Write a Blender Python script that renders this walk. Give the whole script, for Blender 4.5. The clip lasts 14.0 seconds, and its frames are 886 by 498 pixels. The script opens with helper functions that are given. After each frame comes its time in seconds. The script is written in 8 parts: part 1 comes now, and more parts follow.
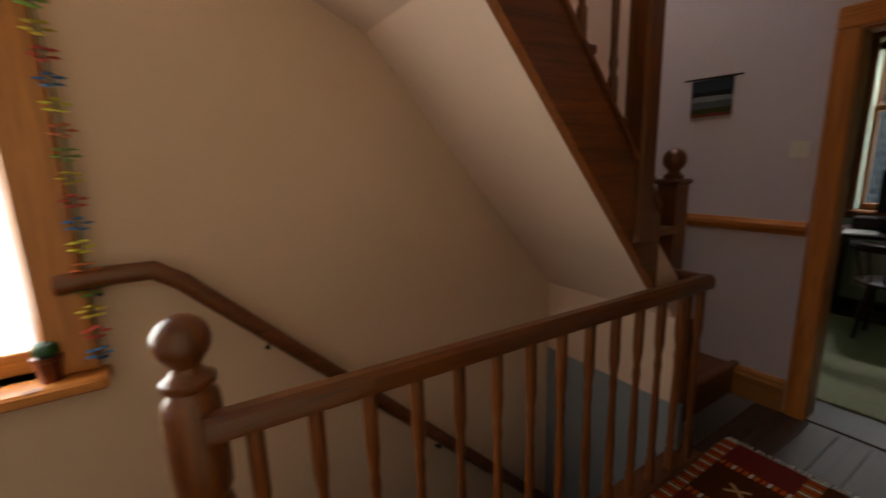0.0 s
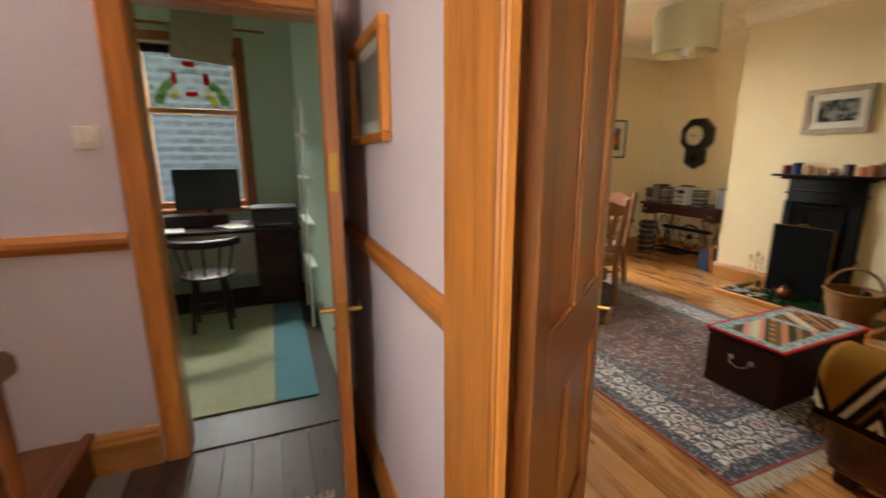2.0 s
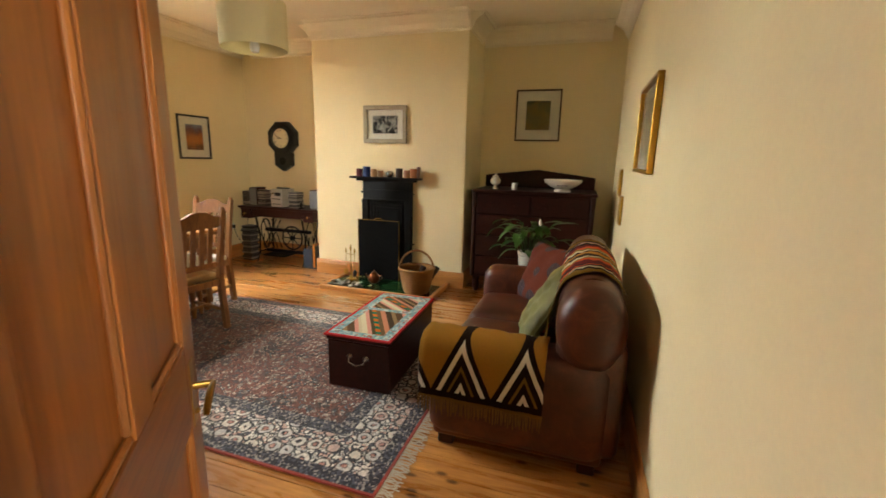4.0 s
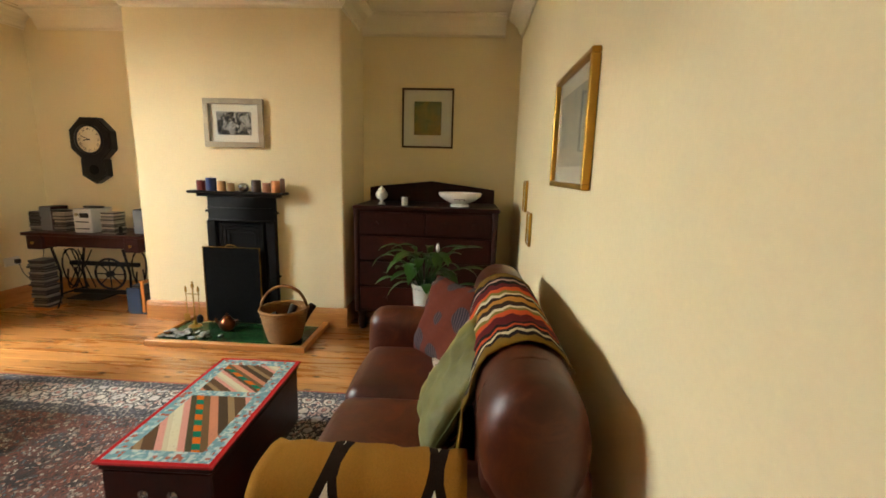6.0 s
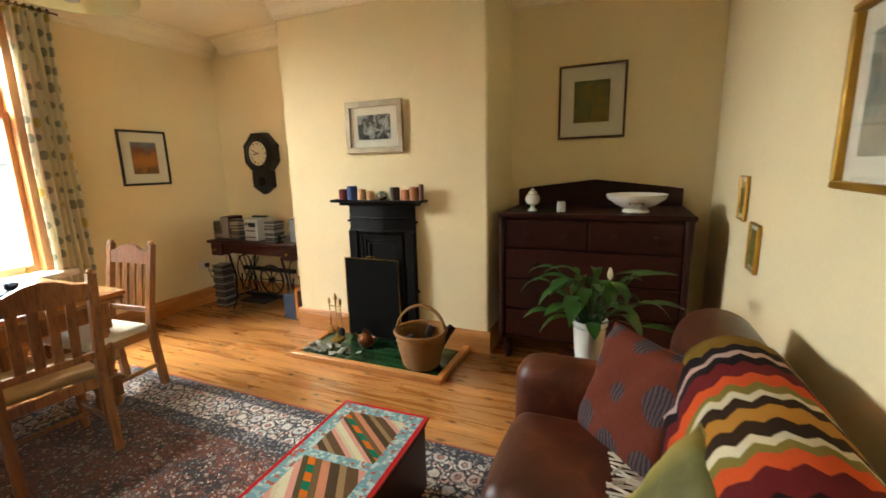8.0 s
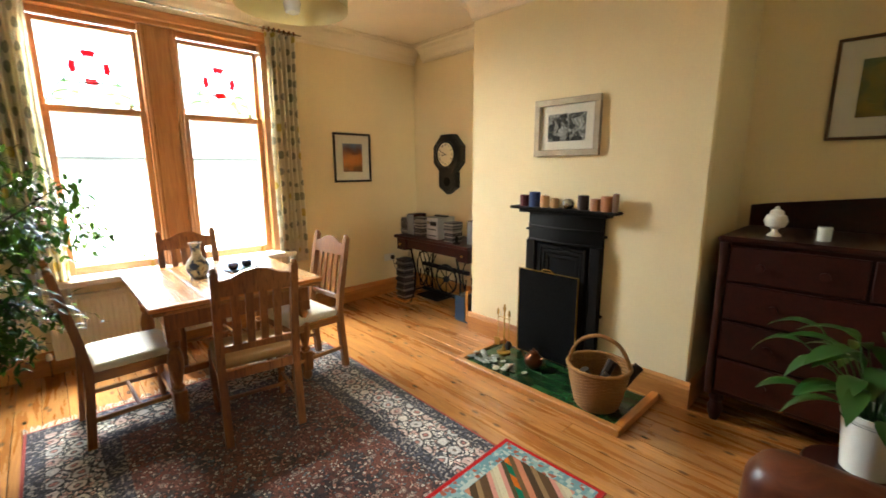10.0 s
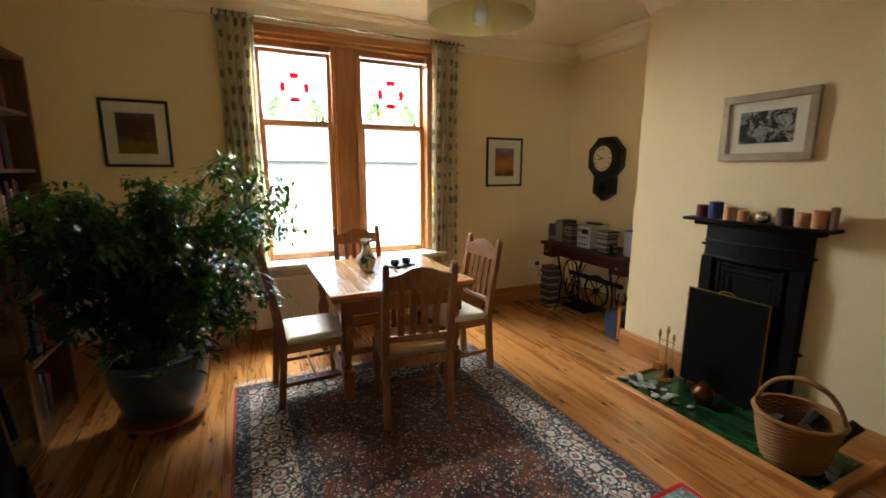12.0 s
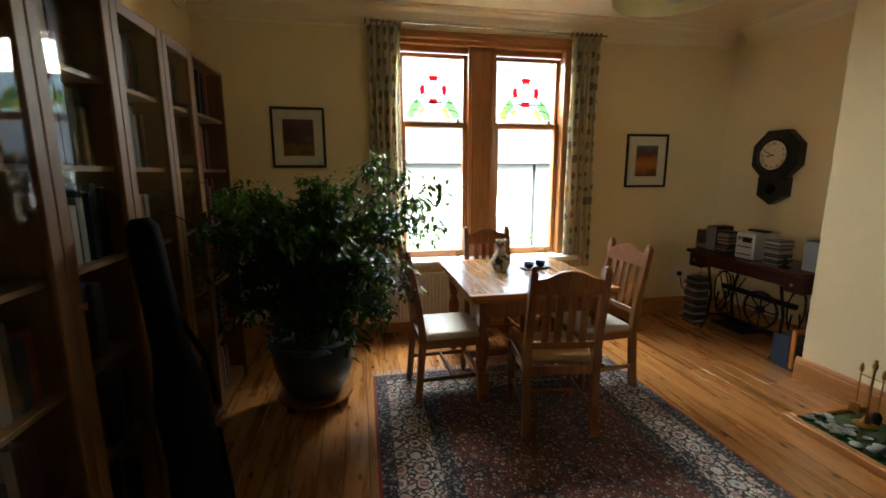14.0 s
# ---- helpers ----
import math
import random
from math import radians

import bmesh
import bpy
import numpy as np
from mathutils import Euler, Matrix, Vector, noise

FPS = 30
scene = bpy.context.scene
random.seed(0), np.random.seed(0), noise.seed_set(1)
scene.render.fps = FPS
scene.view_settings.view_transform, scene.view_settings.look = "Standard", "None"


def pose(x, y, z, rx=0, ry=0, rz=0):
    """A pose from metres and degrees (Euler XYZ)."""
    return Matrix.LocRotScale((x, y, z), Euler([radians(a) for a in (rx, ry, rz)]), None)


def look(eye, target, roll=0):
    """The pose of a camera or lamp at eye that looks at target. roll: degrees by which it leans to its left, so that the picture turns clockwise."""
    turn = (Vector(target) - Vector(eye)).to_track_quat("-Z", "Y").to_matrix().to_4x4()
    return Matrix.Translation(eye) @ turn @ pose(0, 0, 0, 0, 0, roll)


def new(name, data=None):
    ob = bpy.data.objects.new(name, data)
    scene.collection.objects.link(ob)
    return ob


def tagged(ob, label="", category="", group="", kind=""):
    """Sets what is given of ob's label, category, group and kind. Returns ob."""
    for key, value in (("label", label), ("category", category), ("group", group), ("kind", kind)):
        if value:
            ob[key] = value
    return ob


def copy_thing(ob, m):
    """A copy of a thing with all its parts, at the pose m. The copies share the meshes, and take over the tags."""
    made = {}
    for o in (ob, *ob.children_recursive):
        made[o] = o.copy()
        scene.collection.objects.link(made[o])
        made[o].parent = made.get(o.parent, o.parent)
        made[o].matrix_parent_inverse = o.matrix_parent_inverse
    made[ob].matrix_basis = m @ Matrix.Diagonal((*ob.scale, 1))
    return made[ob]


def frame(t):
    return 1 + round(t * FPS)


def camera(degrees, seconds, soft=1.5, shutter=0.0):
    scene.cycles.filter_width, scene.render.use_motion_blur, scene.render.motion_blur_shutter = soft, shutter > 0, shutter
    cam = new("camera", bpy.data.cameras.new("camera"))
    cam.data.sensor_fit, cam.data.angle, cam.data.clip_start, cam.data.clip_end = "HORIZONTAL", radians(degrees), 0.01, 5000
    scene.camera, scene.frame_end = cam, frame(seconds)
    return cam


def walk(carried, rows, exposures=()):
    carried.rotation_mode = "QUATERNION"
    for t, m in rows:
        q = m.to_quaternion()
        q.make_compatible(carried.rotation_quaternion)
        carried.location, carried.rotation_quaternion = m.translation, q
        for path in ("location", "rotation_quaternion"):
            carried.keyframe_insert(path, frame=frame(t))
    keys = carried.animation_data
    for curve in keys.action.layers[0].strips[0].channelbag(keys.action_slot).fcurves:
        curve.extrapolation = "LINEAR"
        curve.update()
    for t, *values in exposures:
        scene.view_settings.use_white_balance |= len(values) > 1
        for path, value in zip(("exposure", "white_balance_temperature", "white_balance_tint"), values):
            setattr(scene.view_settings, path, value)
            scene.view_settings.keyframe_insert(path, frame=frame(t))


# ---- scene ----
cam = camera(92.5, 14.0, soft=1.6, shutter=0.35)
PATH = [
    (0, (2.958, -0.65, 1.453), (1.299, 0.393, 1.054), -1.9),
    (0.5, (2.802, -0.48, 1.416), (1.589, 1.06, 1.017), -0.7),
    (1, (2.652, -0.327, 1.414), (2.197, 1.551, 0.899), -2.8),
    (1.5, (2.661, -0.118, 1.39), (2.825, 1.826, 0.949), -2.3),
    (2, (2.696, 0.03, 1.391), (3.423, 1.843, 0.96), -0.1),
    (2.5, (2.694, 0.155, 1.405), (3.989, 1.613, 0.964), -0.8),
    (3, (2.772, 0.204, 1.408), (4.438, 1.225, 0.981), 0.3),
    (3.5, (2.91, 0.226, 1.417), (4.701, 1.013, 1.001), 1.0),
    (4, (3.027, 0.294, 1.419), (4.893, 0.885, 1.005), 1.4),
    (6.5, (4.046, 0.408, 1.427), (6.012, 0.498, 1.073), 1.5),
    (7, (4.211, 0.436, 1.44), (6.148, 0.767, 1.067), -0.2),
    (9.5, (4.666, 0.705, 1.488), (6.187, 1.947, 1.107), 0.2),
    (10, (4.686, 0.731, 1.495), (6.031, 2.164, 1.121), -0.2),
    (10.5, (4.677, 0.765, 1.495), (5.926, 2.283, 1.126), -0.1),
    (11, (4.644, 0.801, 1.506), (5.758, 2.421, 1.136), 0.0),
    (11.5, (4.62, 0.817, 1.509), (5.602, 2.521, 1.146), 0.1),
    (12, (4.58, 0.837, 1.511), (5.416, 2.618, 1.151), 0.1),
    (12.5, (4.554, 0.865, 1.507), (5.245, 2.708, 1.152), -0.0),
    (13, (4.541, 0.919, 1.498), (5.074, 2.812, 1.134), -0.3),
    (13.5, (4.514, 0.943, 1.487), (4.938, 2.863, 1.122), -0.3),
    (14, (4.381, 0.982, 1.491), (4.755, 2.915, 1.14), -0.1),
]
EXPOSURES = [
    (0, 2.6, 6600, 6), (0.5, 3.65, 6600, 6), (1, 4.4, 6600, 6), (1.5, 4.55, 6700, 6), (2, 4.5, 6700, 6), (2.5, 4.15, 6700, 6), (3, 4.4, 6900, 5), (3.5, 4.5, 6950, 4), (4, 4.8, 6900, 4),
    (6.5, 4.95, 6600, 2), (7, 4.95, 6600, 2), (9.5, 5.05, 6350, 2), (10.5, 4.6, 6350, 2), (11.5, 4.2, 6350, 2), (12.5, 3.8, 6300, 2), (14, 3.45, 6250, 2)]
walk(cam, [(t, look(eye, target, roll)) for t, eye, target, roll in PATH], EXPOSURES)

# ---- light: sun behind the house, bright sky over the street ----
world = bpy.data.worlds.new("world")
scene.world = world
world.use_nodes = True
sky = world.node_tree.nodes.new("ShaderNodeTexSky")
sky.sky_type, sky.sun_disc = "NISHITA", False
sky.dust_density, sky.air_density, sky.ozone_density = 4.0, 0.9, 0.6
sky.sun_elevation, sky.sun_rotation = radians(48), radians(162)
world.node_tree.links.new(sky.outputs[0], world.node_tree.nodes["Background"].inputs[0])
world.node_tree.nodes["Background"].inputs[1].default_value = 0.15
sun_data = bpy.data.lights.new("sun", "SUN")
sun_data.energy, sun_data.angle, sun_data.color = 4.0, radians(0.6), (1.0, 0.95, 0.87)
sun = new("sun", sun_data)
sun.matrix_world = look((0, 0, 0), (-0.2, 0.62, -0.74))


def opening_lamp(name, width, height, watts, colour, eye, target):
    """An area lamp: daylight through one window opening, or fill over the stair."""
    d = bpy.data.lights.new(name, "AREA")
    d.shape, d.size, d.size_y, d.energy, d.color = "RECTANGLE", width, height, watts, colour
    ob = new(name, d)
    ob.matrix_world = look(eye, target)
    return ob


opening_lamp("window_daylight", 1.8, 1.15, 37.0, (1.0, 0.97, 0.92), (5.52, 5.75, 2.83), (5.52, 3.8, 0.0))
opening_lamp("stair_window_daylight", 0.9, 1.3, 5.4, (1.0, 0.95, 0.89), (0.94, -1.54, 1.53), (2.1, -0.3, 1.7))
opening_lamp("study_daylight", 0.9, 0.6, 13.0, (1.0, 0.97, 0.93), (2.05, 5.7, 2.9), (2.1, 4.0, 0.8))
# Fill lamp added over the stair void; no source is known there.
opening_lamp("stair_fill_lamp", 0.8, 1.5, 0.35, (1.0, 0.97, 0.94), (1.6, 1.1, 5.17), (1.62, 1.1, 0.0))
# ---- materials ----
def rgb(h):
    """Linear colour from a hex string in sRGB."""
    c = [int(h[i:i + 2], 16) / 255 for i in (0, 2, 4)]
    return tuple(v / 12.92 if v < 0.04045 else ((v + 0.055) / 1.055) ** 2.4 for v in c) + (1,)


class Nodes:
    """A material with a few shorthand calls for its nodes."""

    def __init__(self, name, rough=0.5, metal=0.0, spec=0.5):
        self.mat = bpy.data.materials.new(name)
        self.mat.use_nodes = True
        self.tree = self.mat.node_tree
        self.bsdf = self.tree.nodes["Principled BSDF"]
        self.bsdf.inputs["Roughness"].default_value = rough
        self.bsdf.inputs["Metallic"].default_value = metal
        self.bsdf.inputs["Specular IOR Level"].default_value = spec
        self.obj = None

    def node(self, kind, **values):
        n = self.tree.nodes.new(kind)
        for k, v in values.items():
            n.inputs[k].default_value = v
        return n

    def link(self, a, b):
        self.tree.links.new(a, b)

    def coords(self, scale=(1, 1, 1), rot=(0, 0, 0), spread=0.0, world=False):
        if world:
            tc = self.tree.nodes.new("ShaderNodeNewGeometry").outputs["Position"]
        else:
            tc = self.tree.nodes.new("ShaderNodeTexCoord").outputs["Object"]
        mp = self.tree.nodes.new("ShaderNodeMapping")
        mp.inputs["Scale"].default_value = scale
        mp.inputs["Rotation"].default_value = rot
        self.link(tc, mp.inputs["Vector"])
        if spread:
            info = self.tree.nodes.new("ShaderNodeObjectInfo")
            mul = self.tree.nodes.new("ShaderNodeMath")
            mul.operation = "MULTIPLY"
            mul.inputs[1].default_value = spread
            self.link(info.outputs["Random"], mul.inputs[0])
            self.link(mul.outputs[0], mp.inputs["Location"])
        return mp.outputs["Vector"]

    def noise(self, vec, scale, detail=4, rough=0.6, distort=0.0):
        n = self.node("ShaderNodeTexNoise", Scale=scale, Detail=detail, Roughness=rough, Distortion=distort)
        self.link(vec, n.inputs["Vector"])
        return n.outputs["Fac"]

    def ramp(self, fac, stops, constant=False):
        r = self.tree.nodes.new("ShaderNodeValToRGB")
        if constant:
            r.color_ramp.interpolation = "CONSTANT"
        e = r.color_ramp.elements
        while len(e) < len(stops):
            e.new(0.5)
        for el, (p, c) in zip(e, stops):
            el.position, el.color = p, c
        self.link(fac, r.inputs["Fac"])
        return r.outputs["Color"]

    def mix(self, a, b, fac, mode="MIX"):
        m = self.tree.nodes.new("ShaderNodeMix")
        m.data_type, m.blend_type = "RGBA", mode
        for sock, v in ((m.inputs[0], fac), (m.inputs[6], a), (m.inputs[7], b)):
            if hasattr(v, "is_linked"):
                self.link(v, sock)
            else:
                sock.default_value = v
        return m.outputs[2]

    def math(self, op, a, b=0.0):
        m = self.tree.nodes.new("ShaderNodeMath")
        m.operation = op
        for sock, v in ((m.inputs[0], a), (m.inputs[1], b)):
            if hasattr(v, "is_linked"):
                self.link(v, sock)
            else:
                sock.default_value = v
        return m.outputs[0]

    def split(self, vec):
        s = self.tree.nodes.new("ShaderNodeSeparateXYZ")
        self.link(vec, s.inputs[0])
        return s.outputs

    def colour(self, c):
        s = self.bsdf.inputs["Base Color"]
        if hasattr(c, "is_linked"):
            self.link(c, s)
        else:
            s.default_value = c

    def roughness(self, fac, lo, hi):
        m = self.tree.nodes.new("ShaderNodeMapRange")
        m.inputs["To Min"].default_value, m.inputs["To Max"].default_value = lo, hi
        self.link(fac, m.inputs["Value"])
        self.link(m.outputs[0], self.bsdf.inputs["Roughness"])

    def bump(self, fac, strength, dist=0.01):
        b = self.node("ShaderNodeBump", Strength=strength, Distance=dist)
        self.link(fac, b.inputs["Height"])
        self.link(b.outputs[0], self.bsdf.inputs["Normal"])


def paint_mat(name, hexa, rough=0.75, amount=0.06, grain=60, bump=0.05):
    """Painted plaster: a faint mottle at two scales and roller texture."""
    n = Nodes(name, rough, spec=0.25)
    v = n.coords(world=True)
    c = rgb(hexa)
    lo = tuple(x * (1 - 2 * amount) for x in c[:3]) + (1,)
    big, fine = n.noise(v, 0.9, 3), n.noise(v, grain, 5)
    n.colour(n.ramp(n.math("ADD", n.math("MULTIPLY", big, 0.7), n.math("MULTIPLY", fine, 0.3)), [(0.3, lo), (0.7, c)]))
    n.bump(fine, bump, 0.004)
    return n.mat


def wood_mat(name, dark, light, rough=0.4, axis="z", ring=7.0, knots=True, world=False, spread=30.0, gloss=0.0, knot=0.085, streak=0.0):
    """Timber with grain drawn along one axis, knots and a little wear."""
    n = Nodes(name, rough, spec=0.5)
    s = {"x": (0.09, 1, 1), "y": (1, 0.09, 1), "z": (1, 1, 0.09)}[axis]
    v = n.coords(scale=s, spread=spread, world=world)
    grain = n.noise(v, ring * 4, 6, 0.65, 0.6)
    fine = n.noise(v, ring * 26, 3, 0.7)
    tone = n.noise(n.coords(scale=(1, 1, 1), spread=spread, world=world), 1.3, 2)
    f = n.math("ADD", n.math("MULTIPLY", grain, 0.62), n.math("MULTIPLY", fine, 0.2))
    f = n.math("ADD", f, n.math("MULTIPLY", tone, 0.18))
    mid = tuple((a + b) / 2 for a, b in zip(rgb(dark), rgb(light)))
    col = n.ramp(f, [(0.3, rgb(dark)), (0.5, mid), (0.68, rgb(light))])
    if knots:
        s2 = {"x": (0.45, 1, 1), "y": (1, 0.45, 1), "z": (1, 1, 0.45)}[axis]
        vo = n.node("ShaderNodeTexVoronoi", Scale=6.0 if axis == "y" else 3.6)
        if axis == "y":
            vo.voronoi_dimensions = "2D"
        n.link(n.coords(scale=s2, spread=spread, world=world), vo.inputs["Vector"])
        k = n.ramp(vo.outputs["Distance"], [(knot * 0.4, (1, 1, 1, 1)), (knot, (0, 0, 0, 1))])
        col = n.mix(col, tuple(x * 0.32 for x in rgb(dark)[:3]) + (1,), n.math("MULTIPLY", k, 0.85))
    if streak:
        s3 = {"x": (0.03, 1, 1), "y": (1, 0.03, 1), "z": (1, 1, 0.03)}[axis]
        line = n.noise(n.coords(scale=s3, spread=spread, world=world), 75, 2, 0.5, 0.3)
        col = n.mix(col, tuple(x * 0.55 for x in rgb(dark)[:3]) + (1,), n.math("MULTIPLY", n.ramp(line, [(0.56, (0, 0, 0, 1)), (0.66, (1, 1, 1, 1))]), streak))
    info = n.tree.nodes.new("ShaderNodeObjectInfo")
    val = n.math("ADD", n.math("MULTIPLY", info.outputs["Random"], 0.35), 0.8)
    hsv = n.tree.nodes.new("ShaderNodeHueSaturation")
    n.link(col, hsv.inputs["Color"])
    n.link(val, hsv.inputs["Value"])
    n.colour(hsv.outputs[0])
    n.roughness(grain, max(rough - 0.1, 0.05), rough + 0.15)
    n.bump(fine, 0.12, 0.003)
    if gloss:
        n.bsdf.inputs["Coat Weight"].default_value = gloss
        n.bsdf.inputs["Coat Roughness"].default_value = 0.2
    return n.mat


def plain_mat(name, hexa, rough=0.5, metal=0.0, amount=0.15, scale=25.0, bump=0.0, spec=0.5, vary=0.0):
    """A plain surface with slight mottling, dust and wear."""
    n = Nodes(name, rough, metal, spec)
    v = n.coords(spread=20)
    c = rgb(hexa)
    lo = tuple(x * (1 - amount) for x in c[:3]) + (1,)
    f = n.math("ADD", n.math("MULTIPLY", n.noise(v, scale, 5), 0.5), n.math("MULTIPLY", n.noise(v, scale / 7, 2), 0.5))
    col = n.ramp(f, [(0.35, lo), (0.65, c)])
    if vary:
        info = n.tree.nodes.new("ShaderNodeObjectInfo")
        hsv = n.tree.nodes.new("ShaderNodeHueSaturation")
        n.link(col, hsv.inputs["Color"])
        n.link(n.math("ADD", n.math("MULTIPLY", info.outputs["Random"], 2 * vary), 1 - vary), hsv.inputs["Value"])
        col = hsv.outputs[0]
    n.colour(col)
    n.roughness(f, max(rough - 0.08, 0.03), min(rough + 0.1, 1))
    if bump:
        n.bump(f, bump, 0.004)
    return n.mat


M = {}
M["cream"] = paint_mat("cream_paint", "F0E0B6")
M["lilac"] = paint_mat("lilac_paint", "D6CDD4")
M["stairwall"] = paint_mat("warm_stair_paint", "E4C8B2")
M["ceiling"] = paint_mat("ceiling_paint", "F6EBD2", 0.85)
M["greygloss"] = paint_mat("grey_blue_dado_paint", "8E969C", 0.6)
M["green"] = paint_mat("pale_green_paint", "C3D3BF")
M["white"] = paint_mat("white_paint", "EDEBE4", 0.5, 0.03)
M["pine"] = wood_mat("varnished_pine", "96561F", "D88F42", 0.36, "z", 5.0, gloss=0.25, knot=0.11, streak=0.22)
M["pine_x"] = wood_mat("varnished_pine_x", "96561F", "D88F42", 0.36, "x", 5.0, gloss=0.25, knot=0.11, streak=0.22)
M["pine_y"] = wood_mat("varnished_pine_y", "96561F", "D88F42", 0.36, "y", 5.0, gloss=0.25, knot=0.11, streak=0.22)
# Window glare is put into the colour: paler and greyer than the varnished pine.
M["winpine"] = wood_mat("glare_paled_pine", "9C6234", "D0965C", 0.4, "z", 5.0, knots=False, gloss=0.25, streak=0.25)
M["winpine_x"] = wood_mat("glare_paled_pine_x", "9C6234", "D0965C", 0.4, "x", 5.0, knots=False, gloss=0.25, streak=0.25)
M["honey_x"] = wood_mat("honey_pine_x", "9C5E2A", "D09450", 0.4, "x", 5.0, gloss=0.15)
M["honey_y"] = wood_mat("honey_pine_y", "9C5E2A", "D09450", 0.4, "y", 5.0, gloss=0.15)
M["doorwood"] = wood_mat("door_pine", "74401A", "B06C30", 0.4, "z", 4.0, gloss=0.2, knot=0.12, streak=0.25)
M["doorwood_x"] = wood_mat("door_pine_x", "74401A", "B06C30", 0.4, "x", 4.0, gloss=0.2, knot=0.12, streak=0.25)
M["stair_z"] = wood_mat("stair_timber", "4A250C", "80471C", 0.3, "z", 5.0, knots=False, gloss=0.3, streak=0.4)
M["stair_y"] = wood_mat("stair_timber_y", "4A250C", "80471C", 0.3, "y", 5.0, knots=False, gloss=0.3, streak=0.4)
M["floor"] = wood_mat("floor_pine", "80441A", "D89A54", 0.26, "y", 3.5, gloss=0.9, knot=0.10, streak=0.16)
M["hallfloor"] = wood_mat("dark_floorboard", "2C190F", "4C2E1C", 0.45, "y", 3.5, gloss=0.0, knot=0.11, streak=0.6)
M["oak"] = wood_mat("mid_oak", "65391A", "A06A36", 0.36, "z", 6.0, knots=False, gloss=0.2, streak=0.5)
M["oak_x"] = wood_mat("mid_oak_x", "70451F", "AC7A40", 0.3, "y", 6.0, knots=False, gloss=1.0, streak=0.4)
M["mahogany"] = wood_mat("dark_mahogany", "1C0804", "3A120A", 0.42, "x", 5.0, knots=False, gloss=0.1)
M["mahogany_z"] = wood_mat("dark_mahogany_z", "1C0804", "3A120A", 0.42, "z", 5.0, knots=False, gloss=0.1)
for key in ("mahogany", "mahogany_z"):
    M[key].node_tree.nodes["Principled BSDF"].inputs["Specular IOR Level"].default_value = 0.25
# Lighter than the rest of the oak: reflected sky is partly painted in.
M["tabletop"] = wood_mat("polished_oak_with_glare", "8A5C2E", "CDA066", 0.24, "y", 6.0, knots=False, gloss=1.0, streak=0.3)
M["tabletop"].node_tree.nodes["Principled BSDF"].inputs["Coat IOR"].default_value = 1.7
M["shelfpine"] = wood_mat("birch_veneer", "5E3C1C", "8E6632", 0.45, "z", 4.0, knots=False)
M["shelfpine_y"] = wood_mat("birch_veneer_y", "5E3C1C", "8E6632", 0.45, "y", 4.0, knots=False)
M["brass"] = plain_mat("aged_brass", "B8924A", 0.3, 1.0, 0.3, 40)
M["chrome"] = plain_mat("steel", "B8B8B4", 0.25, 1.0)
M["iron"] = plain_mat("black_cast_iron", "0D0C0C", 0.5, 0.0, 0.4, 30, 0.2, 0.18)
M["black"] = plain_mat("black_lacquer", "141210", 0.3)
M["blackcloth"] = plain_mat("black_nylon", "0B0B0D", 0.85, 0, 0.3, 80, 0.3, 0.1)
M["ceramic"] = plain_mat("white_ceramic", "E6E2D8", 0.2, 0, 0.06)


def glass_mat(name, tint=(1, 1, 1, 1), rough=0.0):
    """Thin glass: clear straight on, mirror-like at a slant."""
    m = bpy.data.materials.new(name)
    m.use_nodes = True
    t = m.node_tree
    t.nodes.clear()
    out = t.nodes.new("ShaderNodeOutputMaterial")
    mix = t.nodes.new("ShaderNodeMixShader")
    tr = t.nodes.new("ShaderNodeBsdfTransparent")
    gl = t.nodes.new("ShaderNodeBsdfGlossy")
    lw = t.nodes.new("ShaderNodeLayerWeight")
    lw.inputs[0].default_value = 0.5
    pw = t.nodes.new("ShaderNodeMath")
    pw.operation, pw.inputs[1].default_value = "POWER", 5.0
    ma = t.nodes.new("ShaderNodeMath")
    ma.operation, ma.inputs[1].default_value, ma.inputs[2].default_value = "MULTIPLY_ADD", 0.7, 0.025
    tr.inputs[0].default_value = tint
    gl.inputs["Roughness"].default_value = rough
    t.links.new(lw.outputs["Facing"], pw.inputs[0])
    t.links.new(pw.outputs[0], ma.inputs[0])
    t.links.new(ma.outputs[0], mix.inputs[0])
    t.links.new(tr.outputs[0], mix.inputs[1])
    t.links.new(gl.outputs[0], mix.inputs[2])
    t.links.new(mix.outputs[0], out.inputs[0])
    return m


M["glass"] = glass_mat("window_glass", (0.97, 0.98, 0.98, 1))
M["red_glass"] = glass_mat("red_glass", (0.75, 0.03, 0.05, 1))
M["green_glass"] = glass_mat("green_glass", (0.5, 0.66, 0.32, 1))
M["yellow_glass"] = glass_mat("yellow_glass", (0.9, 0.75, 0.3, 1))
M["frosted"] = glass_mat("pale_leaded_glass", (0.9, 0.93, 0.9, 1), 0.05)
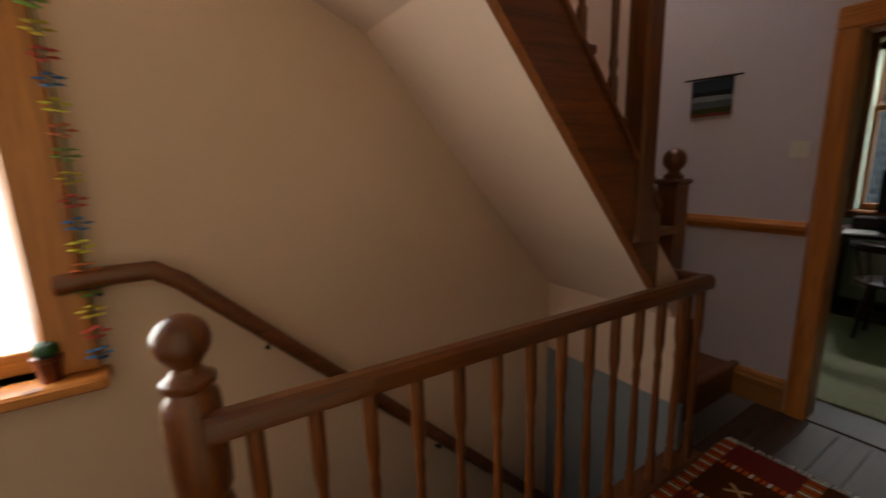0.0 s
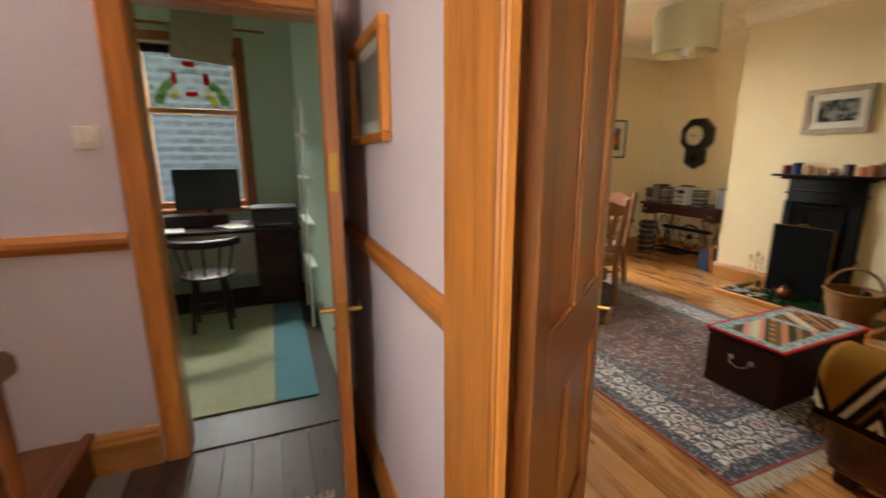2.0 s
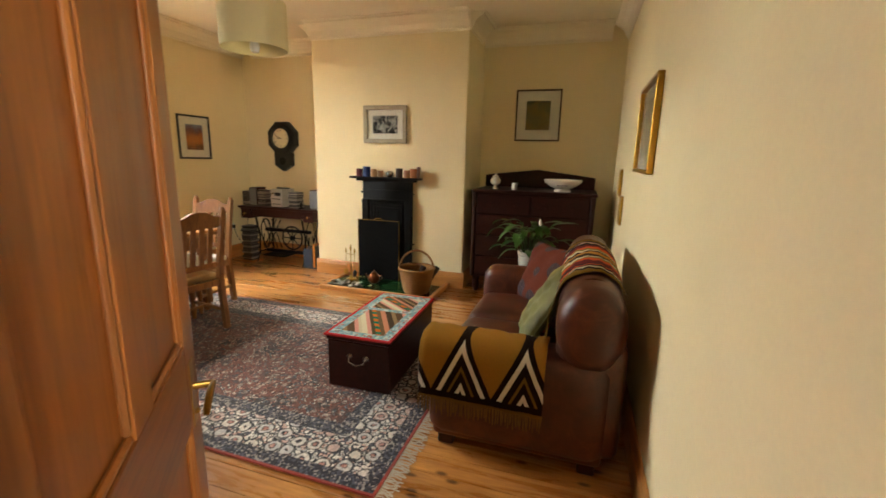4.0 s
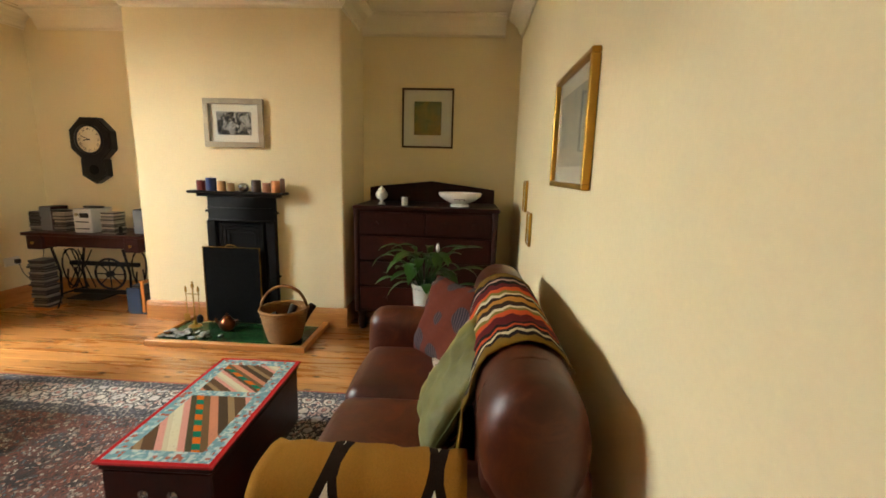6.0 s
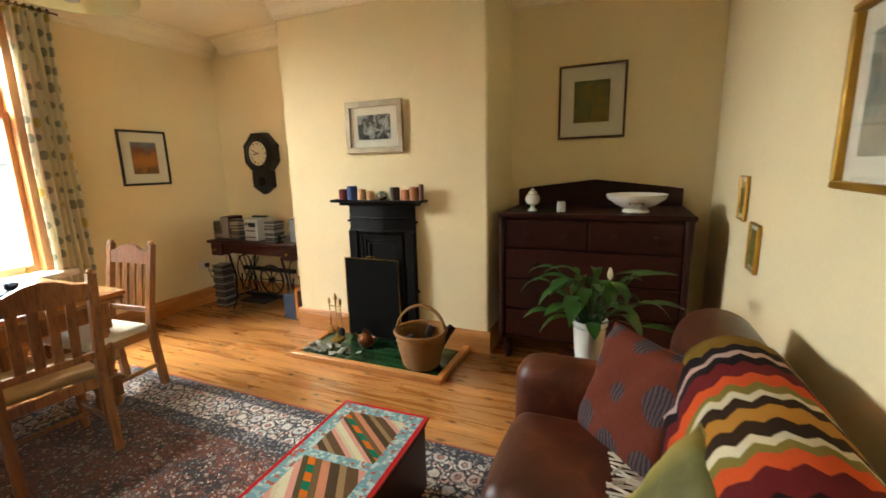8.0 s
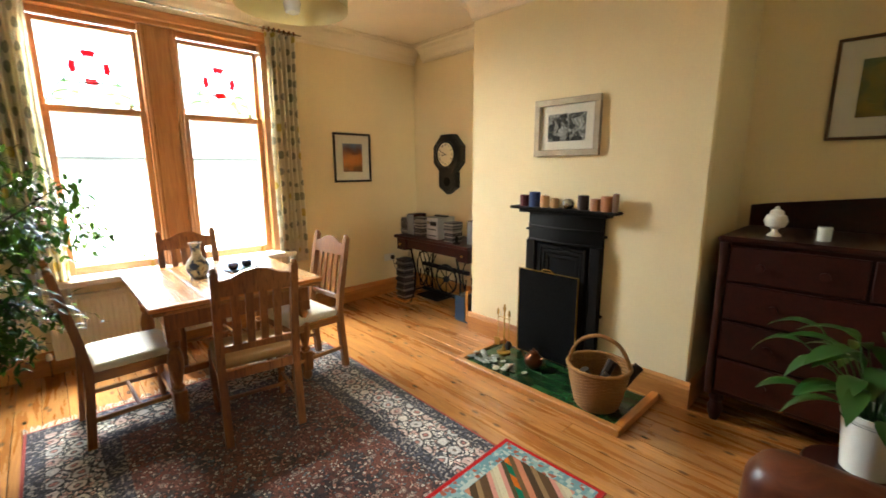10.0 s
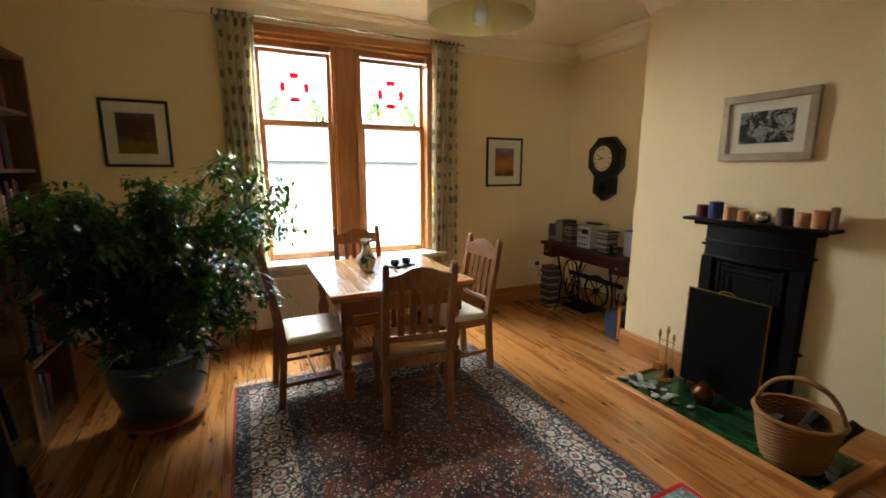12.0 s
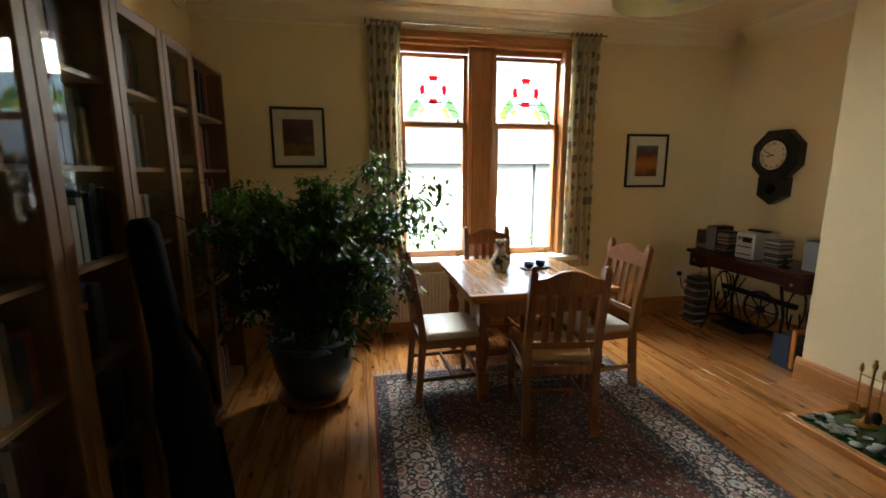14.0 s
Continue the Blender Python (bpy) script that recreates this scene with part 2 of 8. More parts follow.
# ---- mesh tools ----
def bm_box(x0, x1, y0, y1, z0, z1, bevel=0.0, bm=None):
    """A box, with its edges chamfered where bevel is given."""
    out = bm or bmesh.new()
    if bevel <= 0:
        v = [out.verts.new((x, y, z)) for x in (x0, x1) for y in (y0, y1) for z in (z0, z1)]
        for f in ((0, 1, 3, 2), (4, 6, 7, 5), (0, 4, 5, 1), (2, 3, 7, 6), (0, 2, 6, 4), (1, 5, 7, 3)):
            out.faces.new([v[i] for i in f])
        return out
    b = min(bevel, (x1 - x0) * 0.45, (y1 - y0) * 0.45, (z1 - z0) * 0.45)
    pts = {}
    for sx, sy, sz in ((a, c, d) for a in (0, 1) for c in (0, 1) for d in (0, 1)):
        X, Y, Z = (x0, x1)[sx], (y0, y1)[sy], (z0, z1)[sz]
        dx, dy, dz = (b, -b)[sx], (b, -b)[sy], (b, -b)[sz]
        pts[sx, sy, sz, 0] = out.verts.new((X, Y + dy, Z + dz))
        pts[sx, sy, sz, 1] = out.verts.new((X + dx, Y, Z + dz))
        pts[sx, sy, sz, 2] = out.verts.new((X + dx, Y + dy, Z))
        out.faces.new([pts[sx, sy, sz, i] for i in ((0, 1, 2) if (sx + sy + sz) % 2 else (0, 2, 1))])
    for s in (0, 1):
        for ax in (0, 1, 2):
            ring = []
            for u, w in ((0, 0), (1, 0), (1, 1), (0, 1)):
                k = [u, w]
                k.insert(ax, s)
                ring.append(pts[k[0], k[1], k[2], ax])
            out.faces.new(ring)
    for ax in (0, 1, 2):
        o1, o2 = [a for a in (0, 1, 2) if a != ax]
        for u in (0, 1):
            for w in (0, 1):
                k0, k1 = [0, 0, 0], [0, 0, 0]
                k0[o1] = k1[o1] = u
                k0[o2] = k1[o2] = w
                k1[ax] = 1
                out.faces.new([pts[(*k0, o1)], pts[(*k1, o1)], pts[(*k1, o2)], pts[(*k0, o2)]])
    return out


def bm_lathe(profile, seg=20, bm=None, centre=(0, 0, 0)):
    """A turned shape from (radius, height) pairs."""
    out = bm or bmesh.new()
    cx, cy, cz = centre
    rings = []
    for r, z in profile:
        if r < 1e-5:
            rings.append([out.verts.new((cx, cy, cz + z))])
        else:
            rings.append([out.verts.new((cx + r * math.cos(2 * math.pi * i / seg), cy + r * math.sin(2 * math.pi * i / seg), cz + z)) for i in range(seg)])
    for a, b in zip(rings, rings[1:]):
        if len(a) == 1 and len(b) == 1:
            continue
        for i in range(seg):
            j = (i + 1) % seg
            if len(a) == 1:
                out.faces.new((a[0], b[j], b[i]))
            elif len(b) == 1:
                out.faces.new((a[i], a[j], b[0]))
            else:
                out.faces.new((a[i], a[j], b[j], b[i]))
    if tuple(profile[0]) == tuple(profile[-1]):
        return out
    for r, flip in ((rings[0], True), (rings[-1], False)):
        if len(r) > 2:
            out.faces.new(r[::-1] if flip else r)
    return out


def bm_tube(points, radius, seg=8, bm=None, closed=False, squash=1.0):
    """A round bar along points; radius may be a list."""
    out = bm or bmesh.new()
    pts = [Vector(p) for p in points]
    n = len(pts)
    rad = radius if isinstance(radius, (list, tuple)) else [radius] * n
    rings = []
    for i, p in enumerate(pts):
        a = pts[(i - 1) % n] if (closed or i > 0) else p
        b = pts[(i + 1) % n] if (closed or i < n - 1) else p
        d = (b - a).normalized()
        up = Vector((0, 0, 1)) if abs(d.z) < 0.95 else Vector((1, 0, 0))
        u = d.cross(up).normalized()
        w = u.cross(d).normalized()
        rings.append([out.verts.new(p + rad[i] * (math.cos(2 * math.pi * k / seg) * u + squash * math.sin(2 * math.pi * k / seg) * w)) for k in range(seg)])
    pairs = list(zip(rings, rings[1:])) + ([(rings[-1], rings[0])] if closed else [])
    for a, b in pairs:
        for k in range(seg):
            m = (k + 1) % seg
            out.faces.new((a[k], a[m], b[m], b[k]))
    if not closed:
        out.faces.new(rings[0][::-1])
        out.faces.new(rings[-1])
    return out


def bm_prism(poly, axis, a, b, bm=None):
    """A flat outline pushed along an axis from a to b. The outline's two numbers are the other axes, in order."""
    out = bm or bmesh.new()

    def at(p, c):
        q = list(p)
        q.insert("xyz".index(axis), c)
        return out.verts.new(q)
    lo, hi = [at(p, a) for p in poly], [at(p, b) for p in poly]
    out.faces.new(lo[::-1])
    out.faces.new(hi)
    for i in range(len(poly)):
        j = (i + 1) % len(poly)
        out.faces.new((lo[i], lo[j], hi[j], hi[i]))
    return out


def to_mesh(name, bm, material, smooth=False):
    bmesh.ops.recalc_face_normals(bm, faces=bm.faces)
    me = bpy.data.meshes.new(name)
    bm.to_mesh(me)
    bm.free()
    if material:
        me.materials.append(material)
    if smooth:
        me.shade_smooth()
        me.set_sharp_from_angle(angle=radians(smooth if smooth > 1 else 40))
    return me


def part(name, bm, material, parent=None, label="", smooth=False):
    """One mesh object, under a thing or a part where parent is given."""
    ob = new(name, to_mesh(name, bm, material, smooth))
    ob.parent = parent
    if label:
        tagged(ob, label)
    return ob


def thing(name, label, category, m=None, group="", kind=""):
    ob = new(name)
    ob.empty_display_size = 0.1
    if m is not None:
        ob.matrix_basis = m
    return tagged(ob, label, category, group, kind)


def structure(name, bm, material, label="", category="", smooth=False):
    return tagged(part(name, bm, material, None, label, smooth), label, category, kind="structure")


def bm_move(bm, m):
    bmesh.ops.transform(bm, matrix=m, verts=bm.verts)
    return bm


def soften(ob, width, segments=2):
    mod = ob.modifiers.new("bevel", "BEVEL")
    mod.width, mod.segments, mod.limit_method = width, segments, "ANGLE"
    return ob
# ---- structure: living room x 3.18..8.2, y -0.06..4.86; landing and stair x 1.15..3.02; study beyond y 2.22 ----
CEIL = 2.86


def wall_with_holes(name, axis, at0, at1, a0, a1, z0, z1, holes, material, label):
    """A wall slab. axis: the one that it is thin along; holes: (a0, a1, z0, z1) along the other axis."""
    bm = bmesh.new()
    cuts = sorted({a0, a1, *[h[0] for h in holes], *[h[1] for h in holes]})
    for u0, u1 in zip(cuts, cuts[1:]):
        mid = (u0 + u1) / 2
        spans, z = [], z0
        for h in sorted((h for h in holes if h[0] < mid < h[1]), key=lambda h: h[2]):
            if h[2] > z:
                spans.append((z, h[2]))
            z = h[3]
        if z < z1:
            spans.append((z, z1))
        for s0, s1 in spans:
            if axis == "x":
                bm_box(at0, at1, u0, u1, s0, s1, bm=bm)
            else:
                bm_box(u0, u1, at0, at1, s0, s1, bm=bm)
    return structure(name, bm, material, label, "wall")


# living room shell
WIN_X = [(4.76, 5.38), (5.64, 6.28)]
WIN_Z = (0.70, 2.62)
wall_with_holes("wall_north", "y", 4.86, 5.2, 3.02, 8.4, 0, CEIL, [(4.66, 6.38, 0.64, 2.66)], M["cream"], "cream painted plaster wall round the sash windows")
wall_with_holes("wall_west", "x", 3.045, 3.12, -2.3, 4.86, 0, CEIL, [(-0.06, 0.745, 0, 2.06)], M["cream"], "partition wall between landing and sitting room")
wall_with_holes("wall_south", "y", -0.26, -0.06, 3.10, 8.4, 0, CEIL, [], M["cream"], "cream painted plaster wall behind the sofa")
structure("wall_east_fireplace", bm_box(7.48, 8.4, 1.475, 3.33, 0, CEIL, 0.012), M["cream"], "cream chimney breast", "wall")
structure("wall_east_recess", bm_box(8.10, 8.4, 3.33, 4.86, 0, CEIL), M["cream"], "cream recess wall behind the clock", "wall")
structure("wall_east_corner", bm_box(8.2, 8.4, -0.06, 1.475, 0, CEIL), M["cream"], "cream recess wall behind the sideboard", "wall")
structure("ceiling", bm_box(3.02, 8.4, -0.26, 5.2, CEIL, CEIL + 0.2), M["ceiling"], "off-white plaster ceiling", "ceiling")

# cornice: a stepped coving run round the room
COVE = [(0, -0.17), (0.012, -0.17), (0.012, -0.15), (0.03, -0.135), (0.05, -0.09), (0.09, -0.05), (0.13, -0.03), (0.135, -0.012), (0.16, -0.012), (0.16, 0), (0, 0)]


def cove(axis, wall, sign, a, b):
    bm = bm_prism([(wall + sign * d, CEIL + h) if axis == "y" else (wall + sign * d, CEIL + h) for d, h in COVE], axis, a, b)
    return structure("cornice_trim", bm, M["ceiling"], "moulded plaster cornice", "cornice")


cove("x", 4.86, -1, 3.10, 8.10)
cove("x", -0.06, 1, 3.10, 8.2)
cove("y", 3.12, 1, 0.1, 4.7)
cove("y", 8.10, -1, 3.33, 4.70)
cove("y", 7.48, -1, 1.475, 3.33)
cove("y", 8.2, -1, 0.10, 1.475)
cove("x", 3.33, 1, 7.48, 7.94)
cove("x", 1.475, -1, 7.48, 8.04)

# skirting boards
SKIRT = [(0, 0), (0.022, 0), (0.022, 0.13), (0.016, 0.145), (0.016, 0.155), (0.008, 0.172), (0, 0.175)]


def skirting(axis, wall, sign, a, b, mat, h=1.0):
    bm = bm_prism([(wall + sign * d, z * h) for d, z in SKIRT], axis, a, b)
    return structure("baseboard", bm, mat, "varnished pine skirting board", "skirting")


skirting("x", 4.86, -1, 3.10, 8.10, M["honey_x"])
skirting("y", 8.10, -1, 3.33, 4.838, M["honey_y"])
skirting("y", 7.48, -1, 2.76, 3.352, M["honey_y"])
skirting("y", 7.48, -1, 1.453, 2.1, M["honey_y"])
skirting("x", 3.33, 1, 7.48, 8.08, M["honey_x"])
skirting("x", 1.475, -1, 7.48, 8.2, M["honey_x"])
skirting("x", -0.06, 1, 3.25, 8.2, M["honey_x"])
skirting("y", 3.12, 1, 0.9, 4.838, M["honey_y"])

# landing and stair shell
wall_with_holes("wall_stair", "x", 0.95, 1.15, -2.3, 2.12, -2.9, 5.2, [(-2.05, -1.0, 0.80, 2.25)], M["stairwall"], "warm painted stair wall with a window")
wall_with_holes("wall_study", "y", 2.12, 2.24, 0.95, 3.045, -2.9, 5.2, [(2.23, 2.95, 0, 2.0)], M["lilac"], "lilac painted landing wall with the study door")
structure("wall_landing_lining", bm_box(3.033, 3.045, 0.745, 2.12, 0, CEIL), M["lilac"], "lilac painted landing wall", "wall")
structure("wall_landing_end", bm_box(0.95, 3.045, -2.5, -2.3, -2.9, 5.2), M["lilac"], "lilac landing end wall", "wall")
structure("wall_upper_east", bm_box(3.045, 3.18, -2.3, 2.12, CEIL, 5.2), M["lilac"], "lilac upper wall", "wall")
# Unseen ceiling; its hole is made up to go with the fill lamp.
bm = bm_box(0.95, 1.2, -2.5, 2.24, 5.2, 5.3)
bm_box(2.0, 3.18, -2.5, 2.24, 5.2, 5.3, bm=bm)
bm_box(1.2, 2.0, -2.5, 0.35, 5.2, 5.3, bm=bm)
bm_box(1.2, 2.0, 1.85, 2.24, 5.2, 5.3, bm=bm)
structure("ceiling_upper", bm, M["ceiling"], "unseen upper stair ceiling with an opening added for the fill lamp", "ceiling")
structure("ceiling_landing", bm_box(2.03, 3.045, -0.35, 2.12, CEIL, CEIL + 0.2), M["ceiling"], "landing ceiling", "ceiling")

# study shell
wall_with_holes("wall_study_window", "y", 4.9, 5.2, 0.9, 3.02, 0, CEIL, [(1.62, 2.50, 0.88, 2.42)], M["green"], "pale green study wall with a sash window")
structure("wall_study_east", bm_box(2.99, 3.02, 2.24, 4.9, 0, CEIL), M["green"], "pale green study wall", "wall")
structure("wall_study_west", bm_box(0.9, 1.0, 2.24, 4.9, 0, CEIL), M["green"], "pale green study wall", "wall")
structure("wall_study_back", bm_box(0.95, 2.1, 2.24, 2.25, 0, CEIL), M["green"], "pale green study wall", "wall")
structure("ceiling_study", bm_box(0.9, 3.02, 2.24, 5.2, CEIL, CEIL + 0.2), M["ceiling"], "study ceiling", "ceiling")
structure("floor_study", bm_box(0.9, 3.02, 2.17, 4.9, -0.2, 0), M["hallfloor"], "dark study floor", "floor")

# floors: black slabs below put shade into the gaps, planks on top are added last
floor_room = structure("floor", bm_box(3.0, 8.4, -0.26, 5.2, -0.2, -0.02), M["blackcloth"], "worn honey pine floorboards", "floor")
floor_hall = structure("floor_landing", bm_box(2.0, 3.0, -2.3, 2.17, -0.2, -0.02), M["blackcloth"], "dark varnished landing floorboards", "floor")
structure("floor_landing_head", bm_box(1.15, 2.0, -2.3, -0.72, -0.2, 0), M["hallfloor"], "dark varnished boards at the stair head", "floor")
structure("floor_lower", bm_box(0.95, 3.02, -2.5, 2.24, -3.0, -2.9), M["hallfloor"], "dark floor at the stair foot", "floor")
structure("wall_stair_inner", bm_box(2.0, 2.05, -0.72, 2.12, -2.9, -0.2), M["greygloss"], "grey painted wall under the landing", "wall")

# baseboards and dado rail on the landing
skirting("y", 3.033, -1, 0.813, 2.12, M["honey_y"])
skirting("x", 2.12, -1, 1.85, 2.13, M["honey_x"], 1.1)
DADO = [(0, 0), (0.012, 0), (0.018, 0.015), (0.026, 0.03), (0.026, 0.05), (0.018, 0.062), (0.012, 0.075), (0, 0.075)]


def dado(axis, wall, sign, a, b, mat):
    bm = bm_prism([(wall + sign * d, 1.012 + z) for d, z in DADO], axis, a, b)
    return structure("dado_trim", bm, mat, "varnished pine dado rail", "dado rail")


dado("y", 3.033, -1, 0.813, 2.12, M["pine_y"])
dado("x", 2.12, -1, 1.15, 2.13, M["pine_x"])
# ---- sash windows ----
def sash(parent, x0, x1, z0, z1, y, rail=0.05, name="sash", depth=0.04):
    s = part(name, bm_box(x0, x0 + rail * 0.7, y, y + depth, z0, z1, 0.004), M["winpine"], parent)
    part("stile", bm_box(x1 - rail * 0.7, x1, y, y + depth, z0, z1, 0.004), M["winpine"], s)
    part("rail", bm_box(x0 + rail * 0.7, x1 - rail * 0.7, y, y + depth, z0, z0 + rail, 0.004), M["winpine_x"], s)
    part("rail", bm_box(x0 + rail * 0.7, x1 - rail * 0.7, y, y + depth, z1 - rail * 0.8, z1, 0.004), M["winpine_x"], s)
    return s


def pane(parent, x0, x1, z0, z1, y, mat, name="pane"):
    p = part(name, bm_box(x0, x1, y, y + 0.004, z0, z1), mat, parent)
    p.visible_shadow = False
    return p


def ring_piece(parent, cx, cz, y, r0, r1, a0, a1, mat, name):
    n = 7
    ang = [radians(a0 + (a1 - a0) * i / n) for i in range(n + 1)]
    poly = [(cx + r1 * math.cos(a), cz + r1 * math.sin(a)) for a in ang] + [(cx + r0 * math.cos(a), cz + r0 * math.sin(a)) for a in ang[::-1]]
    bm = bmesh.new()
    lo, hi = [bm.verts.new((p[0], y, p[1])) for p in poly], [bm.verts.new((p[0], y + 0.003, p[1])) for p in poly]
    for i in range(n):
        a, b, c, d = i, i + 1, 2 * n - i, 2 * n + 1 - i
        bm.faces.new((lo[a], lo[b], lo[c], lo[d]))
        bm.faces.new((hi[d], hi[c], hi[b], hi[a]))
    p = part(name, bm, mat, parent)
    p.visible_shadow = False
    return p


M["lead"] = plain_mat("window_lead", "3A3A3C", 0.5, 0.6)


def leaded(parent, x0, x1, z0, z1, y):
    """Stained light: red rose ring, green leaves, curved lead lines."""
    cx, cz, s = (x0 + x1) / 2, z0 + (z1 - z0) * 0.52, (x1 - x0)
    for a in (0, 90, 180, 270):
        ring_piece(parent, cx, cz, y, 0.155 * s, 0.215 * s, a - 22, a + 22, M["red_glass"], "red_piece")
    for sg in (0, 1):
        a0, a1 = (8, 55) if sg == 0 else (125, 172)
        ring_piece(parent, cx, z0 + 0.02, y, 0.33 * s, 0.43 * s, a0, a1, M["green_glass"], "green_piece")
        ring_piece(parent, cx, z0 + 0.02, y, 0.22 * s, 0.30 * s, a0, a1 - 20 if sg else a1, M["yellow_glass"], "yellow_piece")

    def arc(c, r, a0, a1):
        return [(c[0] + r * math.cos(radians(a0 + (a1 - a0) * i / 14)), y + 0.002, c[1] + r * math.sin(radians(a0 + (a1 - a0) * i / 14))) for i in range(15)]
    bm = bmesh.new()
    for r in (0.15, 0.22):
        bm_tube(arc((cx, cz), r * s, 0, 360), 0.0042, 4, bm)
    for r, a0, a1 in ((0.44, 0, 180), (0.32, 0, 180)):
        bm_tube(arc((cx, z0 + 0.02), r * s, a0, a1), 0.0042, 4, bm)
    for sg in (-1, 1):
        bm_tube(arc((cx + sg * 0.26 * s, z0 - 0.02), 0.26 * s, 20, 160), 0.0042, 4, bm)
    for z in (z0 + (z1 - z0) * 0.33, z0 + (z1 - z0) * 0.86):
        bm_tube([(x0, y + 0.002, z), (x1, y + 0.002, z)], 0.0036, 4, bm)
    for x in (cx - 0.28 * s, cx + 0.28 * s):
        bm_tube([(x, y + 0.002, z0 + 0.3 * (z1 - z0)), (x, y + 0.002, z1)], 0.0036, 4, bm)
    part("lead_lines", bm, M["lead"], parent)


win = thing("window_1", "pair of varnished pine sash windows with stained upper lights", "window", kind="structure")
part("head_lining", bm_box(4.66, 6.38, 4.862, 5.1, 2.60, 2.66, 0.005), M["winpine_x"], win)
part("architrave_head", bm_box(4.60, 6.44, 4.832, 4.86, 2.63, 2.70, 0.008), M["winpine_x"], win)
for x0, x1 in ((4.66, 4.76), (6.29, 6.38)):
    part("jamb_lining", bm_box(x0, x1, 4.862, 5.1, 0.70, 2.60, 0.005), M["winpine"], win)
for x0, x1 in ((4.60, 4.67), (6.37, 6.44)):
    part("architrave", bm_box(x0, x1, 4.832, 4.86, 0.64, 2.63, 0.008), M["winpine"], win)
mull = part("mullion", bm_box(5.38, 5.64, 4.90, 5.06, 0.70, 2.60, 0.006), M["winpine"], win)
for x in (5.41, 5.60):
    part("mullion_bead", bm_box(x - 0.012, x + 0.012, 4.885, 4.90, 0.70, 2.60, 0.005), M["winpine"], mull)
part("window_sill", bm_box(4.58, 6.46, 4.74, 5.1, 0.645, 0.70, 0.012), M["white"], win, "white painted window board")
for x0, x1 in ((4.76, 5.38), (5.64, 6.29)):
    part("parting_head", bm_box(x0, x1, 4.93, 4.98, 2.555, 2.60, 0.004), M["winpine_x"], win)
    up = sash(win, x0, x1, 1.905, 2.555, 4.985, 0.045, "upper_sash")
    lo = sash(win, x0, x1, 0.70, 1.955, 4.94, 0.06, "lower_sash")
    pane(up, x0 + 0.03, x1 - 0.03, 1.94, 2.52, 5.005, M["frosted"])
    leaded(up, x0 + 0.03, x1 - 0.03, 1.945, 2.52, 4.999)
    pane(lo, x0 + 0.04, x1 - 0.04, 0.75, 1.91, 4.96, M["glass"])
    part("sash_fastener", bm_lathe([(0.02, 0), (0.022, 0.008), (0.012, 0.014), (0.014, 0.03), (0, 0.034)], 12, centre=((x0 + x1) / 2 + 0.22, 4.945, 1.956)), M["brass"], lo, "brass sash fastener", True)
    part("sash_lift", bm_lathe([(0.018, 0), (0.018, 0.02), (0.012, 0.05), (0, 0.055)], 12, centre=(x1 - 0.09, 4.925, 0.70)), M["brass"], lo, "brass sash lift", True)

# curtains
n = Nodes("leaf_print_curtain", 0.9, spec=0.1)
v = n.coords(scale=(1, 0.0, 1))
base = n.mix(rgb("F6F2E2"), rgb("ECE6D2"), n.noise(v, 40))
vo = n.node("ShaderNodeTexVoronoi", Scale=1.0, Randomness=0.25)
n.link(n.coords(scale=(16, 0, 7.5)), vo.inputs["Vector"])
leaf = n.ramp(vo.outputs["Distance"], [(0.27, (1, 1, 1, 1)), (0.31, (0, 0, 0, 1))])
sep = n.tree.nodes.new("ShaderNodeSeparateColor")
n.link(vo.outputs["Color"], sep.inputs[0])
tint = n.ramp(sep.outputs[0], [(0.0, rgb("8A9086")), (0.42, rgb("D2BE48")), (0.72, rgb("7C8478"))], True)
n.colour(n.mix(base, tint, n.math("MULTIPLY", leaf, 0.75)))
n.bsdf.inputs["Subsurface Weight"].default_value = 0.0
tr = n.tree.nodes.new("ShaderNodeBsdfTranslucent")
mx = n.node("ShaderNodeMixShader", Fac=0.6)
n.link(n.bsdf.inputs["Base Color"].links[0].from_socket, tr.inputs[0])
n.link(n.bsdf.outputs[0], mx.inputs[1])
n.link(tr.outputs[0], mx.inputs[2])
n.link(mx.outputs[0], n.tree.nodes["Material Output"].inputs[0])
M["curtain"] = n.mat
rod = thing("curtain_rail", "slim steel curtain rail above the window", "curtain rail")
part("rail", bm_tube([(4.50, 4.79, 2.735), (6.66, 4.79, 2.725)], 0.008, 10), M["chrome"], rod)
for x in (4.6, 5.5, 6.55):
    part("bracket", bm_tube([(x, 4.835, 2.73), (x, 4.79, 2.73)], 0.007, 8), M["chrome"], rod)


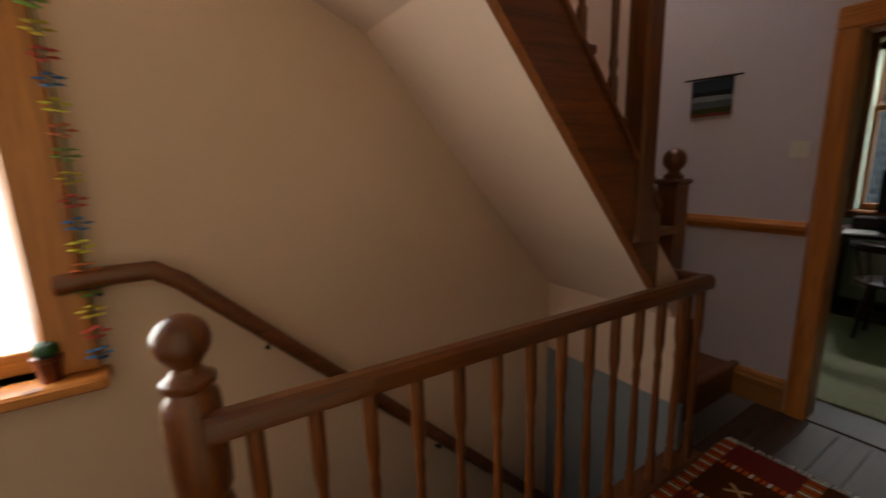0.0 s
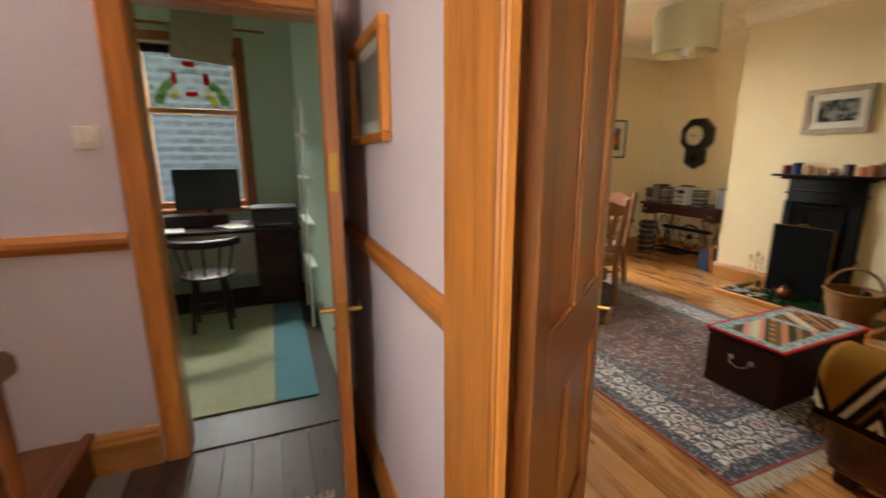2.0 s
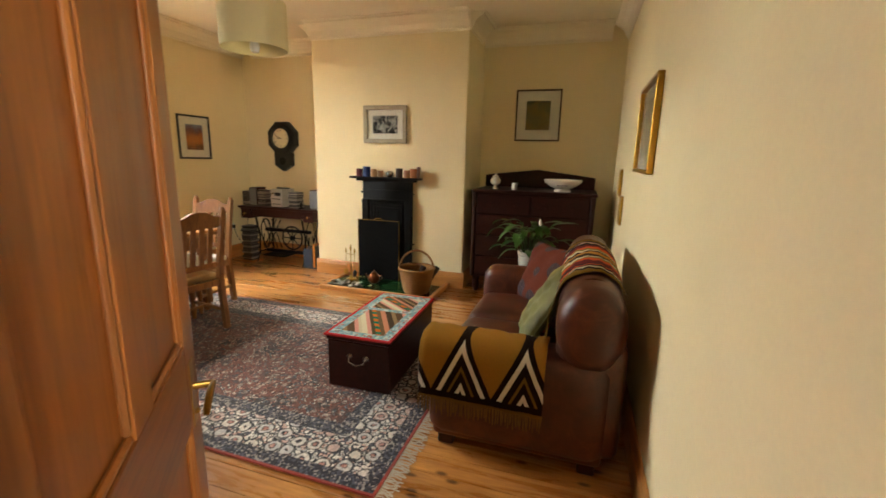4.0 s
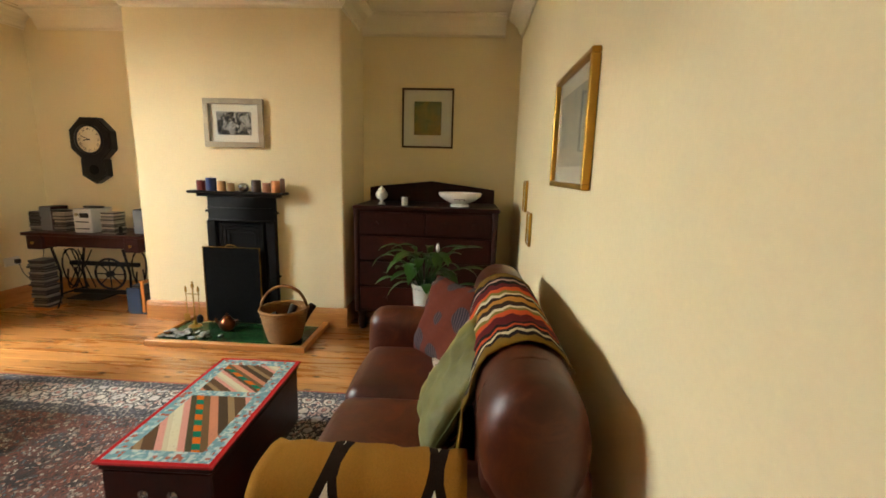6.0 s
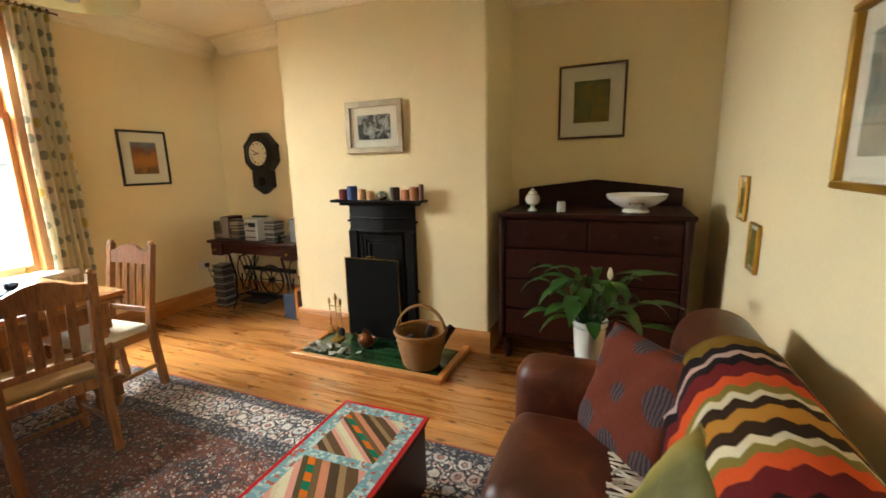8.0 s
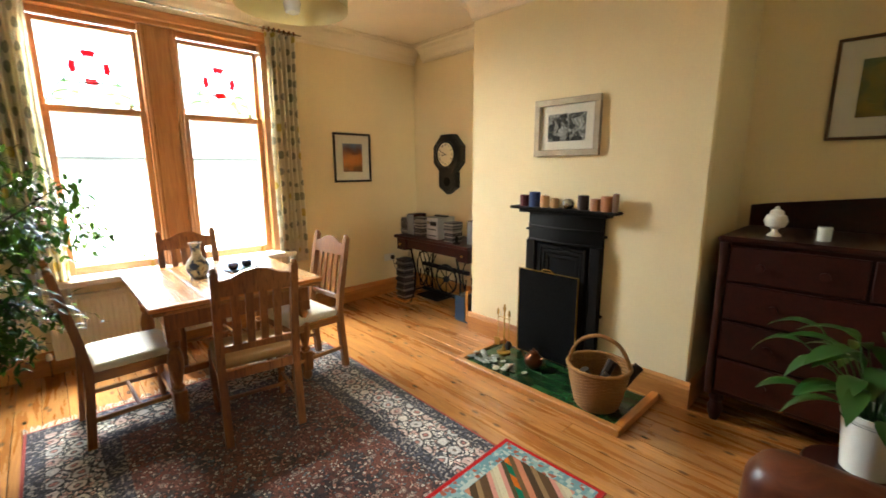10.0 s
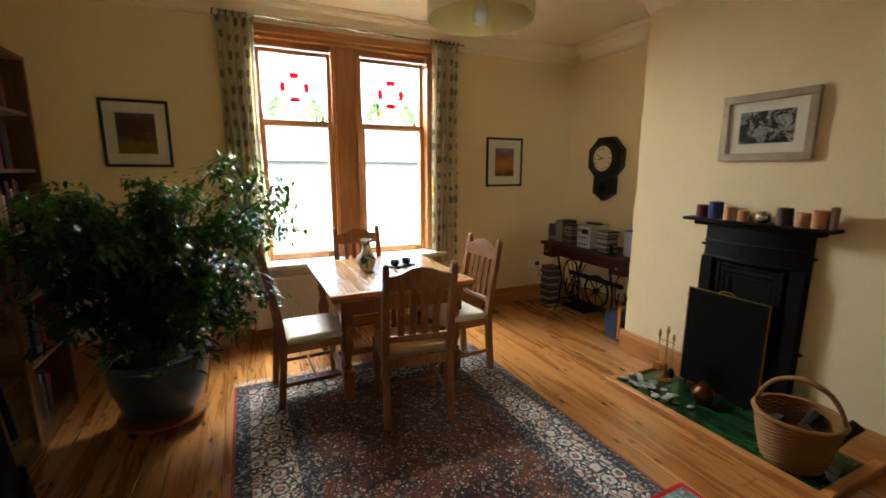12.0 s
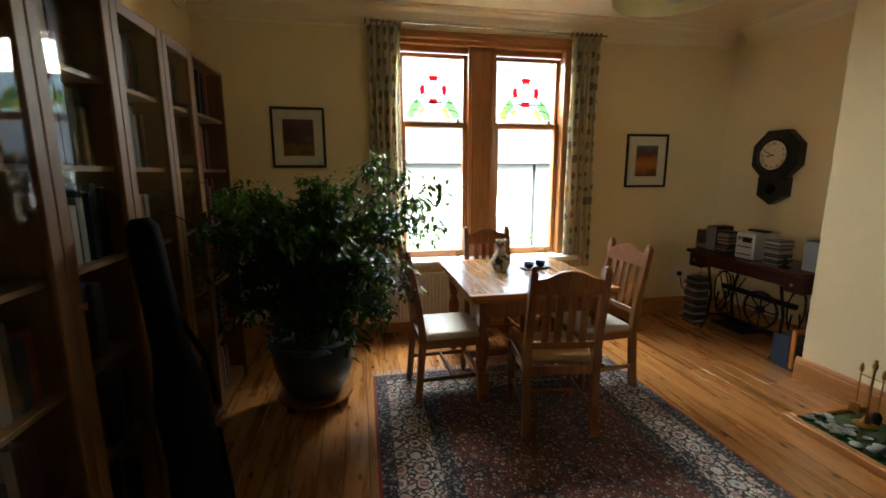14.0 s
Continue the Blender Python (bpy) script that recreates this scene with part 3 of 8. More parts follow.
def curtain(x0, x1, z0, folds, seed):
    rnd = random.Random(seed)
    c = thing("curtain", "cream curtain with grey and mustard leaf print, drawn open", "curtain", group="curtains")
    bm = bmesh.new()
    nu, nz = folds * 10, 18
    phase = [rnd.uniform(-0.5, 0.5) for _ in range(4)]
    grid = []
    for j in range(nz + 1):
        h = j / nz
        row = []
        for i in range(nu + 1):
            u = i / nu
            squeeze = 1 - 0.12 * math.sin(math.pi * min(1, h * 1.1)) * (0.5 + 0.5 * math.sin(phase[0]))
            x = (x0 + x1) / 2 + (u - 0.5) * (x1 - x0) * squeeze + 0.006 * math.sin(7 * h + phase[1] + 9 * u)
            y = 4.79 + 0.032 * math.sin(2 * math.pi * folds * u + phase[2] + 0.5 * math.sin(4 * h)) + 0.006 * math.sin(13 * u + phase[3])
            row.append(bm.verts.new((x, y, 2.70 - (2.70 - z0) * h)))
        grid.append(row)
    for a, b in zip(grid, grid[1:]):
        for i in range(nu):
            bm.faces.new((a[i], a[i + 1], b[i + 1], b[i]))
    ob = part("drape", bm, M["curtain"], c, "", 180)
    mod = ob.modifiers.new("thickness", "SOLIDIFY")
    mod.thickness = 0.004
    for i in range(folds + 1):
        x = x0 + (x1 - x0) * i / folds
        ring = [(x + 0.004 * math.sin(a), 4.79 + 0.02 * math.cos(a), 2.722 + 0.022 * math.sin(a)) for a in [2 * math.pi * k / 14 for k in range(14)]]
        part("ring", bm_tube(ring, 0.0055, 6, closed=True), M["oak"], c, "wooden curtain ring", True)
    return c


curtain(4.47, 4.76, 0.56, 6, 1)
curtain(6.31, 6.59, 0.58, 6, 2)

# radiator
M["radiator"] = plain_mat("cream_enamel", "E9E3D2", 0.35, 0, 0.06)
rad = thing("radiator", "cream enamelled panel radiator under the window board", "radiator")
part("panel", bm_box(4.60, 5.86, 4.795, 4.815, 0.11, 0.57, 0.006), M["radiator"], rad)
for i in range(36):
    x = 4.625 + i * 0.0345
    part("rib", bm_box(x, x + 0.02, 4.778, 4.796, 0.13, 0.55, 0.006), M["radiator"], rad)
part("top_grille", bm_box(4.60, 5.86, 4.772, 4.835, 0.571, 0.582, 0.003), M["radiator"], rad)
part("pipe", bm_tube([(4.57, 4.80, 0.0), (4.57, 4.80, 0.14), (4.60, 4.80, 0.15)], 0.008, 8), M["chrome"], rad)
part("valve", bm_lathe([(0.018, 0), (0.02, 0.02), (0.014, 0.05), (0, 0.055)], 12, centre=(4.57, 4.80, 0.13)), M["ceramic"], rad, "white radiator valve", True)

# ---- doors ----
def panel_door(name, m, w, h, label, lever=-1, t=0.042):
    """Four-panel door; local x runs from the hinge, y is its thickness."""
    d = thing(name, label, "door", m, kind="structure")
    sw, rails = 0.105, ((0.0, 0.20), (0.78, 0.98), (h - 0.12, h))
    for x0, x1 in ((0, sw), (w - sw, w)):
        part("stile", bm_box(x0, x1, -t / 2, t / 2, 0.006, h, 0.003), M["doorwood"], d)
    for z0, z1 in rails:
        part("rail", bm_box(sw, w - sw, -t / 2, t / 2, max(z0, 0.006), z1, 0.002), M["doorwood_x"], d)
    for z0, z1 in ((0.20, 0.78), (0.98, h - 0.12)):
        part("muntin", bm_box(w / 2 - 0.05, w / 2 + 0.05, -t / 2, t / 2, z0, z1, 0.002), M["doorwood"], d)
        for x0, x1 in ((sw, w / 2 - 0.05), (w / 2 + 0.05, w - sw)):
            p = part("panel", bm_box(x0, x1, -0.006, 0.006, z0, z1), M["doorwood"], d)
            for sg in (-1, 1):
                y = sg * 0.012
                for a, b, c, e in ((x0, x1, z0, z0 + 0.016), (x0, x1, z1 - 0.016, z1), (x0, x0 + 0.016, z0 + 0.016, z1 - 0.016), (x1 - 0.016, x1, z0 + 0.016, z1 - 0.016)):
                    part("moulding", bm_box(a, b, y - 0.0065, y + 0.0065, c, e, 0.005), M["doorwood"], p)
    for sg in (-1, 1):
        hnd = part("door_handle", bm_box(w - 0.085, w - 0.035, sg * t / 2 - 0.002, sg * t / 2 + 0.004, 0.76, 0.93, 0.002), M["brass"], d, "brass lever handle on a long plate")
        y = sg * (t / 2 + 0.045)
        part("lever", bm_tube([(w - 0.06, sg * t / 2, 0.86), (w - 0.06, y, 0.86), (w - 0.10, y, 0.863), (w - 0.165, y, 0.852), (w - 0.175, y, 0.842)], [0.009, 0.009, 0.009, 0.008, 0.006], 8), M["brass"], hnd, "", True)
        part("key_cover", bm_lathe([(0.012, 0), (0.012, 0.004), (0, 0.005)], 12, centre=(w - 0.06, sg * t / 2, 0.79)), M["brass"], hnd, "", True)
    part("latch_plate", bm_box(w - 0.001, w + 0.0015, -0.012, 0.012, 0.81, 0.91), M["brass"], d, "brass latch plate")
    for z in (0.22, 1.78):
        part("hinge", bm_lathe([(0.007, 0), (0.007, 0.1), (0, 0.105)], 8, centre=(-0.006, 0.0, z)), M["brass"], d, "brass butt hinge", True)
    return d


panel_door("door_1", pose(3.146, 0.708, 0, 0, 0, 38.5), 0.81, 2.03, "open varnished pine four-panel door to the sitting room")
sd = panel_door("door_2", pose(2.955, 2.105, 0, 0, 0, 264.0), 0.69, 1.98, "open varnished pine four-panel study door")
part("cupboard_plate", bm_box(0.688, 0.6925, -0.012, 0.012, 1.28, 1.40), M["brass"], sd, "brass edge plate")

# architraves
arch = thing("door_frame", "broad varnished pine architrave and lining of the sitting room doorway", "door frame", kind="structure")
part("architrave", bm_box(3.010, 3.033, 0.575, 0.812, 0, 2.27, 0.004), M["pine"], arch)
part("bead", bm_box(3.002, 3.012, 0.578, 0.598, 0, 2.05, 0.004), M["pine"], arch)
part("head", bm_box(3.012, 3.033, -0.06, 0.57, 2.05, 2.27, 0.004), M["pine_y"], arch)
part("lining_head", bm_box(3.045, 3.12, -0.06, 0.72, 2.04, 2.058, 0.003), M["pine_y"], arch)
part("room_architrave", bm_box(3.12, 3.162, 0.762, 0.865, 0, 2.14, 0.005), M["pine"], arch)
part("lining", bm_box(3.034, 3.12, 0.738, 0.7445, 0, 2.04, 0.002), M["pine"], arch)
part("stop_bead", bm_box(3.034, 3.084, 0.681, 0.7375, 0, 2.04, 0.004), M["pine"], arch)
arch2 = thing("door_frame", "varnished pine architrave round the study doorway", "door frame", kind="structure")
part("architrave", bm_box(2.14, 2.235, 2.09, 2.12, 0, 2.0, 0.008), M["pine"], arch2)
part("architrave", bm_box(2.955, 3.005, 2.09, 2.12, 0, 2.0, 0.008), M["pine"], arch2)
part("head", bm_box(2.14, 3.005, 2.09, 2.12, 2.0, 2.10, 0.008), M["pine_x"], arch2)
part("lining", bm_box(2.218, 2.236, 2.12, 2.24, 0, 2.0, 0.003), M["pine"], arch2)
part("lining", bm_box(2.95, 2.968, 2.12, 2.24, 0, 2.0, 0.003), M["pine"], arch2)
part("lining_head", bm_box(2.236, 2.95, 2.12, 2.24, 1.985, 2.0, 0.003), M["pine_x"], arch2)
part("strike_plate", bm_box(2.2355, 2.238, 2.15, 2.18, 0.93, 1.05), M["brass"], arch2, "brass strike plate")
part("door_sill", bm_box(2.23, 2.95, 2.12, 2.24, -0.004, 0.008, 0.004), M["hallfloor"], arch2)

# ---- stair ----
stair = thing("stair", "timber stair with turned balusters and a plastered underside", "stair", kind="structure")
SL = 1.15


def soffit_z(y):
    return 0.70 + (1.26 - y) * SL if y > 0.13 else 2.0 + (0.13 - y) * 0.45


part("underside", bm_prism([(1.26, soffit_z(1.26)), (0.13, soffit_z(0.13)), (-0.9, soffit_z(-0.9)), (-0.9, soffit_z(-0.9) + 0.1), (0.13, soffit_z(0.13) + 0.1), (1.26, 0.90)], "x", 1.15, 1.94), M["stairwall"], stair, "cream plaster stair underside")
part("end_panel", bm_box(1.15, 1.95, 1.26, 1.30, 0.27, 0.80), M["stairwall"], stair)
part("end_panel_low", bm_box(1.15, 1.995, 1.258, 1.30, -2.9, 0.27), M["greygloss"], stair, "grey painted lower panel")


def string_z(y):
    return 0.915 + (1.0 - y) * 1.155


part("string", bm_prism([(1.02, string_z(1.02)), (-0.9, string_z(-0.9)), (-0.9, string_z(-0.9) + 0.32), (1.02, string_z(1.02) + 0.32)], "x", 1.94, 1.98), M["stair_y"], stair)
part("string_cap", bm_prism([(1.0, string_z(1.0) + 0.32), (-0.9, string_z(-0.9) + 0.32), (-0.9, string_z(-0.9) + 0.345), (1.0, string_z(1.0) + 0.345)], "x", 1.925, 1.995), M["stair_y"], stair)
part("upper_handrail", bm_prism([(0.9, string_z(0.9) + 1.1), (-0.9, string_z(-0.9) + 1.1), (-0.9, string_z(-0.9) + 1.17), (0.9, string_z(0.9) + 1.17)], "x", 1.93, 1.99), M["stair_y"], stair)
for i in range(9):
    y = 0.70 - i * 0.17
    z0, z1 = string_z(y) + 0.34, string_z(y) + 1.1
    prof = [(0.018, 0), (0.018, 0.12), (0.011, 0.135), (0.017, 0.17), (0.012, 0.2), (0.016, z1 - z0 - 0.3), (0.011, z1 - z0 - 0.16), (0.018, z1 - z0 - 0.12), (0.018, z1 - z0)]
    part("baluster", bm_lathe(prof, 10, centre=(1.96, y, z0)), M["stair_z"], stair, "", True)
part("tall_post", bm_box(1.915, 2.005, 0.83, 0.925, 1.12, 4.2, 0.01), M["stair_z"], stair)
for i in range(9):
    z1 = 0.19 * (i + 3)
    y1 = 1.24 - 0.2 * i
    part("upper_tread", bm_box(1.15, 1.94, y1 - 0.24, y1, soffit_z(y1 - 0.24) + 0.11, soffit_z(y1 - 0.24) + 0.14, 0.005), M["stair_y"], stair)


def newel(x, y, z0, ztop, w, label, name="newel"):
    nw = thing(name, label, "newel post", kind="structure")
    part("post", bm_box(x - w / 2, x + w / 2, y - w / 2, y + w / 2, z0, ztop - 0.17, 0.006), M["stair_z"], nw)
    part("cap", bm_box(x - w / 2 - 0.012, x + w / 2 + 0.012, y - w / 2 - 0.012, y + w / 2 + 0.012, ztop - 0.17, ztop - 0.145, 0.008), M["stair_z"], nw)
    r = w * 0.52
    prof = [(w * 0.42, -0.145), (w * 0.44, -0.13), (w * 0.26, -0.115), (w * 0.26, -2 * r + 0.004)]
    prof += [(r * math.sin(math.pi * k / 10), -r - r * math.cos(math.pi * k / 10)) for k in range(2, 10)] + [(0, 0)]
    part("ball", bm_lathe(prof, 20, centre=(x, y, ztop)), M["stair_z"], nw, "", True)
    return nw


lower_newel = thing("newel", "dark glossy turned newel post with a ball finial", "newel post", kind="structure")
part("base_block", bm_box(1.85, 1.96, -0.73, -0.62, 0.0, 0.34, 0.008), M["stair_z"], lower_newel)
TURN = [(0.054, 0.34), (0.06, 0.355), (0.06, 0.375), (0.044, 0.39), (0.04, 0.41), (0.052, 0.47), (0.056, 0.53), (0.048, 0.59), (0.042, 0.62), (0.058, 0.635), (0.062, 0.655), (0.058, 0.675), (0.046, 0.69), (0.05, 0.70)]
part("turned_shaft", bm_lathe(TURN, 24, centre=(1.905, -0.675, 0)), M["stair_z"], lower_newel, "", 50)
part("rail_block", bm_lathe([(0.05, 0.70), (0.062, 0.72), (0.064, 0.78), (0.062, 0.92), (0.058, 0.955), (0.046, 0.965), (0.044, 0.975), (0.056, 0.985), (0.056, 1.0), (0.036, 1.015), (0.031, 1.03)], 24, centre=(1.905, -0.675, 0)), M["stair_z"], lower_newel, "", 50)
part("ball", bm_lathe([(0.031, 1.03)] + [(0.06 * math.sin(math.pi * k / 12), 1.09 - 0.06 * math.cos(math.pi * k / 12)) for k in range(3, 12)] + [(0, 1.15)], 24, centre=(1.905, -0.675, 0)), M["stair_z"], lower_newel, "", True)
newel(1.80, 1.412, 0.0, 1.485, 0.105, "dark stained newel post with a ball finial at the upper stair foot")

balu = thing("balustrade", "landing balustrade of turned pine balusters under a rounded handrail", "balustrade", kind="structure")
RAIL = [(-0.032, 0.0), (-0.036, 0.02), (-0.03, 0.045), (-0.015, 0.058), (0.015, 0.058), (0.03, 0.045), (0.036, 0.02), (0.032, 0.0)]
rx0, rx1, ry0, ry1 = 1.96, 2.045, -0.66, 1.31
bm = bmesh.new()
rings = []
for y, x, z in ((ry0, rx0, 0.868), (0.3, 2.0, 0.87), (ry1, rx1, 0.872)):
    rings.append([bm.verts.new((x + a, y, z + b)) for a, b in RAIL])
for a, b in zip(rings, rings[1:]):
    for k in range(8):
        bm.faces.new((a[k], a[(k + 1) % 8], b[(k + 1) % 8], b[k]))
bm.faces.new(rings[0])
bm.faces.new(rings[-1][::-1])
part("handrail", bm, M["stair_y"], balu, "", 35)
part("return_rail", bm_box(1.87, rx1 + 0.03, 1.275, 1.335, 0.872, 0.925, 0.015), M["stair_y"], balu)
part("base_rail", bm_box(1.955, 2.075, -0.7, 1.36, 0.0, 0.028, 0.008), M["stair_y"], balu)
BAL = [(0.0, 0.0), (0.021, 0.0), (0.021, 0.1), (0.014, 0.115), (0.02, 0.14), (0.015, 0.165), (0.0175, 0.3), (0.0125, 0.52), (0.017, 0.56), (0.013, 0.6), (0.02, 0.66), (0.02, 0.845), (0.0, 0.845)]
bal_mesh = to_mesh("baluster", bm_lathe(BAL, 12), M["stair_z"], 40)
for i in range(14):
    f = (i + 0.7) / 14
    b = new("baluster", bal_mesh)
    b.parent = balu
    b.location = (rx0 + (rx1 - rx0) * f, ry0 + (ry1 - ry0) * f, 0.026)
for x in (1.93, 1.97):
    b = new("baluster", bal_mesh)
    b.parent = balu
    b.location = (x, 1.305, 0.026)

hand = thing("wall_handrail", "dark stained wall handrail going down the stair", "handrail", kind="structure")
pts = [(1.205, -1.0, 1.11), (1.205, -0.86, 1.122), (1.205, -0.74, 1.12), (1.205, -0.66, 1.065), (1.205, -0.02, 0.425), (1.205, 1.24, -0.85)]
part("rail", bm_tube(pts, 0.034, 10), M["stair_y"], hand, "", 50)
for y, z in ((-0.9, 1.13), (-0.4, 0.80), (0.4, 0.0)):
    part("bracket", bm_tube([(1.15, y, z - 0.08), (1.19, y, z - 0.07), (1.205, y, z - 0.02)], 0.008, 8), M["iron"], hand)
down = thing("stair_flight", "timber flight going down beside the wall", "stair", kind="structure")
for i in range(10):
    z, y = -0.19 * (i + 1), -0.72 + 0.195 * i
    part("tread", bm_box(1.15, 2.0, y - 0.02, y + 0.215, z - 0.03, z, 0.006), M["stair_y"], down)
    part("riser", bm_box(1.15, 2.0, y - 0.012, y, z, z + 0.16), M["stair_z"], down)
wind = thing("stair_foot", "winding timber steps at the foot of the upper flight", "stair", kind="structure")
part("step", bm_box(1.15, 1.87, 1.34, 2.118, 0.0, 0.19, 0.006), M["stair_y"], wind)
part("nosing", bm_box(1.85, 1.895, 1.47, 2.118, 0.19, 0.215, 0.008), M["stair_y"], wind)
part("step", bm_box(1.15, 1.62, 1.34, 2.118, 0.19, 0.40, 0.006), M["stair_y"], wind)
part("step", bm_box(1.15, 1.40, 1.30, 2.118, 0.40, 0.60, 0.006), M["stair_y"], wind)

# stair window
w2 = thing("window_2", "varnished pine casement window on the stair landing", "window", kind="structure")
part("casing", bm_box(1.15, 1.185, -1.07, -0.93, 0.80, 2.40, 0.008), M["pine"], w2)
part("casing", bm_box(1.15, 1.185, -2.19, -2.05, 0.80, 2.40, 0.008), M["pine"], w2)
part("casing_head", bm_box(1.15, 1.185, -2.05, -1.07, 2.25, 2.40, 0.008), M["pine_y"], w2)
part("window_sill", bm_box(1.0, 1.27, -2.22, -0.91, 0.755, 0.80, 0.01), M["pine_y"], w2)
part("reveal_lining", bm_box(0.96, 1.15, -1.03, -1.0, 0.80, 2.25, 0.003), M["pine"], w2)
fr2 = part("casement", bm_box(1.04, 1.09, -1.10, -1.03, 0.80, 2.25, 0.006), M["pine"], w2)
part("stile", bm_box(1.04, 1.09, -2.05, -1.98, 0.80, 2.25, 0.006), M["pine"], fr2)
part("rail", bm_box(1.04, 1.09, -1.98, -1.10, 0.80, 0.88, 0.006), M["pine_y"], fr2)
part("rail", bm_box(1.04, 1.09, -1.98, -1.10, 2.18, 2.25, 0.006), M["pine_y"], fr2)
part("glazing_bar", bm_box(1.05, 1.08, -1.98, -1.10, 1.48, 1.51, 0.006), M["pine_y"], fr2)
p = part("pane", bm_box(1.063, 1.067, -1.98, -1.10, 0.88, 2.18), M["glass"], fr2)
p.visible_shadow = False
part("catch", bm_tube([(1.09, -1.06, 1.48), (1.12, -1.06, 1.48), (1.12, -1.13, 1.485)], 0.008, 8), M["brass"], fr2, "brass casement catch")

# study window
w3 = thing("window_3", "study sash window with a stained upper light", "window", kind="structure")
M["darkpine"] = wood_mat("study_window_pine", "6E3A18", "A2602C", 0.4, "z", 5.0, knots=False)
for x0, x1 in ((1.55, 1.64), (2.46, 2.55)):
    part("casing", bm_box(x0, x1, 4.86, 4.90, 0.80, 2.42, 0.006), M["darkpine"], w3)
part("casing_head", bm_box(1.55, 2.55, 4.86, 4.90, 2.42, 2.5, 0.006), M["darkpine"], w3)
part("window_sill", bm_box(1.5, 2.6, 4.80, 5.0, 0.84, 0.88, 0.008), M["darkpine"], w3)
up = sash(w3, 1.64, 2.46, 1.79, 2.42, 4.99, 0.05, "upper_sash")
lo = sash(w3, 1.64, 2.46, 0.88, 1.84, 4.95, 0.06, "lower_sash")
pane(up, 1.67, 2.43, 1.82, 2.39, 5.0, M["frosted"])
leaded(up, 1.67, 2.43, 1.82, 2.39, 4.995)
pane(lo, 1.67, 2.43, 0.93, 1.80, 4.97, M["glass"])
blind = thing("roller_blind", "dark rolled-up blind at the top of the study window", "blind")
part("roll", bm_tube([(1.64, 4.93, 2.36), (2.46, 4.93, 2.36)], 0.035, 12), M["blackcloth"], blind, "", True)
# ---- textiles ----
def rug_mat():
    """Persian rug: dark field with rust and cream motifs, navy and cream border bands. Object origin at its middle."""
    n = Nodes("persian_wool", 0.95, spec=0.05)
    v = n.coords()
    s = n.split(v)
    ax = n.math("SUBTRACT", 0.95, n.math("ABSOLUTE", s[0]))
    ay = n.math("SUBTRACT", 1.475, n.math("ABSOLUTE", s[1]))
    edge = n.math("MINIMUM", ax, ay)
    tiny = n.node("ShaderNodeTexVoronoi", Scale=90.0, Randomness=0.8)
    n.link(v, tiny.inputs["Vector"])
    sept = n.tree.nodes.new("ShaderNodeSeparateColor")
    n.link(tiny.outputs["Color"], sept.inputs[0])
    wob = n.node("ShaderNodeTexNoise", Scale=38.0, Detail=2.0)
    n.link(v, wob.inputs["Vector"])
    warp = n.tree.nodes.new("ShaderNodeVectorMath")
    warp.operation = "MULTIPLY_ADD"
    warp.inputs[1].default_value = (0.03, 0.03, 0)
    n.link(wob.outputs["Color"], warp.inputs[0])
    n.link(v, warp.inputs[2])

    def flowers(ground, scale, petals, heart, line, rand, grow=1.0):
        vo = n.node("ShaderNodeTexVoronoi", Scale=scale, Randomness=rand)
        n.link(warp.outputs[0], vo.inputs["Vector"])
        sp = n.tree.nodes.new("ShaderNodeSeparateColor")
        n.link(vo.outputs["Color"], sp.inputs[0])
        d = vo.outputs["Distance"]
        c = n.mix(ground, rgb(line), n.math("LESS_THAN", d, 0.42 * grow))
        c = n.mix(c, n.ramp(sp.outputs[0], [(i / len(petals), rgb(h)) for i, h in enumerate(petals)], True), n.math("LESS_THAN", d, 0.33 * grow))
        c = n.mix(c, rgb(line), n.math("LESS_THAN", d, 0.19))
        return n.mix(c, rgb(heart), n.math("LESS_THAN", d, 0.13))

    patch = n.ramp(n.noise(v, 5.0, 2), [(0.5, rgb("704034")), (0.6, rgb("362C2E"))])
    field = flowers(patch, 58, ["AA7060", "6E7C84", "8A4A3A", "DACEBE", "54423C", "C08C7A"], "D2C4B0", "17110F", 0.9, 1.15)
    field = n.mix(field, flowers(field, 17, ["B8A89C", "7A3A2E", "46545E", "C8AA9A"], "DACCBA", "15121A", 0.75, 0.85), 0.6)
    bord = flowers(rgb("4A4A54"), 52, ["E0D8CC", "B4B0AC", "CCA89C", "ECE4D8"], "7A443C", "16161C", 0.85, 1.5)
    bord = n.mix(bord, flowers(bord, 9.5, ["E2D8CA", "CEB0A4", "CCC8C4"], "B4766A", "1C1A22", 0.35, 1.05), 0.75)
    guard = n.ramp(sept.outputs[0], [(0, rgb("24242E")), (0.55, rgb("4C4C58")), (0.8, rgb("9C948C"))], True)
    col = n.mix(guard, bord, n.ramp(edge, [(0.0, (0, 0, 0, 1)), (0.09, (1, 1, 1, 1)), (0.31, (0, 0, 0, 1))], True))
    col = n.mix(col, field, n.ramp(edge, [(0.0, (0, 0, 0, 1)), (0.40, (1, 1, 1, 1))], True))
    col = n.mix(rgb("9A3A2C"), col, n.ramp(edge, [(0.0, (0, 0, 0, 1)), (0.012, (1, 1, 1, 1))], True))
    fine = n.noise(v, 160, 3)
    n.colour(n.mix(col, rgb("1C181A"), n.math("MULTIPLY", fine, 0.2)))
    n.bsdf.inputs["Sheen Weight"].default_value = 0.3
    n.bump(n.noise(v, 300, 2), 0.4, 0.004)
    return n.mat


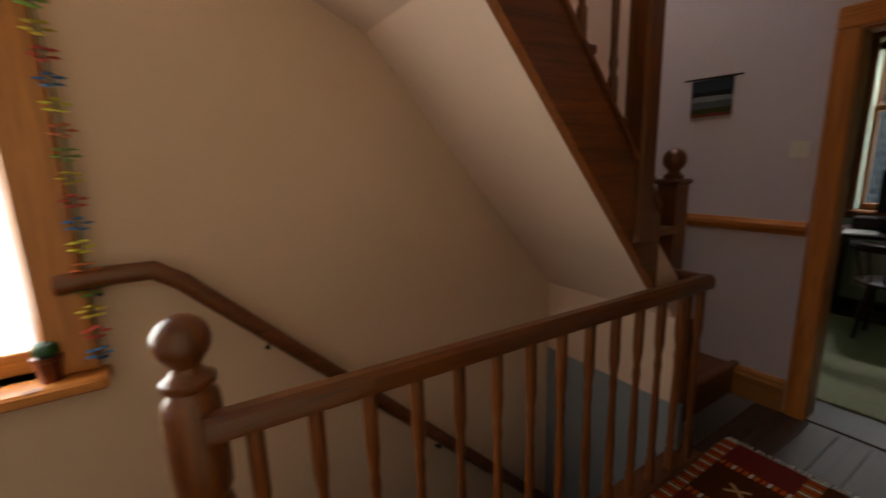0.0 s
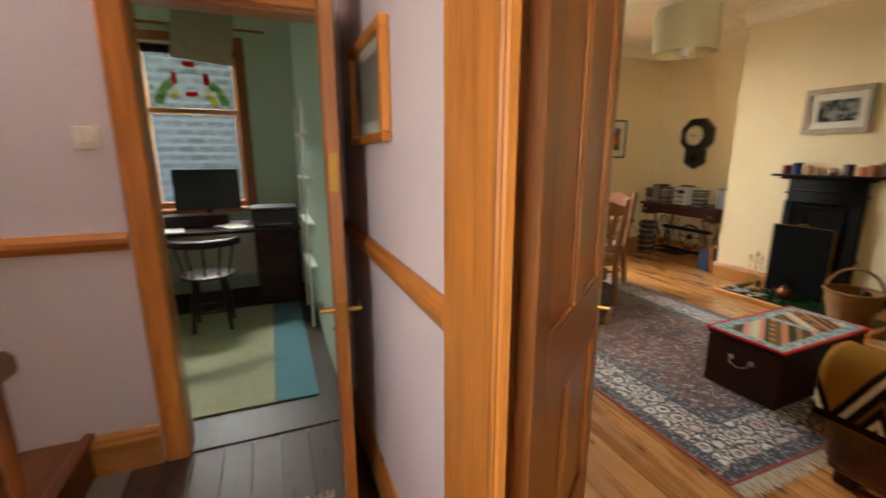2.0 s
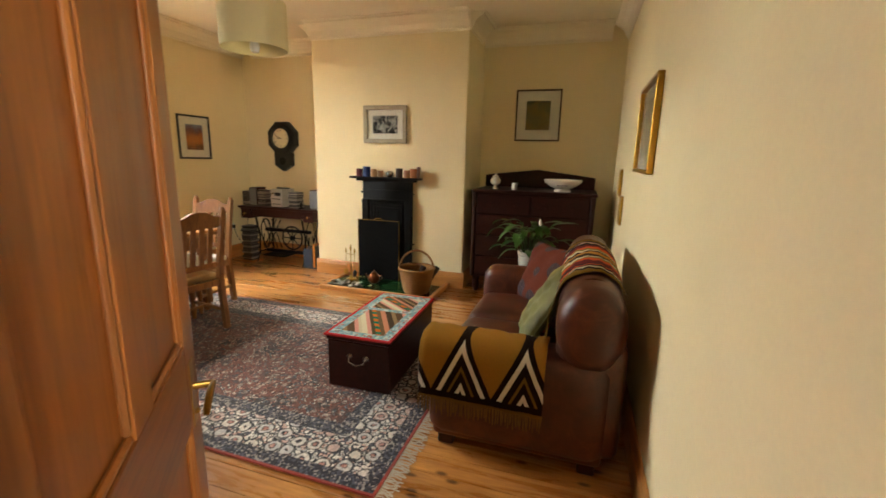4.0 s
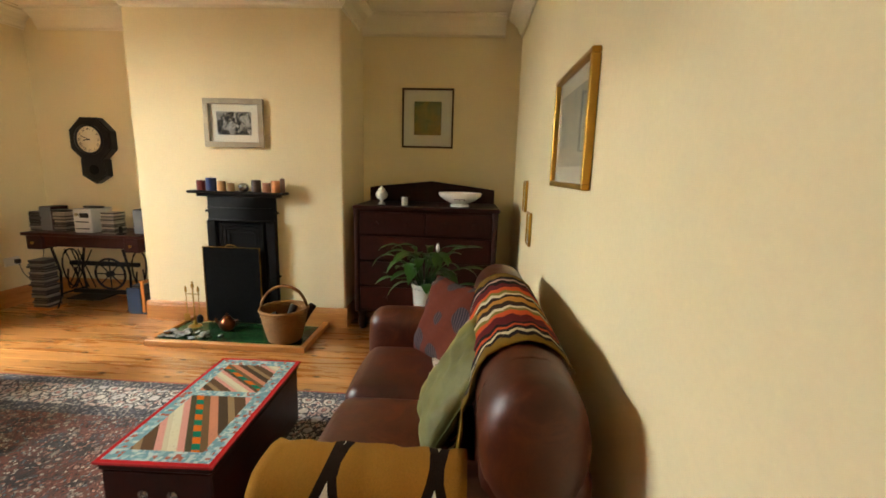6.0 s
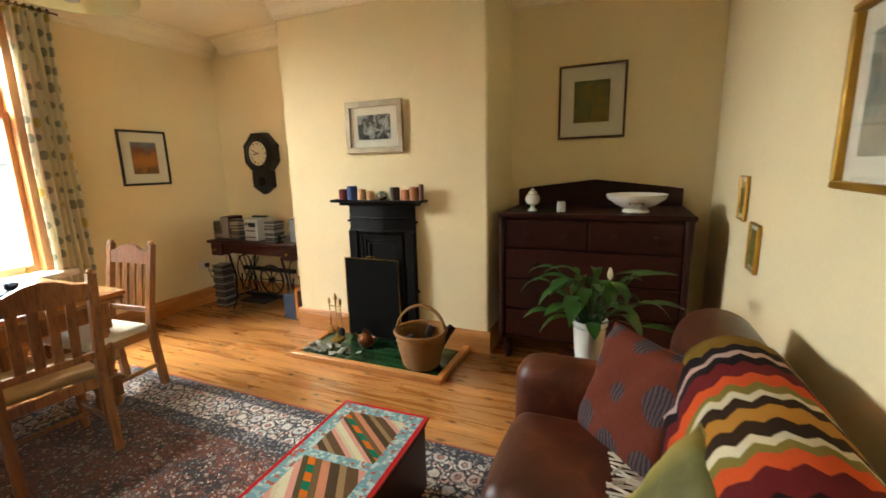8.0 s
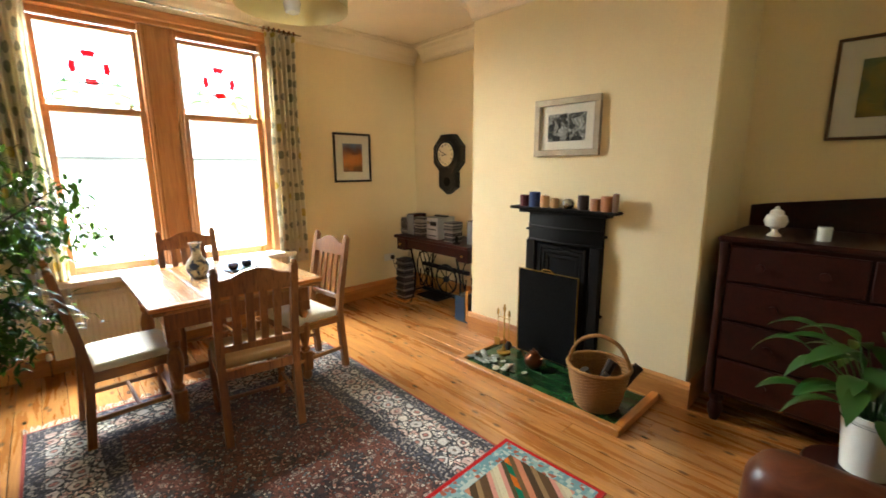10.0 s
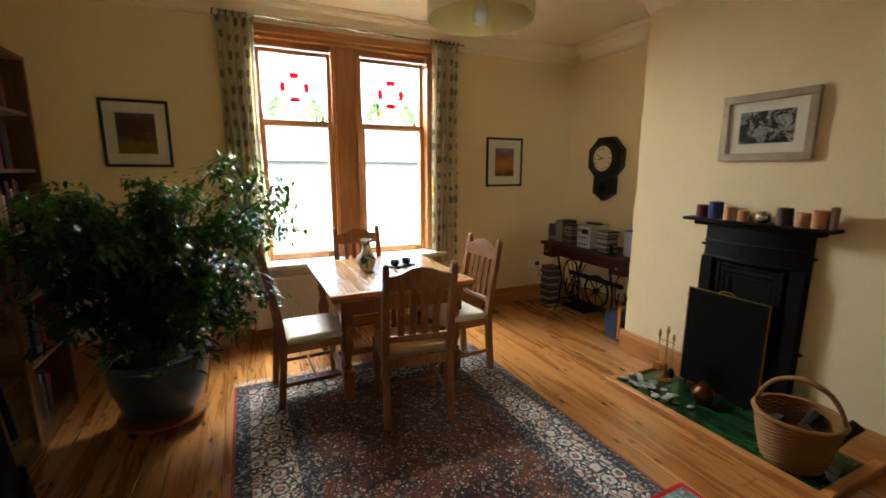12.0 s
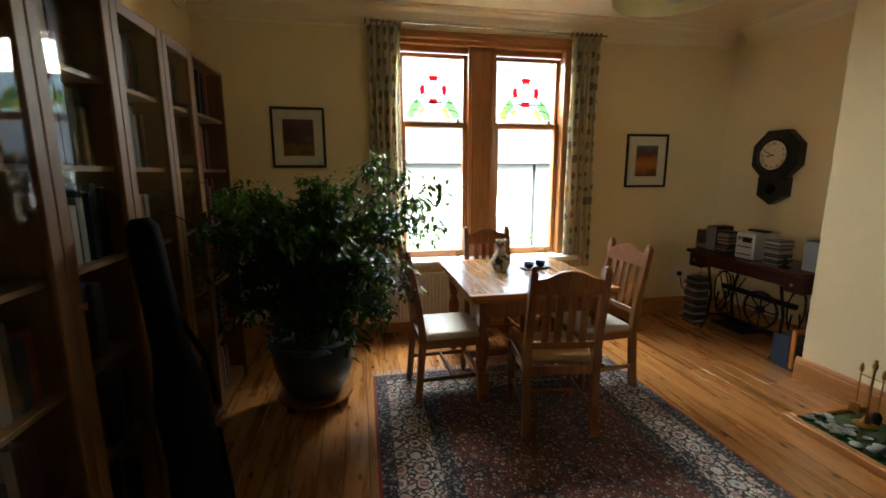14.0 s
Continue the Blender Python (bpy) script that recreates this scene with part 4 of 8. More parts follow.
M["rug"] = rug_mat()
M["fringe"] = plain_mat("rug_fringe_cotton", "CFC6B4", 0.9, 0, 0.2, 60)
rug = thing("rug", "worn Persian rug with navy borders and rust field", "rug", pose(5.37, 2.482, 0.0, 0, 0, -0.3))
part("woven_field", bm_box(-0.95, 0.95, -1.475, 1.475, 0.002, 0.011, 0.004), M["rug"], rug)
bm = bmesh.new()
rnd = random.Random(8)
for sg in (-1, 1):
    for i in range(170):
        x = -0.945 + 1.89 * i / 169
        bm_tube([(x, sg * 1.474, 0.006), (x + rnd.uniform(-0.01, 0.01), sg * 1.505, 0.006), (x + rnd.uniform(-0.02, 0.02), sg * (1.535 + rnd.uniform(0, 0.025)), 0.004)], 0.0035, 3, bm)
tagged(part("fringe", bm, M["fringe"], rug, "knotted cream cotton fringe"), kind="stuff")


def stripe_mat(name, stops, scale, axis, zig=0.0, zigscale=1.0, rough=0.9):
    """Woven bands across one axis, stepped in zigzag where zig is given."""
    n = Nodes(name, rough, spec=0.08)
    v = n.coords()
    s = n.split(v)
    a = s["xyz".index(axis)]
    o = s[1 if axis == "x" else 0]
    pp = n.math("PINGPONG", n.math("MULTIPLY", o, zigscale), 1.0)
    step = n.math("SNAP", pp, 0.14)
    f = n.math("FRACT", n.math("ADD", n.math("MULTIPLY", a, scale), n.math("MULTIPLY", step, zig)))
    col = n.ramp(f, stops, True)
    weave = n.noise(v, 220, 2)
    n.colour(n.mix(col, rgb("2A1A12"), n.math("MULTIPLY", weave, 0.35)))
    n.bump(weave, 0.5, 0.004)
    return n.mat


M["kilim"] = stripe_mat("kilim_throw_wool", [(i, rgb(h)) for i, h in (
    (0.0, "7A5E26"), (0.06, "1C181A"), (0.09, "C9BC9C"), (0.115, "1C181A"), (0.15, "C4502A"), (0.175, "1C181A"), (0.20, "641E22"), (0.28, "CC5228"),
    (0.335, "7E7238"), (0.37, "D2C6A8"), (0.40, "33241A"), (0.455, "B47E34"), (0.52, "33241A"), (0.57, "D2C6A8"), (0.60, "7E7238"), (0.64, "CC5228"),
    (0.70, "641E22"), (0.78, "1C181A"), (0.83, "B89A90"), (0.86, "1C181A"), (0.92, "7A5E26"))], 1 / 0.87, "x", 0.028, 36.0)


def kilim_runner():
    """Squares of maroon and brown in two columns, framed by beaded bands."""
    n = Nodes("kilim_runner_wool", 0.95, spec=0.05)
    v = n.coords()
    s = n.split(v)
    gx, gy = n.math("MULTIPLY", s[0], 1 / 0.352), n.math("MULTIPLY", s[1], 1 / 0.30)
    cx, cy = n.math("FRACT", gx), n.math("FRACT", gy)
    ex = n.math("MINIMUM", cx, n.math("SUBTRACT", 1.0, cx))
    ey = n.math("MINIMUM", cy, n.math("SUBTRACT", 1.0, cy))
    e = n.math("MINIMUM", ex, ey)
    odd = n.math("MODULO", n.math("ADD", n.math("FLOOR", n.math("ADD", gx, 20.0)), n.math("FLOOR", n.math("ADD", gy, 20.0))), 2.0)
    body = n.mix(rgb("702822"), rgb("4E280F"), odd)
    bead = [(0, rgb("B8541E")), (0.24, rgb("5A1A16")), (0.34, rgb("D9CDB4")), (0.52, rgb("2A2A1C")), (0.64, rgb("C4661E")), (0.84, rgb("6E1E1A"))]
    along_y = n.ramp(n.math("FRACT", n.math("MULTIPLY", s[1], 15.0)), bead, True)
    along_x = n.ramp(n.math("FRACT", n.math("MULTIPLY", s[0], 14.0)), bead, True)
    upright = n.math("LESS_THAN", ex, 0.09)
    border = n.mix(along_x, along_y, upright)
    inner = n.math("MULTIPLY", n.math("GREATER_THAN", ex, 0.09), n.math("GREATER_THAN", ey, 0.06))
    col = n.mix(border, body, inner)
    dx, dy = n.math("ABSOLUTE", n.math("SUBTRACT", cx, 0.5)), n.math("ABSOLUTE", n.math("SUBTRACT", cy, 0.5))
    cross = n.math("LESS_THAN", n.math("ABSOLUTE", n.math("SUBTRACT", dx, dy)), 0.035)
    near = n.math("LESS_THAN", n.math("MAXIMUM", dx, dy), 0.12)
    col = n.mix(col, rgb("A88A62"), n.math("MULTIPLY", n.math("MULTIPLY", cross, near), odd))
    weave = n.noise(v, 240, 2)
    n.colour(n.mix(col, rgb("2A1410"), n.math("MULTIPLY", weave, 0.35)))
    n.bump(weave, 0.5, 0.004)
    return n.mat


M["runner"] = kilim_runner()
run = thing("runner_rug", "red and orange kilim runner with small checked borders", "rug", pose(2.451, 0.50, 0.0))
part("weave", bm_box(-0.385, 0.385, -1.1, 1.1, 0.001, 0.009, 0.003), M["runner"], run)
bm = bmesh.new()
for i in range(60):
    x = -0.38 + 0.76 * i / 59
    bm_tube([(x, 1.098, 0.004), (x + rnd.uniform(-0.01, 0.01), 1.135, 0.004)], 0.003, 3, bm)
part("fringe", bm, M["fringe"], run, "short cream fringe")

# ---- sofa ----
def leather():
    n = Nodes("brown_leather", 0.36, spec=0.5)
    v = n.coords(world=True)
    big, fine = n.noise(v, 2.2, 4), n.noise(v, 90, 4)
    wear = n.noise(v, 7, 5, 0.7, 1.0)
    col = n.ramp(n.math("ADD", n.math("MULTIPLY", big, 0.5), n.math("MULTIPLY", wear, 0.5)), [(0.32, rgb("2A1009")), (0.52, rgb("4A2011")), (0.72, rgb("743C22"))])
    n.colour(col)
    n.roughness(wear, 0.26, 0.52)
    n.bump(fine, 0.25, 0.003)
    return n.mat


M["leather"] = leather()


def soft_box(name, x0, x1, y0, y1, z0, z1, r, mat, parent, puff=0.0, label=""):
    """An upholstered block with rounded edges; puff bulges its faces."""
    bm = bmesh.new()
    nx, ny, nz = 10, 10, 7
    c = Vector(((x0 + x1) / 2, (y0 + y1) / 2, (z0 + z1) / 2))
    h = Vector(((x1 - x0) / 2, (y1 - y0) / 2, (z1 - z0) / 2))
    seen = {}

    def vert(u, v, w):
        key = (round(u, 5), round(v, 5), round(w, 5))
        if key not in seen:
            p = Vector((u * h.x, v * h.y, w * h.z))
            inner = Vector([max(-(h[k] - r), min(h[k] - r, p[k])) for k in range(3)])
            d = p - inner
            if d.length > 1e-9:
                p = inner + d.normalized() * r
            p.z += puff * (1 if w > 0 else -0.2) * max(0, 1 - u * u) * max(0, 1 - v * v) * (1 if abs(w) > 0.99 else 0)
            p.y += puff * 0.5 * v * max(0, 1 - u * u) * max(0, 1 - w * w) * (1 if abs(v) > 0.99 else 0)
            seen[key] = bm.verts.new(c + p)
        return seen[key]

    def lin(k, m, half):
        t = -1 + 2 * k / m
        edge = 1 - r / half if half > r else 0
        return math.copysign(edge + (1 - edge) * (abs(t) - 0.6) / 0.4, t) if abs(t) > 0.6 else t / 0.6 * edge
    us, vs, ws = [lin(k, nx, h.x) for k in range(nx + 1)], [lin(k, ny, h.y) for k in range(ny + 1)], [lin(k, nz, h.z) for k in range(nz + 1)]
    for A, B, f in ((us, vs, lambda a, b, s: (a, b, s)), (us, ws, lambda a, b, s: (a, s, b)), (vs, ws, lambda a, b, s: (s, a, b))):
        for s in (-1, 1):
            for a, a2 in zip(A, A[1:]):
                for b, b2 in zip(B, B[1:]):
                    q = [vert(*f(*t, s)) for t in ((a, b), (a2, b), (a2, b2), (a, b2))]
                    if len(set(q)) == 4:
                        bm.faces.new(q)
    return part(name, bm, mat, parent, label, 180)


sofa = thing("sofa", "brown leather two-seat sofa with rolled back and arms, worn", "sofa")
soft_box("base", 4.82, 6.33, 0.10, 0.90, 0.07, 0.30, 0.03, M["leather"], sofa)
soft_box("near_arm", 4.80, 5.02, 0.08, 0.93, 0.07, 0.585, 0.085, M["leather"], sofa, 0.01)
soft_box("far_arm", 6.12, 6.35, 0.08, 0.95, 0.07, 0.62, 0.09, M["leather"], sofa, 0.01)
soft_box("seat_cushion", 5.02, 5.57, 0.30, 0.93, 0.28, 0.445, 0.07, M["leather"], sofa, 0.025)
soft_box("seat_cushion", 5.57, 6.12, 0.30, 0.93, 0.28, 0.445, 0.07, M["leather"], sofa, 0.025)
soft_box("back", 4.83, 6.32, 0.03, 0.34, 0.10, 0.66, 0.06, M["leather"], sofa)
bm = bmesh.new()
rings = []
for x, k in ((4.792, 0.0), (4.794, 0.35), (4.803, 0.62), (4.822, 0.82), (4.855, 0.95), (4.90, 1.0), (5.2, 1.02), (5.57, 1.0), (5.95, 1.02), (6.27, 1.0), (6.315, 0.95), (6.345, 0.8), (6.36, 0.5), (6.362, 0.0)):
    if k == 0:
        rings.append([bm.verts.new((x, 0.195, 0.715))])
    else:
        rings.append([bm.verts.new((x, 0.195 + 0.152 * k * math.copysign(abs(math.cos(a)) ** 0.85, math.cos(a)), 0.715 + (0.188 if math.sin(a) > 0 else 0.22) * k * math.sin(a))) for a in [2 * math.pi * q / 28 for q in range(28)]])
for a, b in zip(rings, rings[1:]):
    for q in range(28):
        w = (q + 1) % 28
        if len(a) == 1:
            bm.faces.new((a[0], b[w], b[q]))
        elif len(b) == 1:
            bm.faces.new((a[q], a[w], b[0]))
        else:
            bm.faces.new((a[q], a[w], b[w], b[q]))
part("back_roll", bm, M["leather"], sofa, "", 60)
part("back_seam", bm_tube([(5.0, 0.195 - 0.154 * math.cos(a), 0.715 + 0.19 * math.sin(a)) for a in [math.pi * k / 12 for k in range(13)]], 0.004, 5), M["leather"], sofa)
for x in (4.90, 6.25):
    for y in (0.16, 0.84):
        part("foot", bm_box(x - 0.04, x + 0.04, y - 0.04, y + 0.04, 0.0, 0.075, 0.008), M["mahogany_z"], sofa)

# throw over the near arm
n = Nodes("mud_cloth", 0.95, spec=0.05)
v = n.coords()
s = n.split(v)
tri = n.math("PINGPONG", n.math("ADD", s[1], 0.60), 0.145)
h = n.math("SUBTRACT", s[2], n.math("MULTIPLY", tri, 2.1))
zz = n.ramp(n.math("ADD", h, 0.5), [(0, rgb("14100E")), (0.06, rgb("DDD2BC")), (0.10, rgb("14100E")), (0.155, rgb("7A5A26")), (0.18, rgb("14100E")), (0.245, rgb("E2D8C4")), (0.29, rgb("14100E")), (0.35, rgb("A0722E"))], True)
low = n.ramp(n.math("ADD", s[2], 0.5), [(0, rgb("7A5A2C")), (0.315, rgb("14100E")), (0.345, rgb("14100E"))], True)
mk = n.ramp(n.math("ADD", s[2], 0.5), [(0, (1, 1, 1, 1)), (0.345, (0, 0, 0, 1))], True)
col = n.mix(zz, low, mk)
w = n.noise(v, 200, 2)
n.colour(n.mix(col, rgb("3A2410"), n.math("MULTIPLY", w, 0.4)))
n.bump(w, 0.5, 0.004)
M["mudcloth"] = n.mat


def drape(name, section, x0, x1, along, mat, parent, steps=14, wave=0.004, thick=0.008):
    """A cloth following a section (two numbers a point), swept along an axis."""
    bm = bmesh.new()
    rows = []
    for i in range(steps + 1):
        t = x0 + (x1 - x0) * i / steps
        row = []
        for k, (a, b) in enumerate(section):
            wob = wave * math.sin(i * 1.7 + k * 0.9) + wave * 0.6 * math.sin(i * 0.6 + 2 * k)
            row.append(bm.verts.new((t, a + wob, b + wob) if along == "x" else (a - abs(wob), t, b + wob)))
        rows.append(row)
    for a, b in zip(rows, rows[1:]):
        for k in range(len(section) - 1):
            bm.faces.new((a[k], a[k + 1], b[k + 1], b[k]))
    ob = part(name, bm, mat, parent, "", 180)
    mod = ob.modifiers.new("thickness", "SOLIDIFY")
    mod.thickness, mod.offset = thick, 1
    return ob


throw = thing("throw", "mustard and black zigzag throw with fringe over the sofa arm", "throw", pose(4.79, 0.62, 0.50))
sec = [(0.24, 0.05), (0.22, 0.085), (0.17, 0.098), (0.10, 0.104), (0.05, 0.098), (0.012, 0.07), (-0.006, 0.03), (-0.009, -0.03), (-0.01, -0.07), (-0.011, -0.11), (-0.012, -0.15), (-0.013, -0.195)]
drape("cloth", sec, -0.25, 0.335, "y", M["mudcloth"], throw, 18, 0.004, 0.006)
bm = bmesh.new()
for i in range(80):
    y = -0.25 + 0.585 * i / 79
    bm_tube([(-0.016, y, -0.19), (-0.018 + rnd.uniform(-0.006, 0.004), y + rnd.uniform(-0.008, 0.008), -0.265 + rnd.uniform(-0.015, 0.02))], 0.0035, 3, bm)
M["ochre_fringe"] = plain_mat("ochre_fringe_wool", "6E5024", 0.95, 0, 0.3, 80)
part("fringe", bm, M["ochre_fringe"], throw, "twisted ochre wool fringe")

kil = thing("throw", "striped orange and red kilim throw over the sofa back", "throw", pose(5.08, 0, 0))
sec = [(0.197 - 0.168 * math.cos(a), 0.722 + 0.20 * math.sin(a)) for a in [math.pi * (k / 12) for k in range(2, 13)]] + [(0.388, 0.68), (0.39, 0.60), (0.40, 0.50), (0.43, 0.475)]
drape("cloth", sec, 0.0, 0.86, "x", M["kilim"], kil, 20, 0.003, 0.006)
bm = bmesh.new()
for i in range(60):
    x = 0.28 + 0.56 * i / 59
    bm_tube([(x, 0.43, 0.482), (x + rnd.uniform(-0.02, 0.02), 0.48 + rnd.uniform(-0.01, 0.02), 0.484), (x + rnd.uniform(-0.03, 0.03), 0.52 + rnd.uniform(-0.01, 0.03), 0.478)], 0.005, 4, bm)
part("tassels", bm, M["fringe"], kil, "cream and grey wool tassels")


def pillow(name, label, m, w, h, t, mat):
    p = thing(name, label, "cushion", m)
    bm = bmesh.new()
    N = 18
    top, bot = {}, {}
    for i in range(N + 1):
        for j in range(N + 1):
            u, v = -1 + 2 * i / N, -1 + 2 * j / N
            k = (max(0, 1 - u ** 4) * max(0, 1 - v ** 4)) ** 0.5
            pinch = 1 - 0.07 * (1 - abs(u)) * abs(v) ** 2 - 0.07 * (1 - abs(v)) * abs(u) ** 2
            wr = 0.006 * math.sin(9 * u + 5 * v) * k + 0.004 * math.sin(14 * v - 6 * u) * k
            x, y = u * w / 2 * pinch, v * h / 2 * pinch
            top[i, j] = bm.verts.new((x, y, t / 2 * k + wr))
            bot[i, j] = top[i, j] if i in (0, N) or j in (0, N) else bm.verts.new((x, y, -t / 2 * k + wr))
    for i in range(N):
        for j in range(N):
            bm.faces.new((top[i, j], top[i + 1, j], top[i + 1, j + 1], top[i, j + 1]))
            bm.faces.new((bot[i, j], bot[i, j + 1], bot[i + 1, j + 1], bot[i + 1, j]))
    part("cover", bm, mat, p, "", 180)
    rim = [(u * w / 2 * (1 - 0.0), v * h / 2, 0) for u, v in [(-1, -1), (0, -0.93), (1, -1), (0.93, 0), (1, 1), (0, 0.93), (-1, 1), (-0.93, 0)]]
    part("piping", bm_tube(rim, 0.004, 5, closed=True), mat, p)
    return p


n = Nodes("spotted_cotton", 0.85, spec=0.1)
v = n.coords(scale=(1, 0.75, 0))
vo = n.node("ShaderNodeTexVoronoi", Scale=7.0, Randomness=0.35)
n.link(v, vo.inputs["Vector"])
wv = n.node("ShaderNodeTexWave", Scale=22.0, Distortion=3.0)
n.link(n.coords(), wv.inputs["Vector"])
spot = n.mix(rgb("2E2A2E"), rgb("5A4A4C"), wv.outputs["Fac"])
n.colour(n.mix(spot, n.mix(rgb("6C3426"), rgb("582A1F"), n.noise(n.coords(), 60)), n.ramp(vo.outputs["Distance"], [(0.34, (0, 0, 0, 1)), (0.37, (1, 1, 1, 1))])))
n.bump(n.noise(n.coords(), 250, 2), 0.3, 0.003)
M["spots"] = n.mat
n = Nodes("green_silk", 0.6, spec=0.25)
v = n.coords()
wv = n.node("ShaderNodeTexVoronoi", Scale=9.0)
n.link(v, wv.inputs["Vector"])
n.colour(n.mix(n.ramp(n.noise(v, 5, 4), [(0.3, rgb("4E4C28")), (0.7, rgb("767244"))]), rgb("B8A24E"), n.ramp(n.split(v)[0], [(0.10, (0.0, 0.0, 0.0, 1)), (0.16, (0.4, 0.4, 0.4, 1))])))
n.bump(n.noise(v, 40, 4), 0.25, 0.006)
M["greensilk"] = n.mat
pillow("cushion", "terracotta cushion with dark oval spots", pose(5.96, 0.465, 0.64, 112, 0, 42), 0.44, 0.44, 0.15, M["spots"])
pillow("cushion", "olive green silk cushion with yellow edging", pose(5.33, 0.43, 0.64, 121, 0, 8), 0.42, 0.45, 0.10, M["greensilk"])

# ---- chest used as a low table ----
chest = thing("blanket_chest", "dark mahogany blanket chest with brass end handles", "chest", pose(5.568, 1.505, 0, 0, 0, 1.6))
part("body", bm_box(-0.42, 0.42, -0.205, 0.205, 0.012, 0.32, 0.006), M["mahogany"], chest)
part("lid", bm_box(-0.428, 0.428, -0.212, 0.212, 0.322, 0.356, 0.008), M["mahogany"], chest)
for sg in (-1, 1):
    x = sg * 0.422
    hd = part("handle", bm_tube([(x, -0.055, 0.225), (x + sg * 0.022, -0.05, 0.20), (x + sg * 0.028, 0, 0.185), (x + sg * 0.022, 0.05, 0.20), (x, 0.055, 0.225)], 0.006, 8), M["chrome"], chest, "brass drop handle", True)
    for y in (-0.055, 0.055):
        part("rose", bm_lathe([(0.02, 0), (0.02, 0.004), (0.01, 0.008), (0, 0.008)], 14), M["chrome"], hd).matrix_local = pose(x - sg * 0.003, y, 0.225, 0, sg * 90, 0)
n = Nodes("patchwork_cloth", 0.9, spec=0.06)
v = n.coords()
s = n.split(v)
ex = n.math("SUBTRACT", 0.432, n.math("ABSOLUTE", s[0]))
ey = n.math("SUBTRACT", 0.216, n.math("ABSOLUTE", s[1]))
edge = n.math("MINIMUM", ex, ey)
far_panel = n.math("GREATER_THAN", s[0], 0.06)
slant = n.math("ADD", n.math("MULTIPLY", far_panel, -0.75), -0.55)
diag = n.math("FRACT", n.math("MULTIPLY", n.math("ADD", s[1], n.math("MULTIPLY", s[0], slant)), 2.7))
patch = n.ramp(diag, [(0, rgb("B87A5E")), (0.10, rgb("6A5238")), (0.18, rgb("C0641E")), (0.27, rgb("4E4630")), (0.34, rgb("C48A7C")), (0.42, rgb("C4BC9E")), (0.52, rgb("B9AE92")), (0.58, rgb("C48A7C")), (0.66, rgb("5A4430")), (0.80, rgb("8A7050")), (0.88, rgb("4A3A2A"))], True)
squares = n.ramp(diag, [(0, (0, 0, 0, 1)), (0.18, (1, 1, 1, 1)), (0.27, (0, 0, 0, 1))], True)
step = n.math("GREATER_THAN", n.math("FRACT", n.math("MULTIPLY", s[0], 13.0)), 0.5)
patch = n.mix(patch, rgb("1E6A50"), n.math("MULTIPLY", squares, step))
vo = n.node("ShaderNodeTexVoronoi", Scale=60.0, Randomness=0.4)
n.link(v, vo.inputs["Vector"])
patch = n.mix(patch, rgb("2A241C"), n.math("MULTIPLY", n.ramp(vo.outputs["Distance"], [(0.25, (1, 1, 1, 1)), (0.42, (0, 0, 0, 1))]), 0.35))
sp = n.tree.nodes.new("ShaderNodeSeparateColor")
n.link(vo.outputs["Color"], sp.inputs[0])
blue = n.ramp(sp.outputs[0], [(0, rgb("6E9098")), (0.5, rgb("A9B8B4")), (0.75, rgb("86A4A8")), (0.9, rgb("9A5A4A"))], True)
inside = n.ramp(edge, [(0, (0, 0, 0, 1)), (0.072, (1, 1, 1, 1))], True)
band = n.math("GREATER_THAN", n.math("ABSOLUTE", n.math("SUBTRACT", s[0], 0.06)), 0.022)
col = n.mix(blue, patch, n.math("MULTIPLY", inside, band))
col = n.mix(rgb("B01F22"), col, n.ramp(edge, [(0, (0, 0, 0, 1)), (0.014, (1, 1, 1, 1))], True))
n.colour(col)
n.bump(n.noise(v, 200, 2), 0.4, 0.003)
M["patchwork"] = n.mat
cloth = thing("table_runner", "red-edged patchwork cloth covering the chest lid", "cloth", pose(5.568, 1.505, 0, 0, 0, 1.6))
part("cover", bm_box(-0.432, 0.432, -0.216, 0.216, 0.3565, 0.362, 0.002), M["patchwork"], cloth)
M["redtrim"] = plain_mat("red_braid", "B01F22", 0.9)
part("braid", bm_tube([(-0.433, -0.217, 0.356), (0.433, -0.217, 0.356), (0.433, 0.217, 0.356), (-0.433, 0.217, 0.356)], 0.006, 6, closed=True), M["redtrim"], cloth, "red braid edging")

# ---- dining table ----
tab = thing("dining_table", "mid-oak draw-leaf dining table with turned legs", "table")
for i in range(7):
    x0 = 5.015 + 1.007 * i / 7
    part("top_board", bm_box(x0 + 0.0006, x0 + 1.007 / 7 - 0.0006, 3.42, 4.405, 0.735, 0.76, 0.002), M["tabletop"], tab)
for y0, y1 in ((3.368, 3.42), (4.405, 4.455)):
    part("breadboard_end", bm_box(5.015, 6.022, y0 + 0.001, y1 - 0.001, 0.733, 0.76, 0.005), M["pine_x"], tab)
part("draw_leaf", bm_box(5.03, 6.007, 3.375, 4.445, 0.708, 0.731, 0.005), M["oak_x"], tab)
for a in ((5.095, 5.942, 3.43, 3.455), (5.095, 5.942, 4.365, 4.39)):
    part("apron", bm_box(*a, 0.60, 0.708, 0.004), M["oak"], tab)
for a in ((5.095, 5.12, 3.455, 4.365), (5.917, 5.942, 3.455, 4.365)):
    part("apron", bm_box(*a, 0.60, 0.708, 0.004), M["oak_x"], tab)
